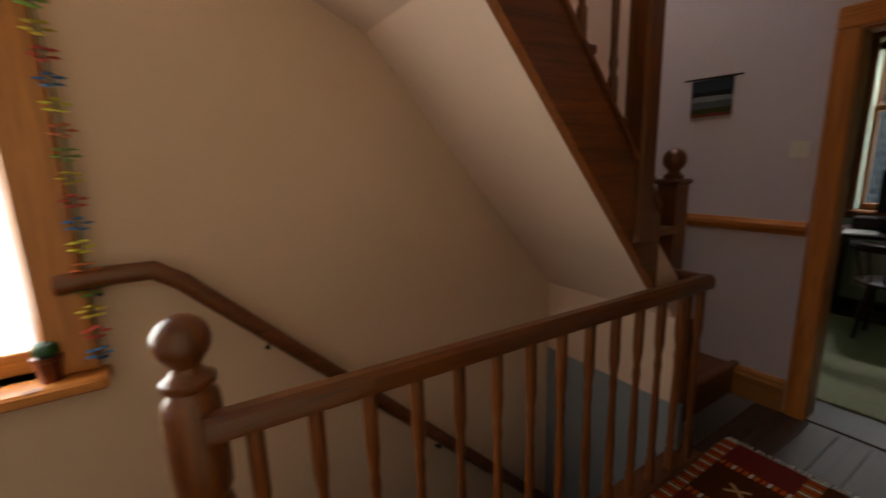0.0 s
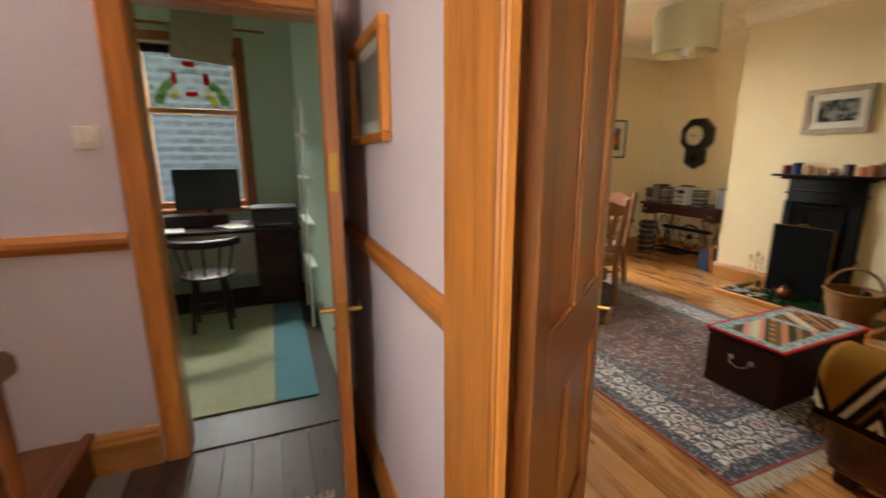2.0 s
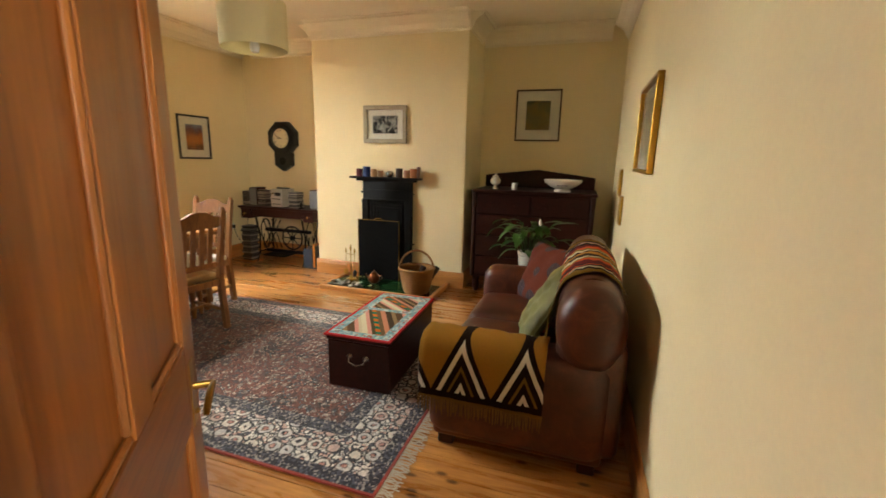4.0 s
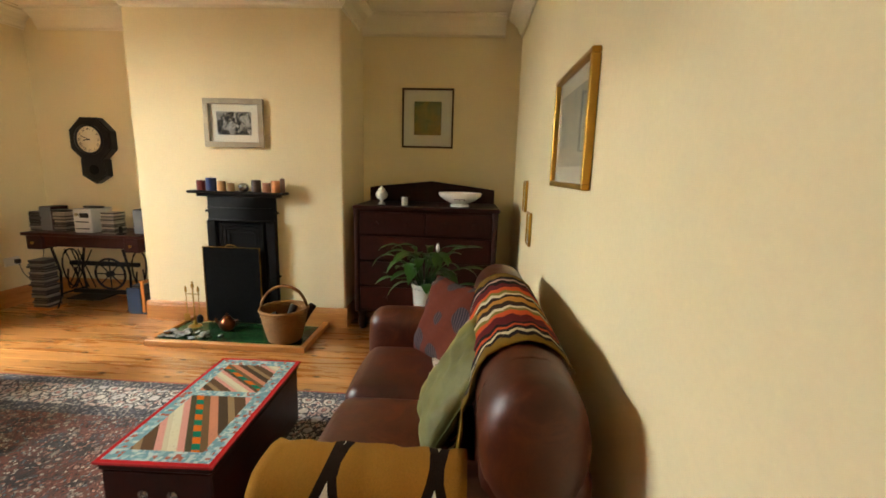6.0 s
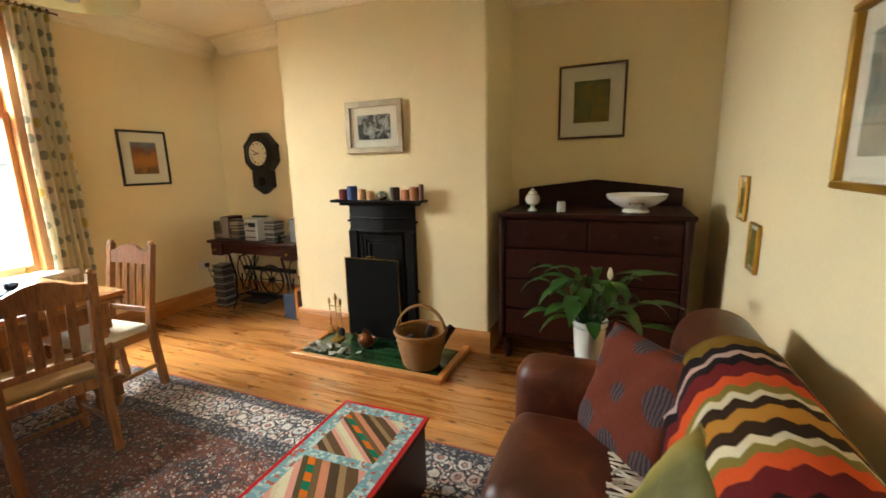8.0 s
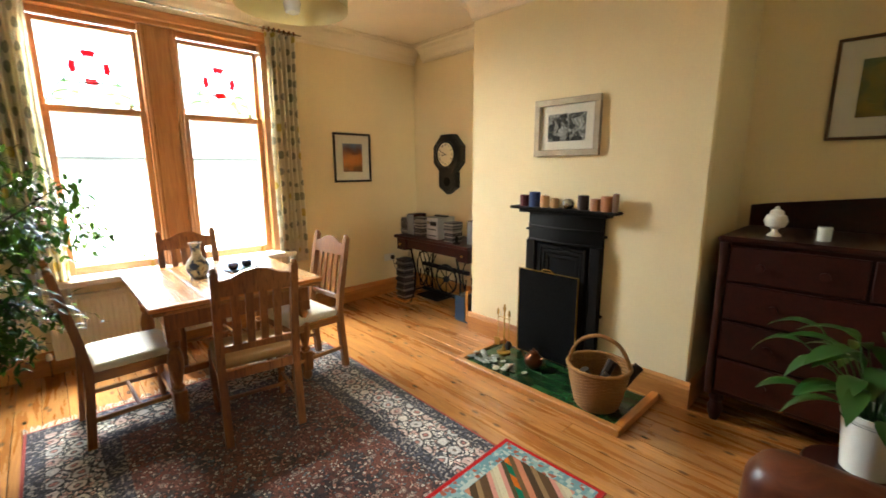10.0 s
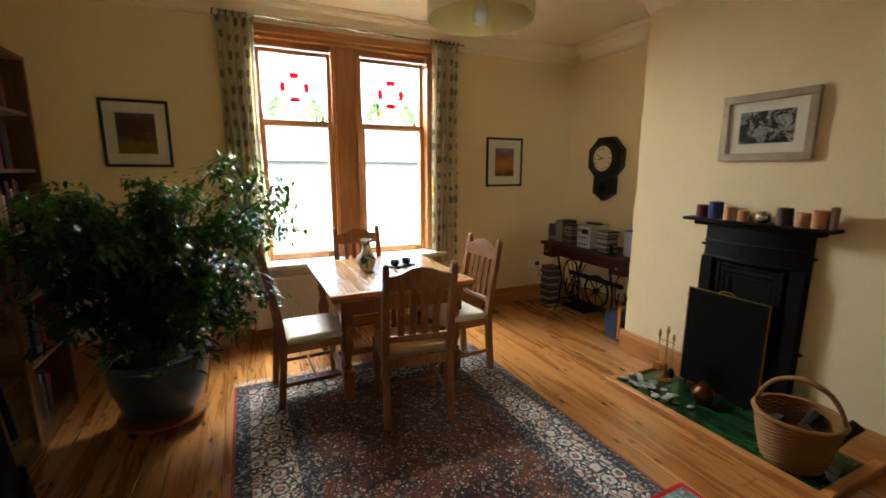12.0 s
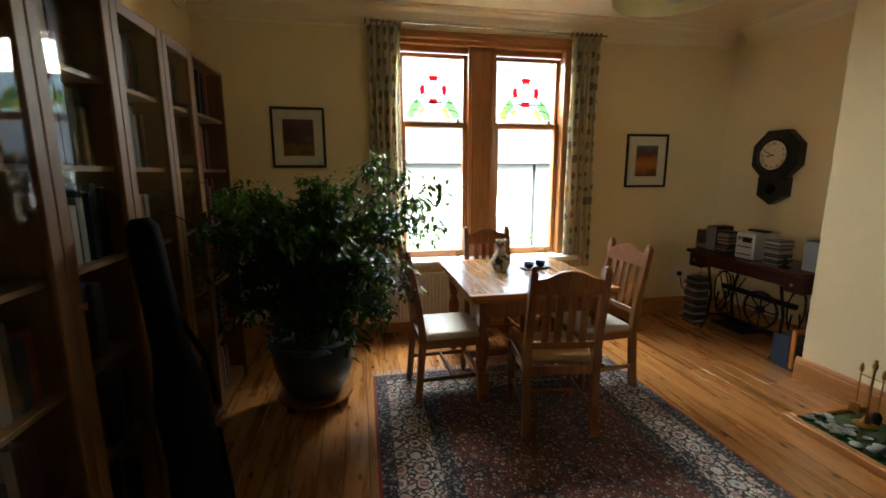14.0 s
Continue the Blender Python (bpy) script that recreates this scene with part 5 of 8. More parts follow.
for x in (5.125, 5.912):
    for y in (3.47, 4.35):
        part("leg_block", bm_box(x - 0.037, x + 0.037, y - 0.037, y + 0.037, 0.53, 0.70, 0.004), M["oak"], tab)
        prof = [(0.022, 0.22), (0.036, 0.24), (0.022, 0.26), (0.03, 0.30), (0.042, 0.36), (0.044, 0.40), (0.034, 0.45), (0.022, 0.48), (0.034, 0.50), (0.03, 0.53)]
        part("turned_leg", bm_lathe(prof, 18, centre=(x, y, 0)), M["oak"], tab, "", True)
        part("leg_block", bm_box(x - 0.036, x + 0.036, y - 0.036, y + 0.036, 0.08, 0.22, 0.004), M["oak"], tab)
        part("foot", bm_lathe([(0.024, 0.011), (0.036, 0.03), (0.036, 0.055), (0.026, 0.08)], 16, centre=(x, y, 0)), M["oak"], tab, "", True)
for x in (5.125, 5.912):
    part("stretcher", bm_box(x - 0.02, x + 0.02, 3.506, 4.314, 0.12, 0.17, 0.005), M["oak_x"], tab)
part("stretcher", bm_box(5.145, 5.892, 3.89, 3.93, 0.12, 0.17, 0.005), M["oak"], tab)

# ---- chairs ----
M["seatpad"] = plain_mat("cream_seat_vinyl", "D8D4C6", 0.4, 0, 0.1, 30, 0.05)
M["rush"] = plain_mat("tan_seat_vinyl", "9A7A4A", 0.5, 0, 0.2)


def chair(m, label, pad="seatpad"):
    c = thing("dining_chair", label, "chair", m, "chairs round the table")
    for sx in (-1, 1):
        x = sx * 0.195
        prof = []
        for y, z in ((-0.225, 0.011), (-0.20, 0.30), (-0.19, 0.45), (-0.212, 0.62), (-0.28, 0.99)):
            prof.append((x, y, z))
        bm = bmesh.new()
        rings = []
        for px, y, z in prof:
            w = 0.019 if z > 0.9 else 0.021
            rings.append([bm.verts.new((px + a * w, y + b * w, z)) for a, b in ((-1, -1), (1, -1), (1, 1), (-1, 1))])
        for a, b in zip(rings, rings[1:]):
            for k in range(4):
                bm.faces.new((a[k], a[(k + 1) % 4], b[(k + 1) % 4], b[k]))
        bm.faces.new(rings[0][::-1])
        bm.faces.new(rings[-1])
        bk = part("back_post", bm, M["oak"], c)
        part("finial", bm_lathe([(0.018, 0), (0.02, 0.012), (0.012, 0.024), (0, 0.028)], 10, centre=(x, -0.28, 0.99)), M["oak"], bk, "", True)
        part("front_leg", bm_lathe([(0.016, 0.011), (0.02, 0.06), (0.024, 0.12), (0.016, 0.14), (0.024, 0.18), (0.026, 0.3), (0.02, 0.34), (0.024, 0.36), (0.024, 0.43)], 14, centre=(x, 0.19, 0)), M["oak"], c, "", True)
        part("side_rail", bm_box(x - 0.012, x + 0.012, -0.18, 0.17, 0.375, 0.43, 0.004), M["oak_x"], c)
        part("side_stretcher", bm_box(x - 0.009, x + 0.009, -0.195, 0.18, 0.15, 0.178, 0.004), M["oak_x"], c)
    part("front_rail", bm_box(-0.175, 0.175, 0.178, 0.202, 0.375, 0.43, 0.004), M["oak"], c)
    part("back_rail", bm_box(-0.175, 0.175, -0.202, -0.178, 0.375, 0.43, 0.004), M["oak"], c)
    part("cross_stretcher", bm_box(-0.186, 0.186, 0.0, 0.018, 0.155, 0.178, 0.004), M["oak"], c)
    soft_box("seat_pad", -0.205, 0.205, -0.17, 0.215, 0.425, 0.475, 0.022, M[pad], c, 0.016, "cream covered drop-in seat" if pad == "seatpad" else "tan covered drop-in seat")
    crest = [(-0.178, 0.86), (0.178, 0.86), (0.178, 0.945), (0.12, 0.955), (0.06, 0.985), (0, 0.995), (-0.06, 0.985), (-0.12, 0.955), (-0.178, 0.945)]
    part("crest_rail", bm_move(bm_prism(crest, "y", -0.011, 0.011), Matrix.Translation((0, -0.262, 0.92)) @ Matrix.Rotation(radians(10), 4, "X") @ Matrix.Translation((0, 0, -0.92))), M["oak"], c)
    part("low_rail", bm_box(-0.178, 0.178, -0.213, -0.193, 0.535, 0.575, 0.004), M["oak"], c)
    for x in (-0.105, -0.035, 0.035, 0.105):
        bm = bmesh.new()
        rings = []
        for y, z in ((-0.205, 0.57), (-0.224, 0.7), (-0.252, 0.865)):
            rings.append([bm.verts.new((x + a * 0.02, y + b * 0.006, z)) for a, b in ((-1, -1), (1, -1), (1, 1), (-1, 1))])
        for a, b in zip(rings, rings[1:]):
            for k in range(4):
                bm.faces.new((a[k], a[(k + 1) % 4], b[(k + 1) % 4], b[k]))
        part("slat", bm, M["oak"], c)
    return c


chair(pose(5.48, 3.235, 0, 0, 0, -8), "mid-oak dining chair with slatted back and tan seat", "rush")
first = chair(pose(4.925, 3.735, 0, 0, 0, -88), "mid-oak dining chair with a cream seat beside the plant")
for m, lab in ((pose(5.985, 3.645, 0, 0, 0, 94), "mid-oak dining chair with a cream seat facing the window side"), (pose(5.50, 4.40, 0, 0, 0, 180), "mid-oak dining chair pushed in before the window")):
    tagged(copy_thing(first, m), lab)

# ---- fireplace ----
fire = thing("fireplace", "black cast-iron Victorian bedroom fireplace with a narrow shelf", "fireplace", pose(0, -0.06, 0), kind="structure")
part("back_plate", bm_box(7.445, 7.48, 2.13, 2.74, 0.0, 1.17, 0.008), M["iron"], fire)
for y0, y1 in ((2.125, 2.21), (2.66, 2.745)):
    part("pilaster", bm_box(7.415, 7.445, y0, y1, 0.04, 0.95, 0.008), M["iron"], fire)
    part("plinth", bm_box(7.405, 7.445, y0 - 0.006, y1 + 0.006, 0.04, 0.17, 0.006), M["iron"], fire)
bowf = [(7.445, 2.13)] + [(7.445 - 0.055 * math.sin(math.pi * k / 12), 2.13 + 0.61 * k / 12) for k in range(13)] + [(7.445, 2.74)]
part("frieze", bm_prism(bowf[1:-1], "z", 0.955, 1.16), M["iron"], fire)
for z in (0.955, 1.06):
    part("frieze_bead", bm_tube([(7.445 - 0.062 * math.sin(math.pi * k / 12), 2.13 + 0.61 * k / 12, z) for k in range(13)], 0.008, 6), M["iron"], fire, "", True)
part("mantelshelf", bm_box(7.355, 7.48, 2.015, 2.87, 1.186, 1.208, 0.008), M["iron"], fire)
part("shelf_moulding", bm_box(7.385, 7.48, 2.08, 2.80, 1.16, 1.186, 0.006), M["iron"], fire)
for k, (a, b, c) in enumerate(((2.235, 2.635, 0.93), (2.265, 2.605, 0.895), (2.295, 2.575, 0.86))):
    x = 7.435 + 0.006 * k
    part("inner_frame", bm_box(x - 0.014, x, a, a + 0.028, 0.04, c, 0.004), M["iron"], fire)
    part("inner_frame", bm_box(x - 0.014, x, b - 0.028, b, 0.04, c, 0.004), M["iron"], fire)
    part("inner_frame", bm_box(x - 0.014, x, a + 0.028, b - 0.028, c - 0.028, c, 0.004), M["iron"], fire)
for y in (2.118, 2.752):
    for z in (1.02, 0.45):
        part("lug", bm_lathe([(0.014, 0), (0.016, 0.014), (0, 0.02)], 10, centre=(7.45, y, z)), M["iron"], fire, "", True)
scr = thing("fire_screen", "black mesh fire screen with a thin brass rim", "fire screen", pose(7.392, 2.46, 0.031, 0, 0, 0))
n = Nodes("black_mesh", 0.9, spec=0.1)
n.colour(n.ramp(n.noise(n.coords(), 90, 3), [(0.3, rgb("0A0A0A")), (0.7, rgb("141414"))]))
M["mesh"] = n.mat
part("panel", bm_box(-0.004, 0.004, -0.255, 0.255, 0.0, 0.685), M["mesh"], scr)
part("rim", bm_tube([(-0.005, -0.258, 0.0), (-0.005, -0.258, 0.687), (-0.005, 0.258, 0.687), (-0.005, 0.258, 0.0)], 0.006, 6), M["brass"], scr, "tarnished brass rim")
part("carry_handle", bm_tube([(-0.006, -0.05, 0.69), (-0.012, -0.03, 0.71), (-0.012, 0.03, 0.71), (-0.006, 0.05, 0.69)], 0.004, 6), M["brass"], scr)
for y in (-0.2, 0.2):
    part("foot", bm_tube([(0.05, y, 0.004), (0.0, y, 0.012), (-0.05, y, 0.004)], 0.006, 6), M["iron"], scr)

hearth = thing("hearth", "green tiled hearth with a pine kerb", "hearth", kind="structure")
part("bed", bm_box(6.915, 7.40, 1.67, 2.875, 0.0, 0.018), M["black"], hearth)
n = Nodes("green_glazed_tile", 0.18)
v = n.coords(spread=20)
info = n.tree.nodes.new("ShaderNodeObjectInfo")
col = n.ramp(n.math("ADD", n.math("MULTIPLY", n.noise(v, 25, 3), 0.5), n.math("MULTIPLY", info.outputs["Random"], 0.5)), [(0.3, rgb("0F2A16")), (0.7, rgb("28502A"))])
n.colour(col)
n.bump(n.noise(v, 30, 2), 0.08, 0.004)
M["greentile"] = n.mat
tile = to_mesh("tile", bm_box(-0.0365, 0.0365, -0.0735, 0.0735, 0, 0.012, 0.002), M["greentile"])
for i in range(6):
    for j in range(8):
        o = new("tile", tile)
        o.parent = hearth
        o.location = (6.955 + i * 0.075, 1.745 + j * 0.15 + (0.02 if i % 2 else 0), 0.018)
part("kerb", bm_box(6.865, 6.915, 1.62, 2.925, 0.0, 0.048, 0.005), M["honey_y"], hearth, "pine kerb")
part("kerb", bm_box(6.915, 7.455, 1.62, 1.67, 0.0, 0.048, 0.005), M["pine_x"], hearth)
part("kerb", bm_box(6.915, 7.455, 2.875, 2.925, 0.0, 0.048, 0.005), M["pine_x"], hearth)

# ---- sideboard ----
sb = thing("sideboard", "dark mahogany chest of drawers with a low pediment back", "sideboard")
part("carcass", bm_box(7.46, 8.16, 0.16, 1.355, 0.17, 1.085, 0.005), M["mahogany"], sb)
part("top", bm_box(7.43, 8.17, 0.12, 1.39, 1.085, 1.118, 0.010), M["mahogany"], sb)
part("backboard", bm_prism([(0.14, 1.118), (1.385, 1.118), (1.385, 1.25), (1.30, 1.265), (0.77, 1.325), (0.24, 1.265), (0.14, 1.25)], "x", 8.11, 8.14), M["mahogany"], sb)
for y0, y1 in ((0.19, 0.752), (0.767, 1.327)):
    dr = part("drawer", bm_box(7.44, 7.462, y0, y1, 0.87, 1.065, 0.005), M["mahogany"], sb)
    for y in (y0 + 0.15, y1 - 0.15):
        part("knob", bm_lathe([(0.008, 0), (0.008, 0.012), (0.022, 0.02), (0.022, 0.03), (0, 0.036)], 14), M["mahogany_z"], dr, "", True).matrix_local = pose(7.44, y, 0.965, 0, -90, 0)
for z0, z1 in ((0.20, 0.40), (0.415, 0.63), (0.645, 0.855)):
    dr = part("drawer", bm_box(7.44, 7.462, 0.19, 1.327, z0, z1, 0.005), M["mahogany"], sb)
    for y in (0.45, 1.10):
        part("knob", bm_lathe([(0.008, 0), (0.008, 0.012), (0.022, 0.02), (0.022, 0.03), (0, 0.036)], 14), M["mahogany_z"], dr, "", True).matrix_local = pose(7.44, y, (z0 + z1) / 2, 0, -90, 0)
for y in (0.16, 1.355):
    part("corner_column", bm_lathe([(0.02, 0.17), (0.024, 0.3), (0.02, 0.6), (0.024, 0.95), (0.028, 1.085)], 14, centre=(7.452, y, 0)), M["mahogany_z"], sb, "", True)
for x in (7.48, 8.10):
    for y in (0.20, 1.315):
        part("foot", bm_lathe([(0.022, 0), (0.034, 0.03), (0.042, 0.08), (0.03, 0.12), (0.04, 0.14), (0.04, 0.17)], 16, centre=(x, y, 0)), M["mahogany_z"], sb, "", True)

# ---- lampshade ----
n = Nodes("cream_shade_fabric", 0.9, spec=0.1)
n.colour(n.mix(rgb("E8DDB8"), rgb("D8CB9E"), n.noise(n.coords(scale=(1, 1, 3)), 120, 2)))
trn = n.tree.nodes.new("ShaderNodeBsdfTranslucent")
trn.inputs[0].default_value = rgb("E8DDB0")
mx = n.node("ShaderNodeMixShader", Fac=0.35)
n.link(n.bsdf.outputs[0], mx.inputs[1])
n.link(trn.outputs[0], mx.inputs[2])
n.link(mx.outputs[0], n.tree.nodes["Material Output"].inputs[0])
M["shade"] = n.mat
lamp = thing("pendant_lamp", "cream fabric drum pendant shade hanging on a flex, unlit", "lamp", pose(5.46, 2.375, 0))
part("shade", bm_lathe([(0.202, 2.085), (0.205, 2.085), (0.205, 2.365), (0.202, 2.365), (0.202, 2.085)], 40), M["shade"], lamp, "cream drum shade", 40)
part("flex", bm_tube([(0, 0, 2.22), (0, 0, 2.86)], 0.004, 6), M["ceramic"], lamp)
part("ceiling_rose", bm_lathe([(0.055, 2.83), (0.055, 2.845), (0.045, 2.86), (0, 2.86)], 20), M["ceramic"], lamp, "white ceiling rose", True)
part("holder", bm_lathe([(0.02, 2.18), (0.024, 2.2), (0.024, 2.24), (0.01, 2.26)], 14), M["ceramic"], lamp, "", True)
part("bulb", bm_lathe([(0, 2.06), (0.025, 2.07), (0.032, 2.10), (0.022, 2.15), (0.014, 2.18)], 14), M["ceramic"], lamp, "unlit white bulb", True)
for k in range(3):
    a = 2 * math.pi * k / 3
    part("spoke", bm_tube([(0.02 * math.cos(a), 0.02 * math.sin(a), 2.22), (0.202 * math.cos(a), 0.202 * math.sin(a), 2.345)], 0.002, 5), M["chrome"], lamp)
# ---- pictures ----
M["mount"] = plain_mat("ivory_mount_card", "E8E2D2", 0.8, 0, 0.04)
M["frame_black"] = plain_mat("black_frame_wood", "1C1814", 0.4)
M["frame_silver"] = plain_mat("silvered_frame", "B4A68E", 0.4, 0.5, 0.3, 60, 0.2)
M["frame_gold"] = plain_mat("gilt_frame", "B98A32", 0.35, 0.7, 0.25)
M["frame_brown"] = plain_mat("thin_bronze_frame", "5A4630", 0.4, 0.4)
M["frame_pine"] = M["pine"]


def art_mat(name, stops, scale=6.0, bands=0.6):
    """A print: soft bands of colour up the sheet broken by brushy noise."""
    n = Nodes(name, 0.35, spec=0.4)
    v = n.coords()
    z = n.math("ADD", n.math("MULTIPLY", n.split(v)[2], 1.8), 0.5)
    f = n.math("ADD", n.math("MULTIPLY", z, bands), n.math("MULTIPLY", n.noise(v, scale, 6, 0.7, 0.8), 1 - bands))
    n.colour(n.ramp(f, stops))
    return n.mat


def picture(m, w, h, fw, frame_mat, mount_w, art, label, art_size=None, depth=0.022):
    """Framed picture; local x across, z up, y out of the wall (towards minus y)."""
    p = thing("framed_picture", label, "picture", m)
    for x0, x1, z0, z1 in ((-w / 2, w / 2, h / 2 - fw, h / 2), (-w / 2, w / 2, -h / 2, -h / 2 + fw), (-w / 2, -w / 2 + fw, -h / 2 + fw, h / 2 - fw), (w / 2 - fw, w / 2, -h / 2 + fw, h / 2 - fw)):
        part("frame", bm_box(x0, x1, -depth, 0, z0, z1, 0.004), frame_mat, p)
    part("mount", bm_box(-w / 2 + fw, w / 2 - fw, -0.010, -0.003, -h / 2 + fw, h / 2 - fw), M["mount"], p, "ivory card mount")
    aw, ah = art_size or (w - 2 * fw - 2 * mount_w, h - 2 * fw - 2 * mount_w)
    part("print", bm_box(-aw / 2, aw / 2, -0.0125, -0.0102, -ah / 2, ah / 2), art, p)
    g = part("glass", bm_box(-w / 2 + fw, w / 2 - fw, -0.017, -0.015, -h / 2 + fw, h / 2 - fw), M["glass"], p)
    g.visible_shadow = False
    return p


sunset = art_mat("sunset_print", [(0.2, rgb("2A2018")), (0.38, rgb("6E4A24")), (0.48, rgb("C0742C")), (0.56, rgb("7A4A3A")), (0.68, rgb("6E8CA8"))])
castle = art_mat("dusk_print", [(0.25, rgb("3A3A20")), (0.42, rgb("8A6A2A")), (0.5, rgb("4A2A1E")), (0.6, rgb("5A2E28")), (0.72, rgb("4A6A9A"))])
lino = art_mat("linocut_print", [(0.40, rgb("0E0E10")), (0.50, rgb("1A1A1C")), (0.53, rgb("D2D0C8")), (0.57, rgb("161618")), (0.64, rgb("C4C2BA"))], 13, 0.1)
bird = art_mat("bird_painting", [(0.3, rgb("5A3E14")), (0.45, rgb("8E7A2A")), (0.6, rgb("4E5A2A")), (0.75, rgb("9A8A3A"))], 9, 0.2)
water = art_mat("pale_watercolour", [(0.3, rgb("8A8676")), (0.45, rgb("B8B09A")), (0.6, rgb("76807C")), (0.75, rgb("C9C2AE"))], 5, 0.3)
picture(pose(7.205, 4.858, 1.61), 0.46, 0.52, 0.022, M["frame_black"], 0.075, sunset, "black framed landscape print on the window wall", (0.24, 0.30))
picture(pose(3.885, 4.858, 1.79), 0.44, 0.50, 0.022, M["frame_black"], 0.08, castle, "black framed dusk landscape print above the plant", (0.25, 0.30))
picture(pose(7.478, 2.407, 1.779, 0, 0, -90), 0.52, 0.40, 0.045, M["frame_silver"], 0.05, lino, "silver framed black and white linocut", (0.30, 0.19), 0.03)
picture(pose(8.198, 0.826, 1.935, 0, 0, -90), 0.51, 0.57, 0.018, M["frame_brown"], 0.1, bird, "thin framed small bird painting with wide mount", (0.27, 0.32))
picture(pose(5.796, -0.058, 1.622, 0, 0, 180), 0.645, 0.51, 0.022, M["frame_gold"], 0.07, water, "gilt framed pale watercolour above the sofa", None, 0.035)
picture(pose(7.22, -0.058, 1.25, 0, 0, 180), 0.15, 0.24, 0.012, M["frame_gold"], 0.02, bird, "small gilt framed picture beside the sideboard", None, 0.02)
picture(pose(6.93, -0.058, 1.03, 0, 0, 180), 0.16, 0.24, 0.012, M["frame_gold"], 0.02, bird, "small gilt framed picture low on the sofa wall", None, 0.02)
picture(pose(3.032, 1.51, 1.60, 0, 0, -90), 0.50, 0.34, 0.03, M["frame_pine"], 0.04, water, "pine framed sketch on the landing wall", None, 0.03)

# ---- wall clock ----
clock = thing("wall_clock", "black octagonal drop-dial wall clock with a cream face", "clock", pose(8.098, 4.222, 1.645, 0, 0, -90))
octo = [(0.235 * math.cos(radians(22.5 + 45 * k)), 0.235 * math.sin(radians(22.5 + 45 * k))) for k in range(8)]
part("case", bm_prism(octo, "y", -0.075, 0), M["black"], clock)
octo2 = [(x * 0.93, z * 0.93) for x, z in octo]
part("bezel_board", bm_prism(octo2, "y", -0.088, -0.075), M["black"], clock)
part("drop_case", bm_prism([(-0.135, -0.19), (-0.135, -0.36), (0, -0.44), (0.135, -0.36), (0.135, -0.19)], "y", -0.07, 0), M["black"], clock)
part("drop_moulding", bm_tube([(-0.12, -0.072, -0.23), (-0.12, -0.072, -0.35), (0, -0.072, -0.42), (0.12, -0.072, -0.35), (0.12, -0.072, -0.23)], 0.007, 6), M["black"], clock)
part("pendulum_glass", bm_lathe([(0.05, 0), (0.05, 0.004), (0, 0.006)], 20), M["iron"], clock).matrix_local = pose(0, -0.071, -0.30, 90, 0, 0)
part("bezel", bm_lathe([(0.128, 0), (0.150, 0), (0.152, 0.012), (0.138, 0.02), (0.128, 0.012), (0.128, 0)], 40), M["black"], clock, "", 40).matrix_local = pose(0, -0.088, 0, 90, 0, 0)
M["dial"] = plain_mat("cream_dial", "E2D8B8", 0.5, 0, 0.06)
face = part("dial", bm_lathe([(0.13, 0), (0.13, 0.004), (0, 0.004)], 40), M["dial"], clock, "cream dial with Roman numerals")
face.matrix_local = pose(0, -0.088, 0, 90, 0, 0)
for k, txt in enumerate("XII I II III IV V VI VII VIII IX X XI".split()):
    cu = bpy.data.curves.new("numeral", "FONT")
    cu.body, cu.size, cu.align_x, cu.align_y, cu.extrude = txt, 0.034, "CENTER", "CENTER", 0.0005
    tmp = bpy.data.objects.new("numeral", cu)
    me = bpy.data.meshes.new_from_object(tmp)
    me.materials.append(M["black"])
    o = new("numeral", me)
    o.parent = face
    a = -2 * math.pi * k / 12
    o.matrix_local = Matrix.Translation((0.102 * math.cos(a + math.pi / 2), 0.102 * math.sin(a + math.pi / 2), 0.0048)) @ Matrix.Rotation(a, 4, "Z")
for ang, ln, wd in ((-262, 0.062, 0.005), (-294, 0.092, 0.0035)):
    part("hand_pointer", bm_box(-wd, wd, -0.012, ln, 0.0055, 0.0065), M["black"], face).matrix_local = Matrix.Rotation(radians(ang), 4, "Z")

# ---- treadle sewing table with stereo ----
sew = thing("sewing_table", "dark wood treadle sewing machine table on iron legs", "table")
part("top", bm_box(7.545, 8.04, 3.44, 4.60, 0.725, 0.755, 0.006), M["mahogany"], sew)
part("box", bm_box(7.60, 8.03, 3.62, 4.42, 0.62, 0.724, 0.004), M["mahogany"], sew)
for y0, y1 in ((3.46, 3.61), (4.43, 4.58)):
    d = part("drawer", bm_box(7.575, 8.0, y0, y1, 0.59, 0.722, 0.006), M["mahogany"], sew)
    part("pull", bm_lathe([(0.006, 0), (0.012, 0.01), (0.014, 0.02), (0, 0.024)], 10), M["brass"], d, "", True).matrix_local = pose(7.575, (y0 + y1) / 2, 0.655, 0, -90, 0)
for y in (3.66, 4.38):
    part("leg_frame", bm_tube([(7.60, y, 0.0), (7.66, y, 0.10), (7.68, y, 0.35), (7.62, y, 0.61)], 0.012, 6), M["iron"], sew, "", True)
    part("leg_frame", bm_tube([(8.00, y, 0.0), (7.94, y, 0.10), (7.92, y, 0.35), (7.98, y, 0.61)], 0.012, 6), M["iron"], sew, "", True)
    for sg in (-1, 1):
        part("scroll", bm_tube([(7.80 + 0.11 * math.sin(a) * sg * (1 - a / 9), y, 0.36 + 0.2 * math.cos(a * 0.9)) for a in [0.35 * k for k in range(16)]], 0.008, 5), M["iron"], sew, "", True)
    part("cross_bar", bm_tube([(7.66, y, 0.13), (7.94, y, 0.13)], 0.01, 6), M["iron"], sew)
for z0 in (0.42, 0.13):
    part("tie_bar", bm_box(7.78, 7.82, 3.66, 4.38, z0 - 0.02, z0 + 0.02, 0.004), M["iron"], sew)
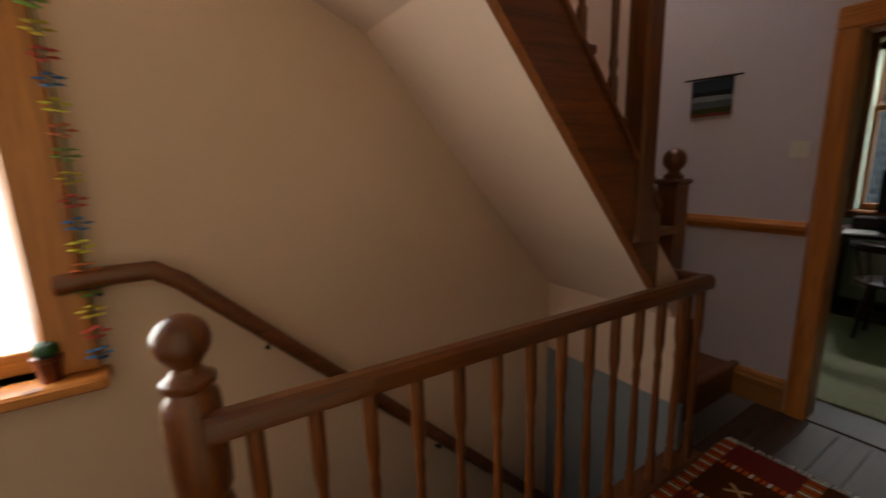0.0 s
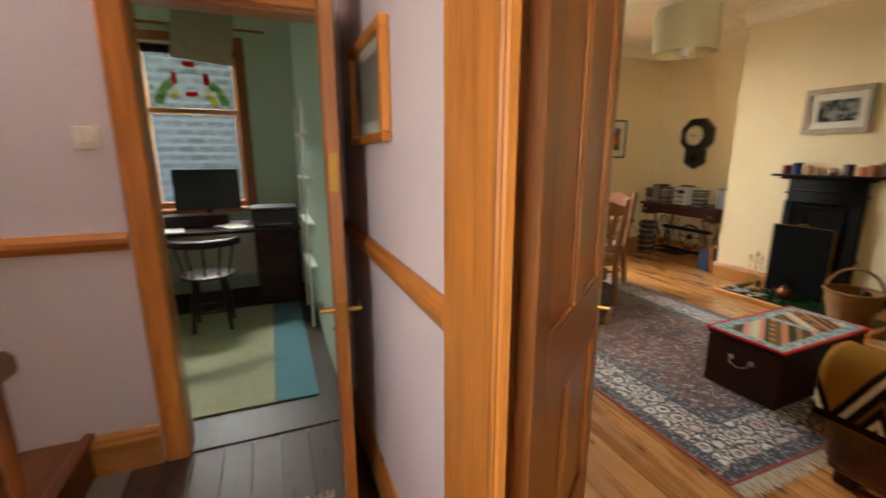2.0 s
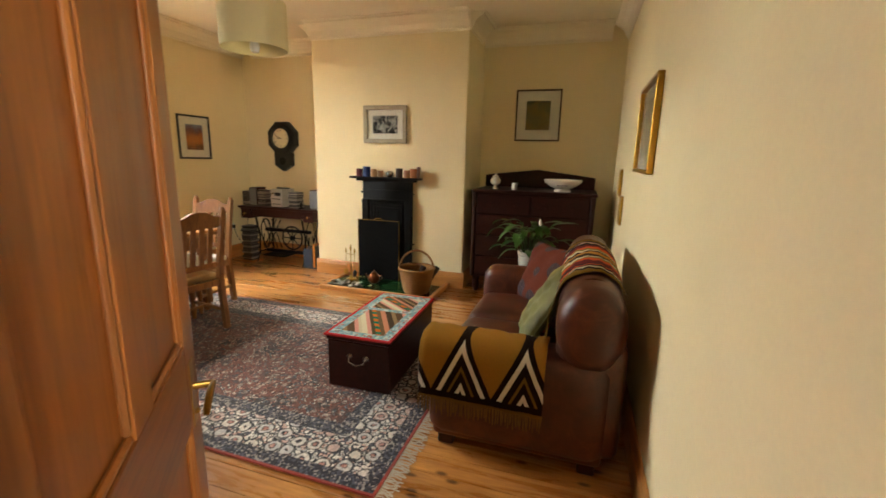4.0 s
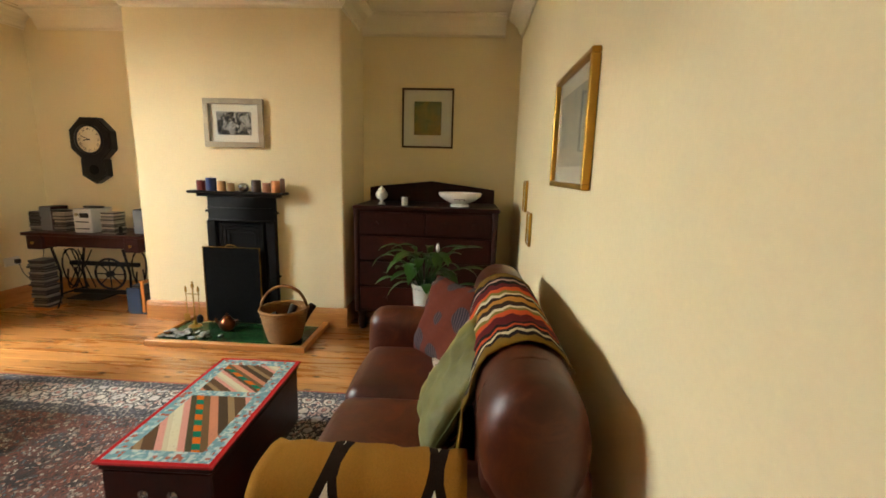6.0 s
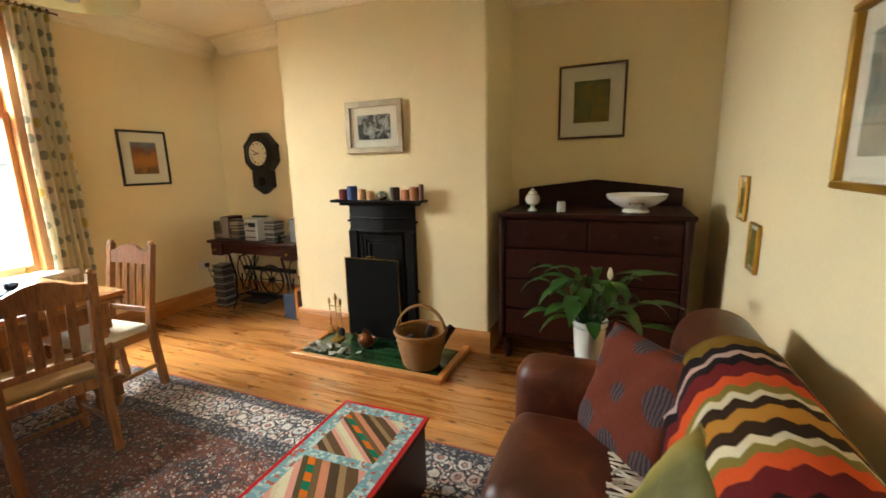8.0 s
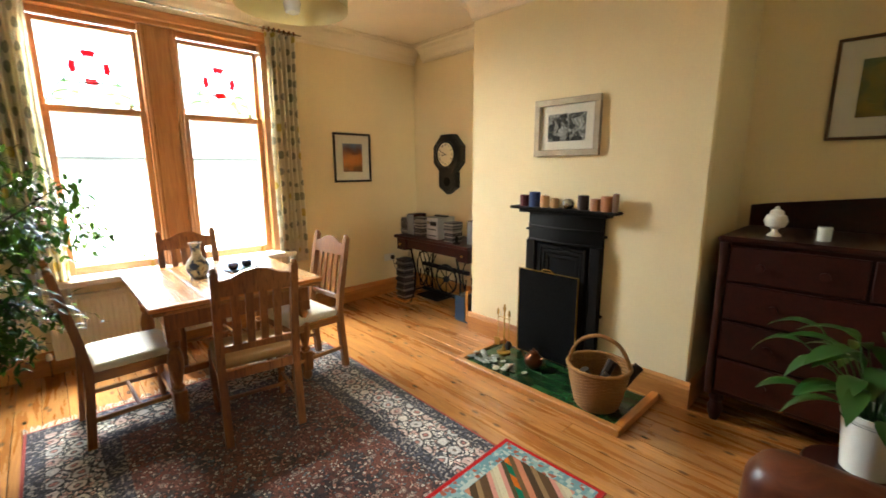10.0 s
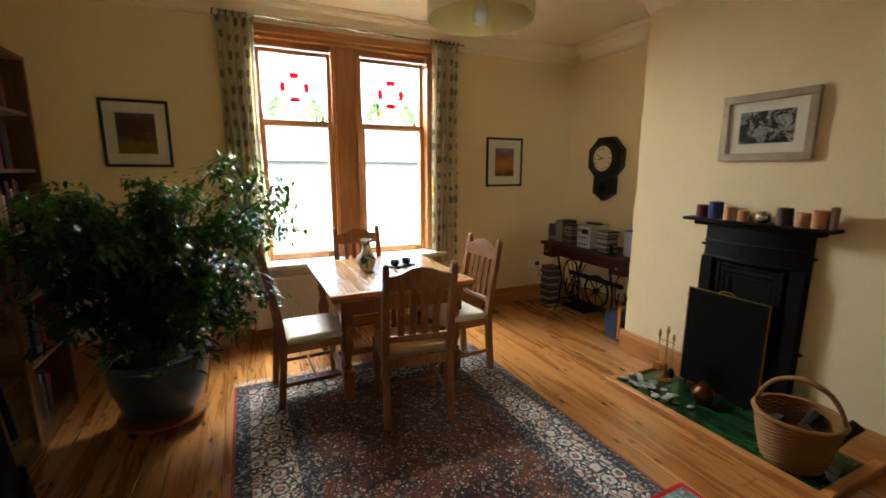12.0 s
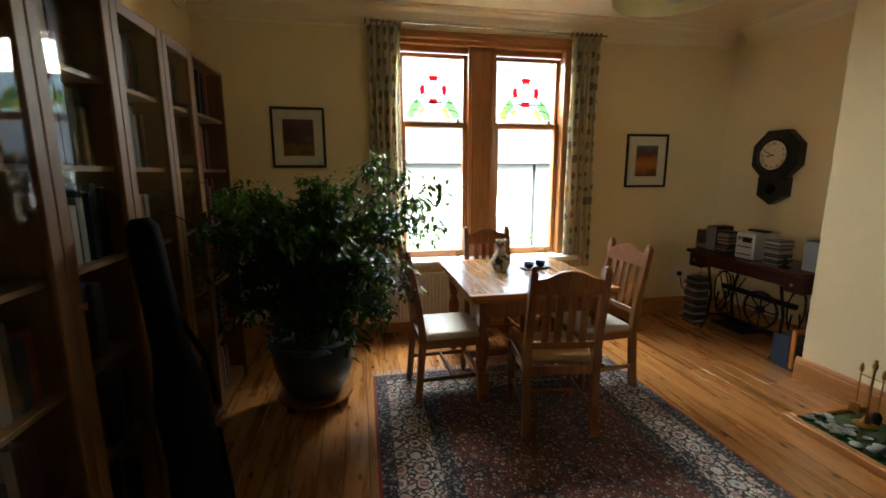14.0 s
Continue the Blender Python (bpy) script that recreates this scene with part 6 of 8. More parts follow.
for k in range(5):
    part("lattice", bm_tube([(7.70, 4.05 + 0.07 * k, 0.20), (7.70, 4.05 + 0.07 * ((k + 2) % 5), 0.58)], 0.006, 5), M["iron"], sew)
wheel = part("wheel", bm_tube([(7.64, 3.83 + 0.15 * math.cos(2 * math.pi * k / 28), 0.36 + 0.15 * math.sin(2 * math.pi * k / 28)) for k in range(28)], 0.011, 6, closed=True), M["iron"], sew, "spoked iron drive wheel", True)
for k in range(8):
    a = 2 * math.pi * k / 8
    part("spoke", bm_tube([(7.64, 3.83, 0.36), (7.64, 3.83 + 0.15 * math.cos(a), 0.36 + 0.15 * math.sin(a))], 0.006, 5), M["iron"], wheel)
part("hub", bm_lathe([(0.03, -0.02), (0.03, 0.02), (0, 0.025)], 12), M["iron"], wheel).matrix_local = pose(7.64, 3.83, 0.36, 0, 90, 0)
part("treadle", bm_box(7.62, 7.92, 3.95, 4.30, 0.09, 0.105, 0.004), M["iron"], sew)

M["silverplastic"] = plain_mat("silver_plastic", "B9B9B6", 0.4, 0.2)
M["greyplastic"] = plain_mat("grey_plastic", "77797C", 0.5)
M["cd"] = plain_mat("cd_case_spines", "34302E", 0.3, 0, 0.2, 20, 0, 0.5, 0.75)
M["cd2"] = plain_mat("pale_case_spines", "8E8880", 0.3, 0, 0.2, 20, 0, 0.5, 0.4)
st = thing("stereo", "silver micro hi-fi standing on the sewing table", "stereo")
part("body", bm_box(7.64, 7.90, 3.96, 4.14, 0.756, 0.985, 0.008), M["silverplastic"], st)
for z0, z1 in ((0.79, 0.80), (0.855, 0.866)):
    part("slot", bm_box(7.636, 7.641, 3.985, 4.115, z0, z1), M["black"], st)
part("display", bm_box(7.636, 7.641, 3.98, 4.07, 0.90, 0.945), M["iron"], st)
part("dial_knob", bm_lathe([(0.017, 0), (0.017, 0.012), (0, 0.014)], 14), M["chrome"], st).matrix_local = pose(7.64, 4.095, 0.93, 0, -90, 0)
for y in (3.51, 4.45):
    sp_ = thing("loudspeaker", "grey cloth-fronted hi-fi loudspeaker on the sewing table", "loudspeaker", pose(7.76, y, 0.756))
    part("cabinet", bm_box(-0.08, 0.10, -0.062, 0.062, 0, 0.235, 0.005), M["mahogany_z"], sp_)
    part("grille", bm_box(-0.092, -0.081, -0.058, 0.058, 0.006, 0.229, 0.004), M["greyplastic"], sp_, "grey cloth grille")


def cd_stack(x, y, z, count, seed, leaning=False):
    r = random.Random(seed)
    s = thing("cd_stack", "stack of compact disc cases", "cd stack", pose(x, y, z), "stacked cds")
    for i in range(count):
        part("case", bm_box(-0.07, 0.07, -0.062, 0.062, i * 0.0155, i * 0.0155 + 0.0145), M["cd2"] if r.random() < 0.35 else M["cd"], s).location = (r.uniform(-0.006, 0.006), r.uniform(-0.005, 0.005), 0)
    return s


cd_stack(7.72, 4.29, 0.756, 12, 1)
cd_stack(7.70, 3.79, 0.756, 13, 2)
cd_stack(7.74, 4.555, 0.756, 12, 3)
lid = thing("headphones_case", "flat black case lying on the cd stack", "case", pose(7.72, 4.30, 0.945))
part("shell", bm_box(-0.06, 0.06, -0.09, 0.09, 0, 0.02, 0.008), M["black"], lid)
lid2 = thing("remote_control", "black remote control lying on the stereo", "remote control", pose(7.77, 4.04, 0.986))
part("shell", bm_box(-0.03, 0.03, -0.09, 0.09, 0, 0.018, 0.007), M["black"], lid2)
cam_ = thing("ornament", "small dark metal ornament on the sewing table", "ornament", pose(7.62, 3.66, 0.756))
part("base", bm_lathe([(0.04, 0), (0.04, 0.012), (0.015, 0.02), (0.02, 0.05), (0.012, 0.075), (0, 0.08)], 14), M["iron"], cam_, "", True)
rack = thing("cd_rack", "pine floor rack filled with cds and cases beside the treadle", "rack", pose(7.62, 4.50, 0))
part("base_board", bm_box(-0.10, 0.09, -0.12, 0.12, 0, 0.022, 0.004), M["pine_y"], rack)
for i in range(24):
    part("case", bm_box(-0.075, 0.068, -0.085, 0.062, 0.023 + i * 0.0195, 0.023 + i * 0.0195 + 0.018), M["cd2"] if i % 4 == 1 else M["cd"], rack).location = (0.01 * math.sin(i * 2.1), 0.012 * math.sin(i * 1.3), 0)
M["blueplastic"] = glass_mat("blue_plastic", (0.35, 0.5, 0.75, 1), 0.2)
M["bluecrate"] = plain_mat("blue_plastic_edge", "2C4058", 0.4)
crate = thing("storage_box", "blue plastic cd box with an orange divider", "box", pose(7.62, 3.52, 0))
part("base", bm_box(-0.07, 0.07, -0.085, 0.085, 0, 0.02, 0.004), M["bluecrate"], crate)
for k in range(12):
    part("case", bm_box(-0.06, 0.06, -0.07, 0.04, 0.021 + k * 0.022, 0.021 + k * 0.022 + 0.018), M["cd"], crate)
part("divider", bm_box(-0.065, 0.065, 0.05 - 0.11, 0.062 - 0.11, 0.29, 0.32, 0.004), M["pine_y"], crate)
part("side_slat", bm_box(-0.075, -0.06, -0.085, -0.055, 0.02, 0.33, 0.004), M["pine"], crate, "orange pine slat")
part("front_panel", bm_box(-0.078, -0.072, -0.05, 0.085, 0.02, 0.26, 0.003), M["bluecrate"], crate)

sock = thing("wall_socket", "white double wall socket with a black plug", "socket", pose(7.66, 4.858, 0.44))
part("plate", bm_box(-0.073, 0.073, -0.010, 0, -0.043, 0.043, 0.003), M["ceramic"], sock)
part("plug", bm_box(0.01, 0.055, -0.045, -0.010, -0.025, 0.02, 0.006), M["black"], sock, "black plug")
part("cable", bm_tube([(0.03, -0.04, -0.02), (0.04, -0.06, -0.12), (0.10, -0.07, -0.22), (0.20, -0.06, -0.25), (0.28, -0.05, 0.05), (0.32, -0.06, 0.30)], 0.004, 6), M["black"], sock, "black cable", True)

# ---- mantel ornaments ----
def jar(name, label, cat, x, y, z, prof, mat, seg=18):
    t = thing(name, label, cat, pose(x, y, z))
    part("body", bm_lathe(prof, seg), mat, t, "", True)
    return t


def candle(y, r, h, hexa, label):
    key = "wax_" + hexa
    if key not in M:
        M[key] = plain_mat(key, hexa, 0.5, 0, 0.1, 20)
    c = thing("candle", label, "candle", pose(7.405, y - 0.065, 1.208), "candles on the mantelshelf")
    part("wax", bm_lathe([(r, 0), (r, h - 0.004), (r - 0.004, h), (0.006, h - 0.004), (0, h - 0.004)], 18), M[key], c, "", True)
    part("wick", bm_tube([(0, 0, h - 0.004), (0.002, 0, h + 0.008)], 0.0012, 4), M["black"], c)
    return c


candle(2.765, 0.036, 0.085, "6E1E22", "dark red pillar candle")
candle(2.675, 0.042, 0.11, "22386E", "deep blue pillar candle on the shelf")
candle(2.585, 0.034, 0.085, "C49A6A", "honey coloured pillar candle")
candle(2.50, 0.030, 0.07, "B98F62", "short beeswax candle on the shelf")
candle(2.275, 0.038, 0.10, "3A2420", "dark brown pillar candle")
candle(2.185, 0.034, 0.08, "C08A6A", "dusty pink pillar candle on the shelf")
candle(2.105, 0.038, 0.10, "B87A52", "terracotta pillar candle on the shelf")
candle(2.045, 0.020, 0.12, "7A5A4A", "tall thin brown candle on the shelf")
jar("tealight_ball", "polished steel ball tealight holder", "candle holder", 7.40, 2.32, 1.208, [(0.02, 0), (0.038, 0.015), (0.046, 0.035), (0.04, 0.058), (0.024, 0.07), (0.02, 0.062)], M["chrome"])

# ---- hearth things ----
tools = thing("fire_tools", "brass fire irons hanging on a small stand", "fire tools", pose(7.24, 2.74, 0.03) @ Matrix.Diagonal((1.0, 1.0, 0.82, 1.0)))
part("base", bm_lathe([(0.055, 0), (0.055, 0.012), (0.025, 0.025), (0.012, 0.06), (0.008, 0.07)], 18), M["brass"], tools, "", True)
part("stem", bm_tube([(0, 0, 0.06), (0, 0, 0.42)], 0.006, 8), M["brass"], tools)
part("finial", bm_lathe([(0.006, 0.42), (0.013, 0.44), (0.013, 0.46), (0.006, 0.475), (0.009, 0.49), (0, 0.5)], 12), M["brass"], tools, "", True)
part("cross_arm", bm_tube([(0, -0.06, 0.36), (0, 0.06, 0.36)], 0.005, 6), M["brass"], tools)
for y in (-0.055, 0.055):
    tl = part("tool", bm_tube([(-0.01, y, 0.10), (-0.01, y, 0.39)], 0.004, 6), M["brass"], tools)
    part("grip", bm_lathe([(0.005, 0.38), (0.012, 0.40), (0.009, 0.43), (0.004, 0.45), (0, 0.455)], 10, centre=(-0.01, y, 0)), M["brass"], tl, "", True)
part("shovel", bm_box(-0.02, -0.012, 0.025, 0.085, 0.07, 0.15, 0.004), M["brass"], tools)
part("brush", bm_lathe([(0.022, 0.06), (0.026, 0.11), (0.012, 0.14)], 12, centre=(-0.01, -0.055, 0)), M["black"], tools, "dark bristle brush", True)
kettle = thing("kettle", "small tarnished copper kettle on the hearth", "kettle", pose(7.19, 2.42, 0.031))
M["copper"] = plain_mat("tarnished_copper", "7A4A30", 0.3, 0.9, 0.35, 20)
part("body", bm_lathe([(0.03, 0), (0.05, 0.012), (0.068, 0.05), (0.062, 0.085), (0.035, 0.11), (0.03, 0.115)], 20), M["copper"], kettle, "", True)
part("lid", bm_lathe([(0.034, 0.115), (0.03, 0.128), (0.008, 0.135), (0.011, 0.15), (0, 0.156)], 16), M["copper"], kettle, "", True)
part("spout", bm_tube([(0, 0.055, 0.05), (0, 0.09, 0.075), (0, 0.105, 0.105)], [0.015, 0.01, 0.007], 8), M["copper"], kettle, "", True)
part("loop_handle", bm_tube([(0, -0.06, 0.09), (0, -0.095, 0.10), (0, -0.10, 0.06), (0, -0.068, 0.04)], 0.005, 6), M["copper"], kettle, "", True)
M["pebble"] = plain_mat("beach_pebble", "9A9890", 0.5, 0, 0.25, 30, 0.1, 0.5, 0.5)
peb = to_mesh("pebble", bm_lathe([(0, -0.5), (0.42, -0.42), (0.82, -0.18), (1.0, 0.05), (0.8, 0.32), (0.4, 0.48), (0, 0.52)], 10), M["pebble"], 180)
r2 = random.Random(5)
for i in range(46):
    o = tagged(new("pebble", peb), "smooth grey beach pebble on the hearth", "pebble", "hearth pebbles")
    s = r2.uniform(0.014, 0.034)
    lay = 0 if i < 32 else 1
    o.matrix_basis = pose(r2.uniform(6.97, 7.13) - 0.01 * lay, r2.uniform(2.40, 2.88) if i % 3 else r2.uniform(2.6, 2.86), 0.031 + s * 0.32 + lay * 0.018, r2.uniform(-15, 15), r2.uniform(-15, 15), r2.uniform(0, 360)) @ Matrix.Diagonal((s, s * r2.uniform(0.65, 1), s * 0.62, 1))

M["wicker"] = plain_mat("wicker", "9C7040", 0.7, 0, 0.3, 60, 0.3, 0.3)
bask = thing("log_basket", "round wicker basket with a hoop handle holding logs", "basket", pose(7.07, 1.86, 0.031, 0, 0, 15))
bm = bmesh.new()
for j in range(24):
    z = 0.008 + j * 0.0105
    rad = 0.125 + 0.055 * (j / 23) ** 0.8
    bm_tube([((rad + 0.004 * math.cos(math.pi * (k + j))) * math.cos(2 * math.pi * k / 32), (rad + 0.004 * math.cos(math.pi * (k + j))) * math.sin(2 * math.pi * k / 32), z) for k in range(32)], 0.0062, 5, bm, True)
part("weave", bm, M["wicker"], bask, "woven wicker side", 60)
part("bottom", bm_lathe([(0.0, 0.0), (0.125, 0.0), (0.125, 0.012), (0, 0.012)], 24), M["wicker"], bask)
part("rim", bm_tube([(0.185 * math.cos(2 * math.pi * k / 32), 0.185 * math.sin(2 * math.pi * k / 32), 0.262 + 0.003 * (k % 2)) for k in range(32)], 0.013, 7, closed=True), M["wicker"], bask, "", True)
for off in (-0.008, 0.008):
    part("hoop", bm_tube([(off + 0.004 * math.sin(9 * a), 0.18 * math.cos(a), 0.24 + 0.21 * math.sin(a)) for a in [math.pi * k / 18 for k in range(19)]], 0.010, 7), M["wicker"], bask, "twisted cane handle", True)
M["bark"] = plain_mat("dark_bark", "33261D", 0.9, 0, 0.4, 30, 0.6)
for k, (x, y, a, b, L) in enumerate(((0.02, 0.03, 20, 30, 0.26), (-0.04, -0.03, -25, 10, 0.24), (0.04, -0.07, 35, -30, 0.28), (-0.02, 0.08, -10, -40, 0.22))):
    lg = thing("log", "rough dark split log in the basket", "log", bask.matrix_basis @ pose(x, y, 0.03, a, b, 40 * k), "basket logs")
    part("bark", bm_lathe([(0.0, 0), (0.03, 0.0), (0.034, L * 0.3), (0.029, L * 0.7), (0.032, L), (0, L)], 9), M["bark"], lg, "", 30)

# ---- on the sideboard ----
t = thing("oil_lamp_jar", "white ceramic lidded urn on the sideboard", "urn", pose(7.62, 1.17, 1.115))
part("body", bm_lathe([(0.03, 0), (0.036, 0.008), (0.016, 0.03), (0.016, 0.045), (0.045, 0.06), (0.056, 0.09), (0.045, 0.12), (0.03, 0.128)], 22), M["ceramic"], t, "", True)
part("lid", bm_lathe([(0.034, 0.128), (0.03, 0.145), (0.012, 0.155), (0.012, 0.165), (0, 0.172)], 18), M["ceramic"], t, "", True)
t = thing("candle_glass", "white candle in a small clear glass", "candle", pose(7.60, 0.96, 1.115))
part("wax", bm_lathe([(0.03, 0.004), (0.03, 0.075), (0, 0.072)], 18), M["ceramic"], t, "", True)
g = part("glass", bm_lathe([(0.034, 0), (0.036, 0.085), (0.034, 0.085), (0.032, 0.003), (0, 0.003)], 20), M["glass"], t, "", True)
g.visible_shadow = False
t = thing("bowl", "wide white china bowl with a footed base and flower sprig", "bowl", pose(7.66, 0.47, 1.115))
part("body", bm_lathe([(0.085, 0), (0.085, 0.018), (0.07, 0.03), (0.13, 0.055), (0.185, 0.095), (0.195, 0.125), (0.188, 0.125), (0.175, 0.098), (0.12, 0.06), (0, 0.045)], 32), M["ceramic"], t, "", True)
M["sprig"] = plain_mat("painted_sprig", "6A4A5A", 0.4)
for k in range(5):
    part("sprig", bm_lathe([(0.008, 0), (0.006, 0.003), (0, 0.004)], 8), M["sprig"], t, "painted flower sprig").matrix_local = pose(-0.158, 0.02 * (k - 2), 0.072 + 0.008 * (k % 2), 0, -48, 0)

# ---- on the table ----
n = Nodes("painted_porcelain", 0.18)
v = n.coords()
fl = n.noise(v, 14, 4, 0.6, 0.5)
n.colour(n.ramp(fl, [(0.44, rgb("3A4A6A")), (0.5, rgb("B8B8A8")), (0.6, rgb("D8D4C2")), (0.68, rgb("7A5A3A"))]))
M["porcelain"] = n.mat
vase = thing("vase", "painted porcelain bottle vase on the table", "vase", pose(5.41, 4.0, 0.76))
part("body", bm_lathe([(0.045, 0), (0.05, 0.006), (0.072, 0.05), (0.076, 0.08), (0.06, 0.115), (0.034, 0.145), (0.028, 0.19), (0.034, 0.225), (0.046, 0.24), (0.04, 0.24), (0.026, 0.2), (0, 0.15)], 28), M["porcelain"], vase, "", True)
tray = thing("tray", "small dark tray with cups on the table", "tray", pose(5.70, 4.02, 0.76, 0, 0, 20))
part("plate", bm_box(-0.11, 0.11, -0.06, 0.06, 0, 0.012, 0.005), M["black"], tray)
M["bluecup"] = plain_mat("dark_blue_glaze", "1C2438", 0.25)
for x in (-0.06, 0.05):
    jar("cup", "small dark blue cup on the tray", "cup", 5.70 + x, 4.02 + x * 0.35, 0.772, [(0.022, 0), (0.034, 0.01), (0.04, 0.04), (0.037, 0.04), (0.03, 0.012), (0, 0.01)], M["bluecup"])

# ---- bookcases ----
M["bookglass"] = M["glass"]
BX0, BX1, BH = 3.125, 3.50, 2.15


def bookcase(y0, y1, glazed, label, seed):
    b = thing("bookcase", label, "bookcase", None, "row of bookcases")
    fx = BX1 - (0.022 if glazed else 0)
    for a in (y0, y1 - 0.02):
        part("side", bm_box(BX0, fx, a + 0.0005, a + 0.0195, 0, BH, 0.002), M["shelfpine"], b)
    part("back", bm_box(BX0, BX0 + 0.006, y0 + 0.02, y1 - 0.02, 0.05, BH - 0.02), M["shelfpine"], b)
    part("top", bm_box(BX0, fx, y0 + 0.02, y1 - 0.02, BH - 0.022, BH, 0.002), M["shelfpine_y"], b)
    part("plinth", bm_box(BX0, fx - 0.02, y0 + 0.02, y1 - 0.02, 0, 0.07), M["shelfpine_y"], b)
    shelves = [0.07, 0.44, 0.80, 1.16, 1.50, 1.82]
    for z in shelves:
        part("shelf", bm_box(BX0 + 0.006, fx - 0.02, y0 + 0.02, y1 - 0.02, z, z + 0.02, 0.002), M["shelfpine_y"], b)
    r = random.Random(seed)
    cols = [bpy.data.materials[k] for k in BOOKS]
    for z in shelves:
        y = y0 + 0.03
        lim = y1 - 0.05 - (r.uniform(0, 0.1) if glazed else 0.12)
        while y < lim:
            w, h, dp = r.uniform(0.022, 0.052), r.uniform(0.20, 0.29), r.uniform(0.14, 0.21)
            if y + w > y1 - 0.03:
                break
            bk = thing("book", "upright bound book on the shelf", "book", pose(fx - 0.05 - dp - r.uniform(0, 0.03), y, z + 0.02), "books")
            part("cover", bm_box(0, dp, 0, w - 0.001, 0, h, 0.002), r.choice(cols), bk)
            y += w
    if glazed:
        half = (y1 - y0)
        d = part("glazed_door", bm_box(BX1 - 0.02, BX1, y0 + 0.002, y0 + 0.052, 0.02, BH - 0.004, 0.003), M["shelfpine"], b)
        part("stile", bm_box(BX1 - 0.02, BX1, y1 - 0.052, y1 - 0.002, 0.02, BH - 0.004, 0.003), M["shelfpine"], d)
        part("rail", bm_box(BX1 - 0.02, BX1, y0 + 0.052, y1 - 0.052, 0.02, 0.08, 0.003), M["shelfpine_y"], d)
        part("rail", bm_box(BX1 - 0.02, BX1, y0 + 0.052, y1 - 0.052, BH - 0.054, BH - 0.004, 0.003), M["shelfpine_y"], d)
        g = part("pane", bm_box(BX1 - 0.012, BX1 - 0.008, y0 + 0.05, y1 - 0.05, 0.08, BH - 0.054), M["bookglass"], d)
        g.visible_shadow = False
        part("knob", bm_lathe([(0.006, 0), (0.006, 0.012), (0.013, 0.02), (0, 0.026)], 12), M["oak"], d, "", True).matrix_local = pose(BX1, y0 + 0.027, 1.08, 0, 90, 0)
    return b


BOOKS = []
for i, hx in enumerate(("1E2836", "3E1E1A", "6A6458", "1E2A22", "948A76", "4A3C28", "161618", "7A2E22", "2E3A4A", "1A1A20")):
    m_ = plain_mat("book_cloth", hx, 0.6, 0, 0.15, 20, 0, 0.4, 0.2)
    BOOKS.append(m_.name)
for i, (a, b_) in enumerate(((2.01, 2.43), (2.43, 2.87), (2.87, 3.30))):
    bookcase(a, b_, True, "birch bookcase with a tall glazed door, full of books", 20 + i)
bookcase(3.30, 3.66, True, "narrow birch bookcase with a glazed door", 31)
bookcase(3.66, 4.20, False, "open birch bookcase with a few books", 32)

# instrument bag
bag = thing("guitar_bag", "black padded guitar bag leaning against the bookcase", "bag", pose(3.72, 2.70, 0.0, 0, -5, 20))
bm = bmesh.new()
rows = []
for z, w, d in ((0.0, 0.06, 0.05), (0.03, 0.18, 0.08), (0.14, 0.24, 0.10), (0.30, 0.235, 0.10), (0.42, 0.19, 0.09), (0.52, 0.19, 0.09), (0.64, 0.195, 0.09), (0.74, 0.14, 0.075), (0.84, 0.075, 0.06), (1.05, 0.065, 0.055), (1.14, 0.07, 0.055), (1.24, 0.075, 0.055), (1.31, 0.06, 0.05), (1.34, 0.03, 0.03)):
    rows.append([bm.verts.new((d * math.copysign(abs(math.cos(a)) ** 0.7, math.cos(a)), w * math.copysign(abs(math.sin(a)) ** 0.8, math.sin(a)), z)) for a in [2 * math.pi * k / 20 for k in range(20)]])
for a, b_ in zip(rows, rows[1:]):
    for k in range(20):
        bm.faces.new((a[k], a[(k + 1) % 20], b_[(k + 1) % 20], b_[k]))
bm.faces.new(rows[0][::-1])
bm.faces.new(rows[-1])
part("shell", bm, M["blackcloth"], bag, "", 180)
part("pocket", bm_box(0.075, 0.105, -0.12, 0.12, 0.08, 0.40, 0.02), M["blackcloth"], bag)
part("strap", bm_tube([(0.05, 0.0, 0.95), (0.11, 0.02, 0.75), (0.11, 0.03, 0.55)], 0.012, 6), M["blackcloth"], bag)

# ---- plants ----
def leaf_mat(name, lo, hi, rough):
    n = Nodes(name, rough, spec=0.5)
    geo = n.tree.nodes.new("ShaderNodeNewGeometry")
    n.colour(n.ramp(geo.outputs["Random Per Island"], [(0.0, rgb(lo)), (1.0, rgb(hi))]))
    tr_ = n.tree.nodes.new("ShaderNodeBsdfTranslucent")
    tr_.inputs[0].default_value = rgb("6E9A2E")
    m_ = n.node("ShaderNodeMixShader", Fac=0.15)
    n.link(n.bsdf.outputs[0], m_.inputs[1])
    n.link(tr_.outputs[0], m_.inputs[2])
    n.link(m_.outputs[0], n.tree.nodes["Material Output"].inputs[0])
    return n.mat


M["ficusleaf"] = leaf_mat("ficus_leaf", "12260F", "345C22", 0.2)
M["lilyleaf"] = leaf_mat("lily_leaf", "1A3D1C", "3A6A2E", 0.3)
M["soil"] = plain_mat("potting_soil", "2A1E16", 0.95, 0, 0.4, 60, 0.8)
M["potplastic"] = plain_mat("dark_slate_plastic", "3C4C56", 0.35, 0, 0.2)


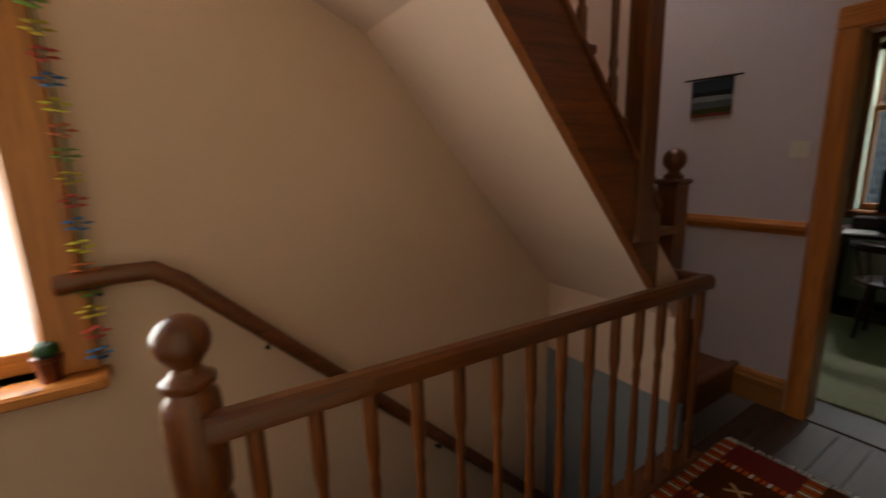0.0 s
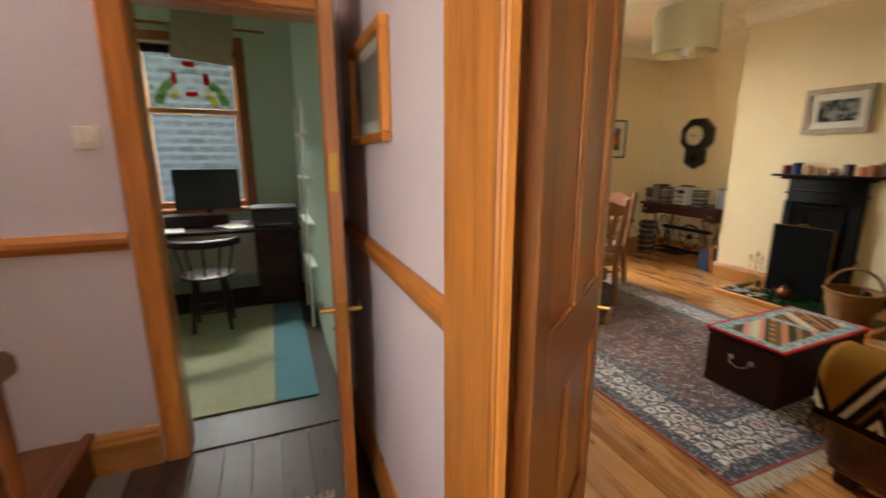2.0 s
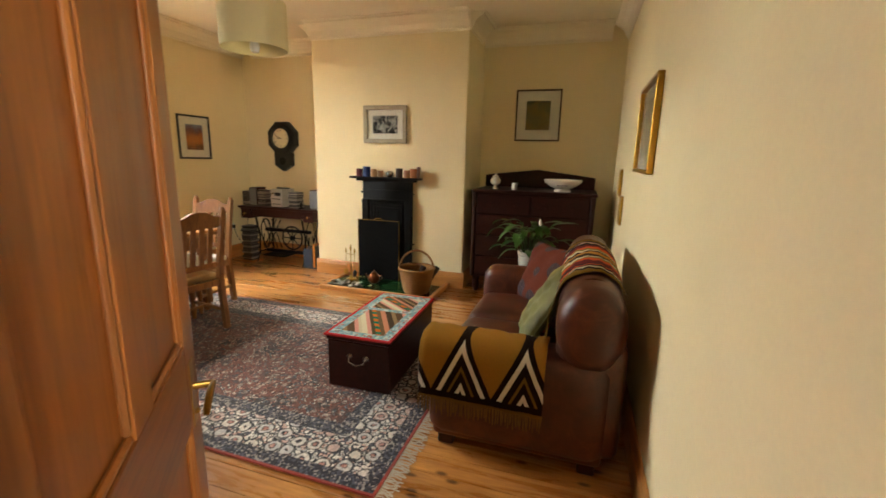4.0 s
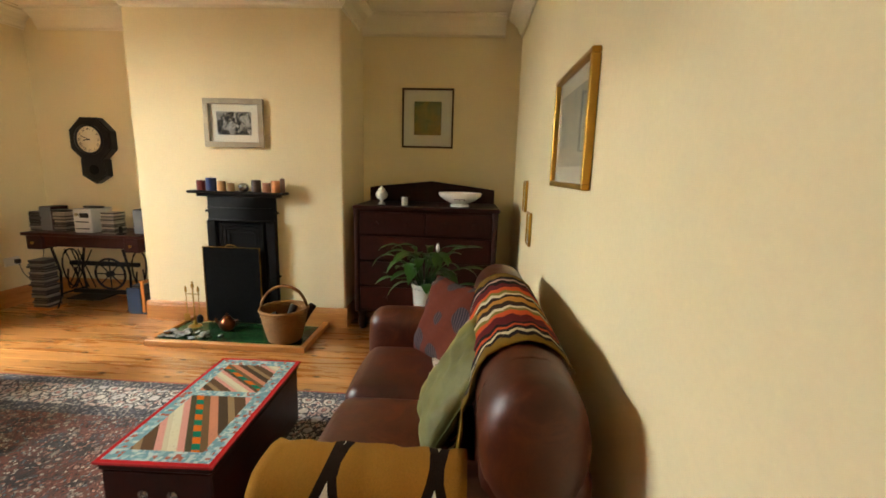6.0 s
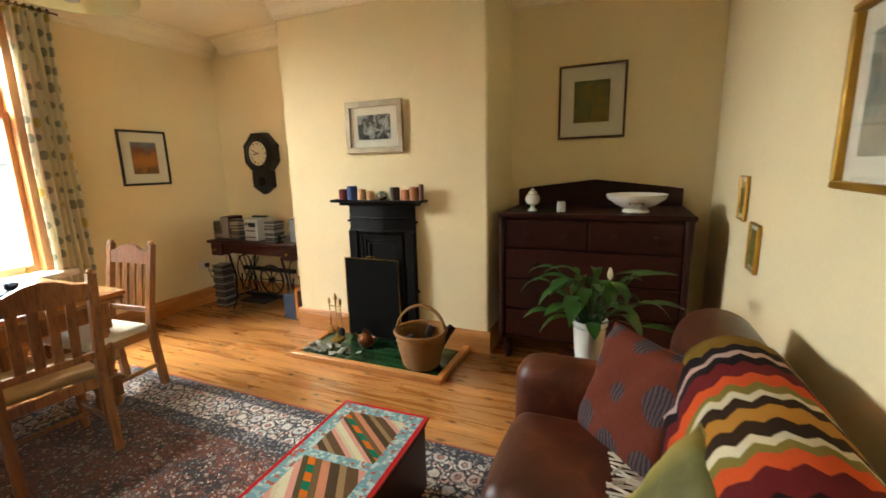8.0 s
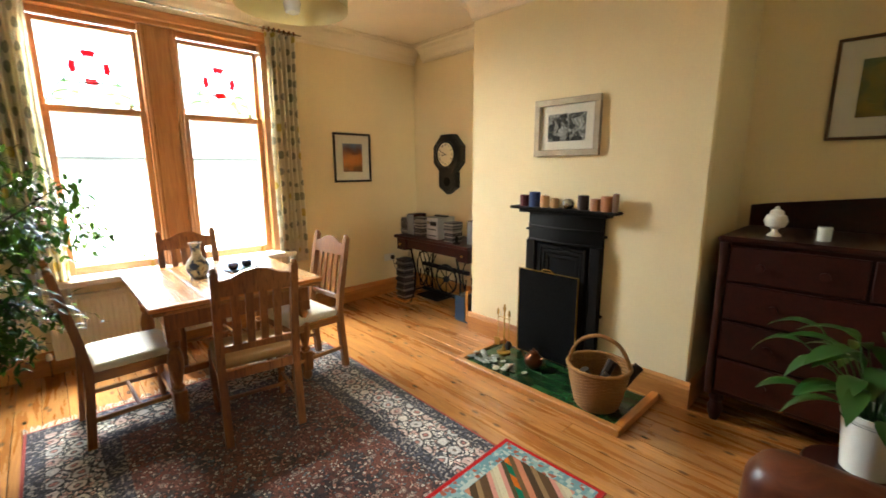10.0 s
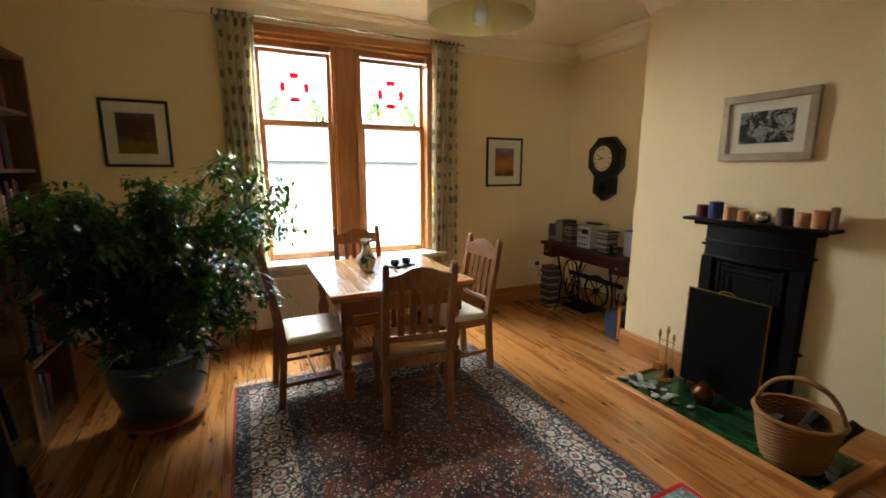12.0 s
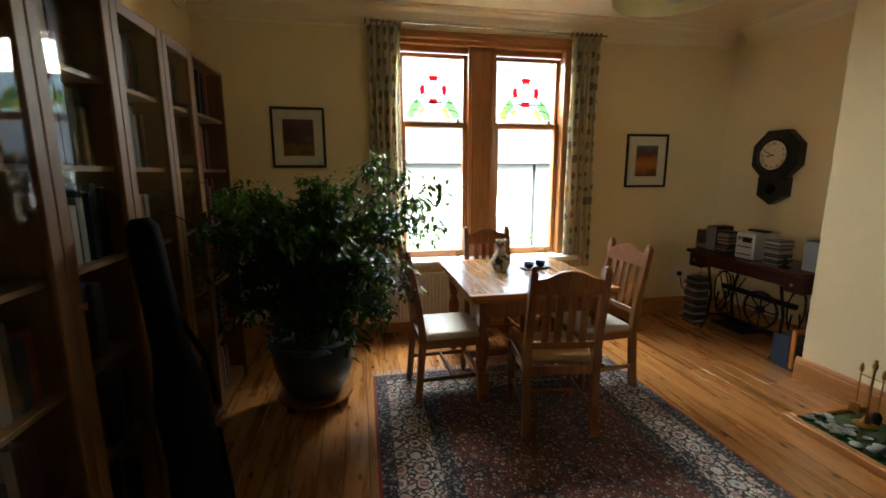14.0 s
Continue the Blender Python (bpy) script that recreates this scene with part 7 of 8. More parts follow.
def add_leaf(verts, faces, base, way, up, ln, wd, curl):
    way = way.normalized()
    side = way.cross(up)
    if side.length < 1e-4:
        side = way.cross(Vector((1, 0, 0)))
    side.normalize()
    nrm = side.cross(way).normalized()
    i = len(verts)
    pts = [base, base + way * ln * 0.35 + side * wd * 0.5 + nrm * ln * 0.03, base + way * ln * 0.4 - nrm * ln * 0.02, base + way * ln * 0.35 - side * wd * 0.5 + nrm * ln * 0.03,
           base + way * ln * 0.72 + side * wd * 0.33 - nrm * ln * curl * 0.5, base + way * ln * 0.72 - side * wd * 0.33 - nrm * ln * curl * 0.5, base + way * ln - nrm * ln * curl]
    verts.extend(pts)
    faces.extend([(i, i + 1, i + 2), (i, i + 2, i + 3), (i + 1, i + 4, i + 2), (i + 2, i + 5, i + 3), (i + 2, i + 4, i + 6), (i + 2, i + 6, i + 5)])


fic = thing("weeping_fig", "large bushy weeping fig in a dark pot", "plant", pose(4.05, 3.72, 0))
pot = part("pot", bm_lathe([(0.15, 0.075), (0.17, 0.085), (0.215, 0.17), (0.25, 0.28), (0.267, 0.39), (0.27, 0.42), (0.282, 0.428), (0.282, 0.455), (0.258, 0.455), (0.245, 0.41), (0.0, 0.405)], 36), M["potplastic"], fic, "dark slate plastic pot", 40)
part("soil", bm_lathe([(0.0, 0.415), (0.23, 0.41), (0.0, 0.43)], 24), M["soil"], pot)
tr = part("plant_trolley", bm_lathe([(0.0, 0.052), (0.21, 0.052), (0.24, 0.062), (0.24, 0.078), (0.0, 0.074)], 30), M["oak"], fic, "round wooden plant trolley", 40)
for k in range(4):
    a = math.pi / 4 + k * math.pi / 2
    part("castor", bm_lathe([(0.0, -0.012), (0.024, -0.012), (0.024, 0.012), (0, 0.012)], 12), M["black"], tr).matrix_local = pose(0.2 * math.cos(a), 0.2 * math.sin(a), 0.027, 90, 0, 30 * k)
r3 = random.Random(11)
tips = []
bm = bmesh.new()
for k in range(4):
    a = 2 * math.pi * k / 4 + 0.4
    p0 = Vector((0.03 * math.cos(a), 0.03 * math.sin(a), 0.40))
    p1 = p0 + Vector((0.05 * math.cos(a), 0.05 * math.sin(a), 0.30))
    p2 = p1 + Vector((0.12 * math.cos(a), 0.12 * math.sin(a), 0.35))
    bm_tube([p0, p1, p2], [0.018, 0.014, 0.009], 7, bm)
    for _ in range(22):
        st_ = p0.lerp(p2, r3.uniform(0.3, 1.0))
        tgt = Vector((r3.gauss(0.04, 0.30), r3.gauss(-0.02, 0.25), r3.uniform(0.55, 1.46)))
        mid = st_.lerp(tgt, 0.5) + Vector((0, 0, 0.12))
        bm_tube([st_, mid, tgt], [0.007, 0.005, 0.002], 5, bm)
        tips += [mid, tgt, mid.lerp(tgt, 0.5)]
for e in ((0.70, 0.12, 1.32), (0.62, 0.0, 1.48), (0.78, 0.22, 1.18), (0.45, 0.15, 1.60), (-0.42, -0.15, 1.38), (-0.5, -0.25, 1.2), (0.5, -0.05, 0.62), (0.45, -0.1, 0.85), (-0.2, -0.3, 1.4), (0.1, -0.2, 1.45), (-0.3, -0.2, 0.9), (0.2, -0.28, 0.75), (-0.1, -0.3, 0.7), (0.35, -0.15, 0.7)):
    tgt = Vector(e)
    st_ = Vector((0.05, 0.0, 0.85))
    mid = st_.lerp(tgt, 0.55) + Vector((0, 0, 0.14))
    bm_tube([st_, mid, tgt], [0.008, 0.005, 0.002], 5, bm)
    tips += [mid, mid.lerp(tgt, 0.4), mid.lerp(tgt, 0.75), tgt, tgt]
tagged(part("trunk", bm, M["bark"], fic, "thin grey-brown stems", 60), kind="stuff")
vs, fs = [], []
for tp in tips:
    for _ in range(r3.randint(3, 5)):
        d = Vector((r3.gauss(0, 1), r3.gauss(0, 1), r3.gauss(-0.45, 0.5))).normalized()
        L = r3.uniform(0.08, 0.2)
        for k in range(9):
            f = k / 8
            base = tp + d * L * f + Vector((r3.gauss(0, 0.02), r3.gauss(0, 0.02), -0.05 * f * f + r3.gauss(0, 0.02)))
            if base.z < 0.48 or base.x < -0.50:
                continue
            way = Vector((d.x + r3.gauss(0, 0.7), d.y + r3.gauss(0, 0.7), -0.5 + r3.gauss(0, 0.4)))
            add_leaf(vs, fs, base, way, Vector((0, 0, 1)), r3.uniform(0.048, 0.08), r3.uniform(0.019, 0.03), r3.uniform(0.0, 0.25))
me = bpy.data.meshes.new("crown")
me.from_pydata(vs, [], fs)
me.materials.append(M["ficusleaf"])
cr = tagged(new("crown", me), "glossy drooping green leaves", kind="stuff")
cr.parent = fic

stand = thing("plant_stand", "small dark wooden stand behind the sofa arm", "stand", pose(6.68, 0.70, 0))
part("top", bm_lathe([(0.0, 0.405), (0.15, 0.405), (0.155, 0.415), (0.15, 0.425), (0, 0.425)], 24), M["mahogany"], stand)
for k in range(3):
    a = 2 * math.pi * k / 3 + 0.3
    part("leg", bm_tube([(0.08 * math.cos(a), 0.08 * math.sin(a), 0.41), (0.14 * math.cos(a), 0.14 * math.sin(a), 0.0)], [0.014, 0.010], 8), M["mahogany_z"], stand, "", True)
lily = thing("peace_lily", "peace lily in a white pot with one white bloom", "plant", pose(6.71, 0.68, 0.425))
wp = part("pot", bm_lathe([(0.0, 0), (0.068, 0), (0.086, 0.20), (0.092, 0.205), (0.092, 0.225), (0.085, 0.225), (0.08, 0.19), (0, 0.185)], 28), M["ceramic"], lily, "white ceramic pot", 40)
part("soil", bm_lathe([(0, 0.196), (0.089, 0.192), (0, 0.20)], 20), M["soil"], wp)
r4 = random.Random(3)
for k in range(46):
    a = 2 * math.pi * k / 46 * 7 + r4.uniform(-0.2, 0.2)
    reach, hgt = r4.uniform(0.12, 0.44), r4.uniform(0.0, 0.27)
    p0 = Vector((0.03 * math.cos(a), 0.03 * math.sin(a), 0.19))
    p1 = Vector((reach * 0.55 * math.cos(a), reach * 0.55 * math.sin(a), 0.22 + hgt))
    d = Vector((math.cos(a), math.sin(a), 0))
    sd_ = Vector((-math.sin(a), math.cos(a), 0))
    L, W = r4.uniform(0.15, 0.22), r4.uniform(0.05, 0.075)
    droop = r4.uniform(0.2, 0.9)
    bm = bmesh.new()
    bm_tube([p0, p0.lerp(p1, 0.5) + Vector((0, 0, 0.04)), p1], 0.003, 4, bm)
    prev = None
    for j in range(7):
        f = j / 6
        c = p1 + d * L * f * (1 - 0.25 * f * droop) + Vector((0, 0, 0.05 * f - droop * 0.16 * f * f))
        w = W * 0.5 * math.sin(math.pi * min(1, f * 0.95 + 0.04)) ** 0.8
        row = [bm.verts.new(c + sd_ * w * q + Vector((0, 0, 0.25 * w * abs(q)))) for q in (-1, 0, 1)]
        if prev:
            bm.faces.new((prev[0], prev[1], row[1], row[0]))
            bm.faces.new((prev[1], prev[2], row[2], row[1]))
        prev = row
    part("leaf", bm, M["lilyleaf"], lily, "", 180)
bm = bmesh.new()
bm_tube([(0, -0.02, 0.19), (-0.02, -0.06, 0.36), (-0.03, -0.09, 0.46)], 0.003, 5, bm)
part("flower_stem", bm, M["lilyleaf"], lily)
part("bloom", bm_lathe([(0.0, 0), (0.012, 0.015), (0.015, 0.034), (0.009, 0.058), (0, 0.072)], 12, centre=(-0.03, -0.09, 0.45)), M["ceramic"], lily, "white spathe bloom", True)

# ---- landing things ----
n = Nodes("felt_landscape", 0.95, spec=0.05)
v = n.coords()
z = n.math("ADD", n.math("ADD", n.split(v)[2], 0.5), n.math("MULTIPLY", n.noise(v, 12, 3), 0.03))
n.colour(n.mix(n.ramp(z, [(0, rgb("5A3A22")), (0.36, rgb("2E3A26")), (0.40, rgb("7E3A26")), (0.435, rgb("3E4426")), (0.465, rgb("5E666A")), (0.505, rgb("8E9498")), (0.535, rgb("2A2A30")), (0.56, rgb("3A4450"))], True), rgb("2A2420"), n.math("MULTIPLY", n.noise(v, 120, 3), 0.35)))
n.bump(n.noise(v, 150, 3), 0.6, 0.004)
M["felt"] = n.mat
hang = thing("wall_hanging", "small woven felt landscape on a stick and cord", "wall hanging", pose(1.60, 2.112, 1.765))
part("felt", bm_box(-0.115, 0.115, -0.008, 0.0, -0.095, 0.115, 0.003), M["felt"], hang)
part("stick", bm_tube([(-0.16, -0.008, 0.125), (0.16, -0.008, 0.118)], 0.006, 6), M["bark"], hang)
part("cord", bm_tube([(-0.11, -0.006, 0.125), (0.0, -0.002, 0.33), (0.11, -0.006, 0.12)], 0.0016, 4), M["fringe"], hang)
bm = bmesh.new()
for i in range(40):
    x = -0.11 + 0.22 * i / 39
    bm_tube([(x, -0.004, -0.09), (x + r4.uniform(-0.004, 0.004), -0.004, -0.115)], 0.002, 3, bm)
part("fringe", bm, M["fringe"], hang)
sw = thing("light_switch", "white double light switch on the lilac wall", "light switch", pose(2.052, 2.119, 1.46))
part("plate", bm_box(-0.044, 0.044, -0.010, 0, -0.044, 0.044, 0.004), M["ceramic"], sw)
for x in (-0.018, 0.018):
    part("rocker", bm_box(x - 0.009, x + 0.009, -0.015, -0.010, -0.018, 0.018, 0.003), M["ceramic"], sw)
gar = thing("flower_garland", "string of small felt flowers hanging beside the stair window", "garland")
gp = [(1.20 + 0.006 * math.sin(3 * z_), -0.915 + 0.008 * math.sin(5 * z_), z_) for z_ in [2.38 - 0.072 * k for k in range(22)]]
part("cord", bm_tube(gp, 0.003, 5), M["lilyleaf"], gar)
PET = []
for hx in ("C8B23A", "B8402E", "3A6A9A", "D8D23E", "C0642A", "7A9A3A"):
    PET.append(plain_mat("felt_petal", hx, 0.9))
for k, p_ in enumerate(gp[1:]):
    bm = bmesh.new()
    for q in range(5):
        a = 2 * math.pi * q / 5 + k
        bm_lathe([(0.0, -0.006), (0.02, 0), (0, 0.006)], 6, bm, (p_[0] + 0.014, p_[1] + 0.024 * math.cos(a), p_[2] + 0.018 * math.sin(a)))
    part("flower", bm, PET[k % 6], gar)
cac = thing("cactus", "small cactus in a dark pot on the window board", "plant", pose(1.19, -1.06, 0.80))
part("pot", bm_lathe([(0.028, 0), (0.036, 0.07), (0.04, 0.072), (0.04, 0.085), (0.0, 0.08)], 18), M["copper"], cac, "", True)
for k in range(9):
    a = 2.4 * k
    part("pad", bm_lathe([(0.0, 0), (0.014, 0.012), (0.016, 0.028), (0.009, 0.044), (0, 0.05)], 8, None, (0.02 * math.cos(a) * (k > 0), 0.02 * math.sin(a) * (k > 0), 0.08 + 0.008 * (k == 0))), M["lilyleaf"], cac, "", True)

# ---- study ----
M["studyrug"] = plain_mat("sage_carpet", "A9A98A", 0.95, 0, 0.15, 150, 0.4)
M["bluerug"] = plain_mat("teal_carpet", "5E8C96", 0.95, 0, 0.15, 150, 0.4)
rg = thing("study_rug", "sage green rug with a teal stripe on the study floor", "rug", pose(0, 0, 0.001))
part("field", bm_box(1.5, 2.62, 2.42, 4.2, 0, 0.012, 0.004), M["studyrug"], rg)
part("stripe", bm_box(2.622, 2.86, 2.42, 4.2, 0, 0.012, 0.004), M["bluerug"], rg, "teal stripe")
desk = thing("desk", "dark wooden kneehole desk under the study window", "desk")
part("top", bm_box(1.3, 2.92, 4.12, 4.78, 0.72, 0.75, 0.006), M["mahogany"], desk)
for x0, x1 in ((1.32, 1.66), (2.52, 2.9)):
    pd = part("pedestal", bm_box(x0, x1, 4.15, 4.75, 0.03, 0.719, 0.004), M["mahogany_z"], desk)
    for k in range(3):
        dr = part("drawer", bm_box(x0 + 0.02, x1 - 0.02, 4.135, 4.15, 0.08 + k * 0.21, 0.27 + k * 0.21, 0.004), M["mahogany"], pd)
part("gallery", bm_box(1.75, 2.30, 4.40, 4.60, 0.751, 0.86, 0.006), M["mahogany"], desk)
mon = thing("monitor", "black flat computer monitor on the desk", "monitor", pose(2.13, 4.62, 0.751))
part("screen", bm_box(-0.28, 0.28, -0.02, 0.02, 0.14, 0.52, 0.006), M["black"], mon)
part("neck", bm_box(-0.03, 0.03, 0.0, 0.03, 0.02, 0.16, 0.004), M["black"], mon)
part("foot", bm_box(-0.12, 0.12, -0.08, 0.1, 0.0, 0.015, 0.004), M["black"], mon)
prn = thing("printer", "black and grey printer standing on the desk", "printer", pose(2.70, 4.40, 0.751))
part("body", bm_box(-0.21, 0.21, -0.17, 0.17, 0.0, 0.15, 0.015), M["black"], prn)
part("scanner_lid", bm_box(-0.20, 0.20, -0.16, 0.16, 0.151, 0.175, 0.008), M["greyplastic"], prn)
part("paper_tray", bm_box(-0.15, 0.15, -0.25, -0.17, 0.02, 0.03, 0.003), M["greyplastic"], prn)
M["paper"] = plain_mat("white_paper", "E4E4E2", 0.8, 0, 0.05)
for k, (x, y, a) in enumerate(((1.85, 4.25, 10), (1.55, 4.35, -20), (2.35, 4.25, 35))):
    pp = thing("paper_pile", "loose white papers lying on the desk", "papers", pose(x, y, 0.751, 0, 0, a))
    part("sheets", bm_box(-0.105, 0.105, -0.148, 0.148, 0, 0.012 + 0.006 * k), M["paper"], pp)
ch2 = thing("desk_chair", "dark wooden spindle chair at the desk", "chair", pose(2.17, 3.80, 0.012))
part("seat", bm_lathe([(0.0, 0.43), (0.18, 0.43), (0.2, 0.44), (0.2, 0.455), (0.17, 0.465), (0, 0.458)], 24), M["mahogany"], ch2, "", 40)
for k in range(4):
    a = math.pi / 4 + k * math.pi / 2
    part("leg", bm_lathe([(0.014, 0), (0.018, 0.2), (0.024, 0.28), (0.016, 0.34), (0.02, 0.43)], 10), M["mahogany_z"], ch2, "", True).matrix_local = Matrix.Translation((0.19 * math.cos(a), 0.19 * math.sin(a), 0)) @ Euler((0.12 * math.sin(a), -0.12 * math.cos(a), 0)).to_matrix().to_4x4()
for z_ in (0.16, 0.24):
    part("stretcher", bm_tube([(-0.13, -0.13, z_), (0.13, -0.13, z_)], 0.009, 6), M["mahogany"], ch2)
    part("stretcher", bm_tube([(-0.13, 0.13, z_), (0.13, 0.13, z_)], 0.009, 6), M["mahogany"], ch2)
part("crest_rail", bm_tube([(0.24 * math.sin(a), -0.19 * math.cos(a) * 1.0, 0.72) for a in [math.pi * (-0.42 + 0.84 * k / 10) for k in range(11)]], 0.034, 8), M["mahogany"], ch2, "", True)
for k in range(5):
    a = math.pi * (-0.34 + 0.68 * k / 4)
    part("spindle", bm_tube([(0.17 * math.sin(a), -0.17 * math.cos(a), 0.45), (0.24 * math.sin(a), -0.19 * math.cos(a), 0.72)], 0.008, 6), M["mahogany_z"], ch2)
srad = thing("study_radiator", "pale enamelled radiator under the study window", "radiator")
part("panel", bm_box(1.7, 2.48, 4.83, 4.899, 0.15, 0.60, 0.005), M["radiator"], srad)
for i in range(18):
    part("rib", bm_box(1.72 + i * 0.042, 1.745 + i * 0.042, 4.812, 4.83, 0.17, 0.58, 0.005), M["radiator"], srad)
shl = thing("paper_sign", "pale paper sheet hanging at a tilt inside the study door", "sign", pose(2.42, 2.75, 2.02, 0, 8, -20))
part("sheet", bm_box(-0.16, 0.16, -0.002, 0.002, -0.14, 0.14), M["studyrug"], shl)
part("cord", bm_tube([(-0.15, 0, 0.14), (0, 0, 0.80)], 0.002, 4), M["fringe"], shl)
cork = thing("shelf_ladder", "narrow white shelf with papers on the study wall", "shelf")
for z_ in (0.5, 0.85, 1.2, 1.55):
    part("shelf", bm_box(2.92, 2.988, 3.5, 4.08, z_, z_ + 0.02, 0.003), M["white"], cork)
for y in (3.5, 4.06):
    part("upright", bm_box(2.92, 2.94, y, y + 0.02, 0.0, 1.8, 0.003), M["white"], cork)
srod = thing("curtain_rail", "short brown curtain pole in the study", "curtain rail")
part("pole", bm_tube([(1.4, 4.84, 2.56), (2.75, 4.84, 2.56)], 0.012, 8), M["darkpine"], srod)

# ---- street ----
n = Nodes("grey_stone", 0.9, spec=0.1)
br = n.node("ShaderNodeTexBrick", Scale=1.0, **{"Mortar Size": 0.02, "Brick Width": 0.8, "Row Height": 0.28})
br.inputs["Color1"].default_value, br.inputs["Color2"].default_value, br.inputs["Mortar"].default_value = rgb("A49A8C"), rgb("867E74"), rgb("B8B2A6")
n.link(n.coords(rot=(radians(90), 0, 0), world=True), br.inputs["Vector"])
n.colour(n.mix(br.outputs[0], rgb("6E6A62"), n.math("MULTIPLY", n.noise(n.coords(world=True), 3, 4), 0.4)))
M["stone"] = n.mat
n = Nodes("dark_whinstone", 0.9, spec=0.1)
br = n.node("ShaderNodeTexBrick", Scale=1.0, **{"Mortar Size": 0.025, "Brick Width": 0.3, "Row Height": 0.13})
br.inputs["Color1"].default_value, br.inputs["Color2"].default_value, br.inputs["Mortar"].default_value = rgb("363C42"), rgb("22262A"), rgb("4A4E50")
n.link(n.coords(rot=(radians(90), 0, 0), world=True), br.inputs["Vector"])
n.colour(n.mix(br.outputs[0], rgb("2C3034"), n.math("MULTIPLY", n.noise(n.coords(world=True), 5, 4), 0.6)))
M["whinstone"] = n.mat
M["render"] = paint_mat("pale_harling", "A4A8AC", 0.9, 0.08, 12)
M["slate"] = plain_mat("slate_roof", "40464E", 0.6, 0, 0.3, 6)
M["asphalt"] = plain_mat("asphalt", "3C3C3E", 0.9, 0, 0.25, 10, 0.2)
M["lawn"] = plain_mat("garden_lawn", "3A4A2C", 0.9, 0, 0.4, 6, 0.3)
M["hedge"] = leaf_mat("hedge_leaf", "24401C", "4E7034", 0.5)
GZ = -3.1
M["darkpane"] = plain_mat("street_window_glass", "5C666E", 0.3)
structure("ground", bm_box(-400, 400, 5.3, 800, GZ - 0.3, GZ), M["lawn"], "gardens and land beyond the street", "ground")
structure("road", bm_box(-60, 60, 11.0, 17.0, GZ, GZ + 0.02), M["asphalt"], "grey asphalt street", "road")
for y0, y1 in ((9.3, 11.0), (17.0, 18.6)):
    structure("pavement", bm_box(-60, 60, y0, y1, GZ, GZ + 0.12, 0.02), M["stone"], "pale stone pavement with kerb", "pavement")


def house(x0, x1, y, label):
    h_ = thing("house", label, "house")
    part("wall", bm_box(x0, x1, y, y + 8, GZ, GZ + 5.2), M["render"], h_)
    part("roof", bm_prism([(y - 0.35, GZ + 5.1), (y + 4, GZ + 7.6), (y + 8.35, GZ + 5.1), (y + 8.35, GZ + 5.25), (y + 4, GZ + 7.8), (y - 0.35, GZ + 5.25)], "x", x0 - 0.1, x1 + 0.1), M["slate"], h_)
    part("gutter", bm_tube([(x0, y - 0.4, GZ + 5.12), (x1, y - 0.4, GZ + 5.12)], 0.06, 6), M["slate"], h_)
    part("chimney", bm_box(x1 - 1.2, x1 - 0.4, y + 3.6, y + 4.4, GZ + 7, GZ + 8.8, 0.03), M["stone"], h_)
    for z_ in (0.9, 3.3):
        for f in (0.2, 0.5, 0.8):
            x = x0 + (x1 - x0) * f
            wd = part("window", bm_box(x - 0.55, x + 0.55, y - 0.05, y + 0.02, GZ + z_, GZ + z_ + 1.4, 0.02), M["white"], h_, "white framed window")
            part("pane", bm_box(x - 0.47, x - 0.03, y - 0.07, y - 0.05, GZ + z_ + 0.08, GZ + z_ + 1.32), M["darkpane"], wd)
            part("pane", bm_box(x + 0.03, x + 0.47, y - 0.07, y - 0.05, GZ + z_ + 0.08, GZ + z_ + 1.32), M["darkpane"], wd)
    return h_


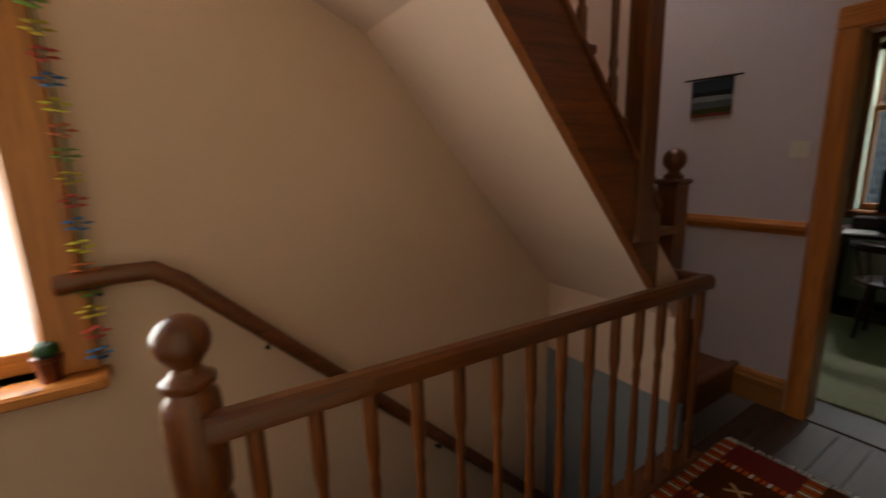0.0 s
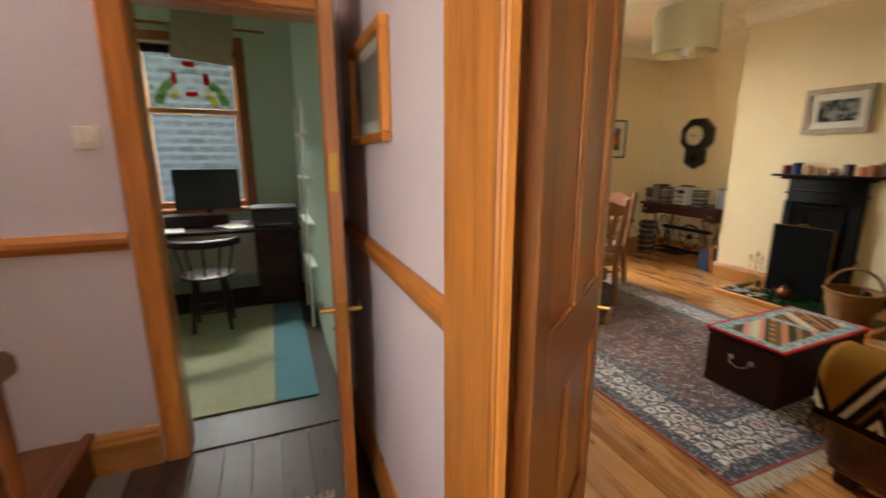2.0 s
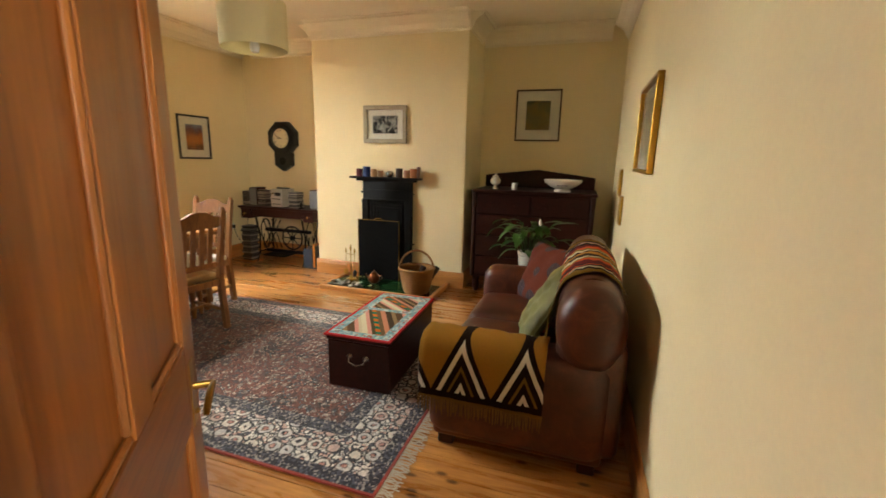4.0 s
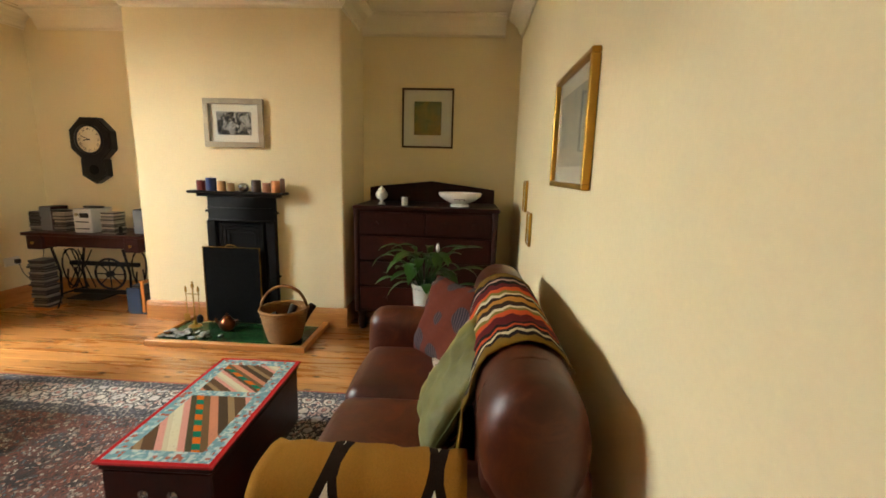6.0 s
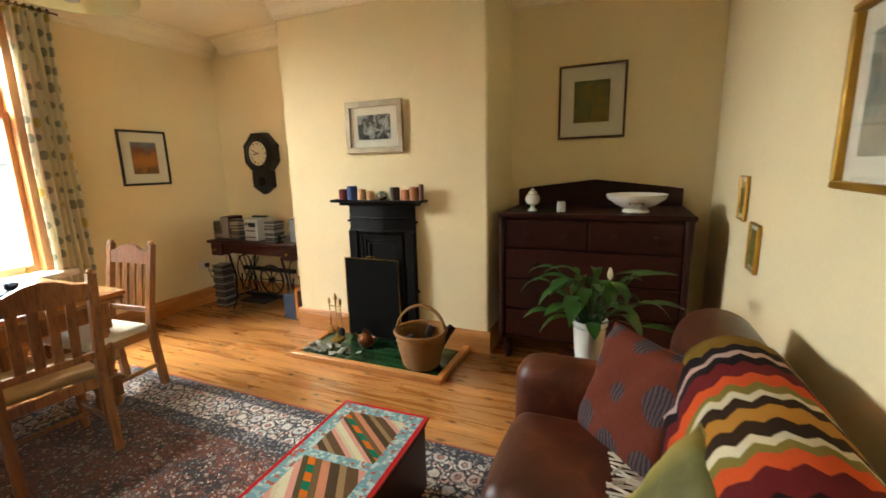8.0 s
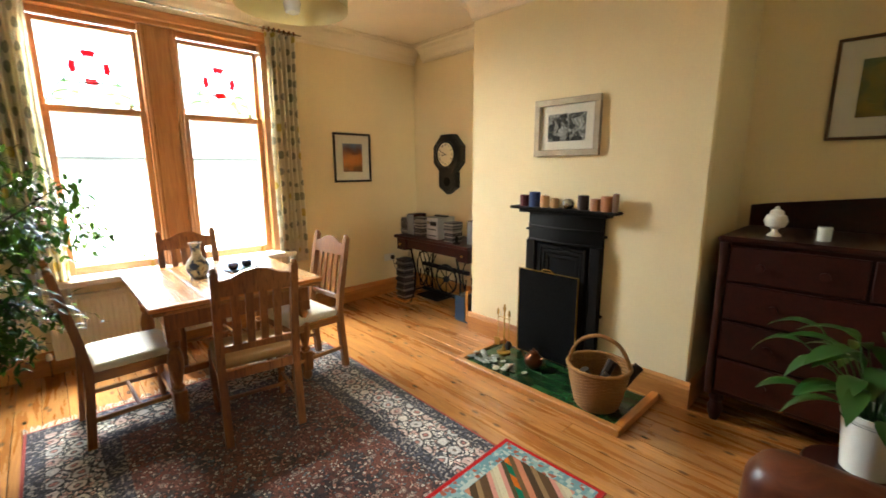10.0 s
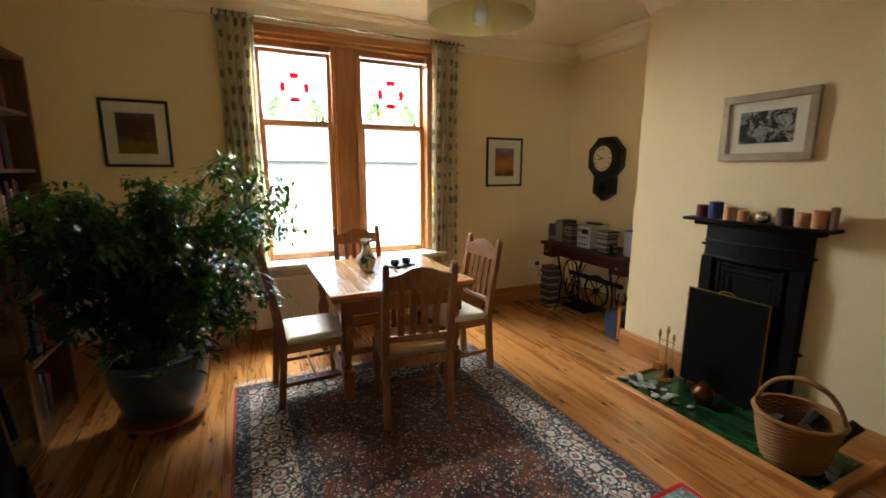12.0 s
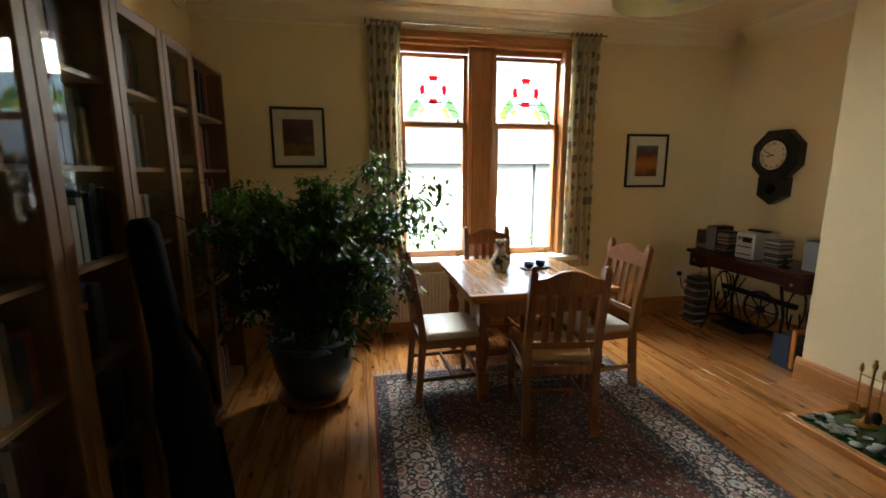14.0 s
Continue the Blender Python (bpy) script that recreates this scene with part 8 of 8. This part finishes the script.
for x0, x1 in ((-16, -6.2), (-6, 3.8), (4, 13.8), (14, 24)):
    house(x0, x1, 23.5, "pale rendered terraced house with slate roof across the street")
vs, fs = [], []
r5 = random.Random(6)
for cx, cy, rr, hh in [(x, 20.0 + r5.uniform(-0.5, 0.8), r5.uniform(0.6, 1.1), r5.uniform(0.9, 2.1)) for x in (-9, -5, -2.5, 1, 3.2, 5.1, 7.4, 9.0, 11.8, 14.5, 18)]:
    for _ in range(420):
        a, e, q = r5.uniform(0, 6.283), r5.uniform(0, 1), r5.uniform(0.75, 1.05)
        base = Vector((cx + rr * q * math.cos(a) * math.sqrt(1 - e * e * 0.8), cy + rr * q * math.sin(a) * math.sqrt(1 - e * e * 0.8), GZ + hh * e * q))
        add_leaf(vs, fs, base, Vector((math.cos(a) + r5.gauss(0, 0.6), math.sin(a) + r5.gauss(0, 0.6), r5.gauss(0.2, 0.5))), Vector((0, 0, 1)), 0.2, 0.12, 0.1)
me = bpy.data.meshes.new("shrubs")
me.from_pydata(vs, [], fs)
me.materials.append(M["hedge"])
tagged(new("shrubs", me), "green garden shrubs across the street", "shrubs", kind="stuff")
wall_g = thing("garden_wall", "low pale stone garden wall across the street", "wall", None, "", "structure")
part("wall", bm_box(-40, 40, 18.6, 18.9, GZ, GZ + 0.9, 0.03), M["stone"], wall_g)
structure("yard_wall", bm_box(-3.0, 3.2, 8.0, 8.4, GZ, 3.4, 0.02), M["whinstone"], "grey stone wall outside the study window", "wall")
# pale wall seen from the stair window and stone wall seen from the study
side = structure("backdrop", bm_box(-9.2, -9.0, -14, 5.3, GZ, 1.6), M["render"], "pale gable wall beyond the stair window", "wall")
# Slab out of view, added to cast shade on the yard wall.
structure("wall_attic", bm_box(-0.2, 8.6, 5.02, 5.2, 2.95, 6.4), M["stone"], "unseen stone slab added to keep the sun off the yard wall", "wall")
structure("ground_side", bm_box(-40, 0.9, -30, 5.3, GZ - 0.3, GZ), M["lawn"], "garden beside the house", "ground")
# ---- floorboards ----
def planks(parent, x0, x1, y0, y1, width, mat, seed):
    rnd = random.Random(seed)
    meshes = {}
    x, i = x0, 0
    while x < x1 - 0.01:
        w = min(width, x1 - x)
        cuts = [y0, y1] if i % 3 == 0 else [y0, y0 + (y1 - y0) * rnd.uniform(0.25, 0.75), y1]
        for a, b in zip(cuts, cuts[1:]):
            key = (round(w, 3), round(b - a, 2))
            if key not in meshes:
                meshes[key] = to_mesh("plank", bm_box(-w / 2 + 0.0016, w / 2 - 0.0016, -(b - a) / 2 + 0.001, (b - a) / 2 - 0.001, -0.022, 0, 0.0003), mat)
            ob = new("plank", meshes[key])
            ob.parent = parent
            ob.location = (x + w / 2, (a + b) / 2, rnd.uniform(-0.0012, 0.0))
        x += width
        i += 1


planks(floor_room, 3.10, 8.3, -0.06, 4.86, 0.128, M["floor"], 3)
planks(floor_hall, 2.0, 3.10, -2.3, 2.17, 0.128, M["hallfloor"], 4)
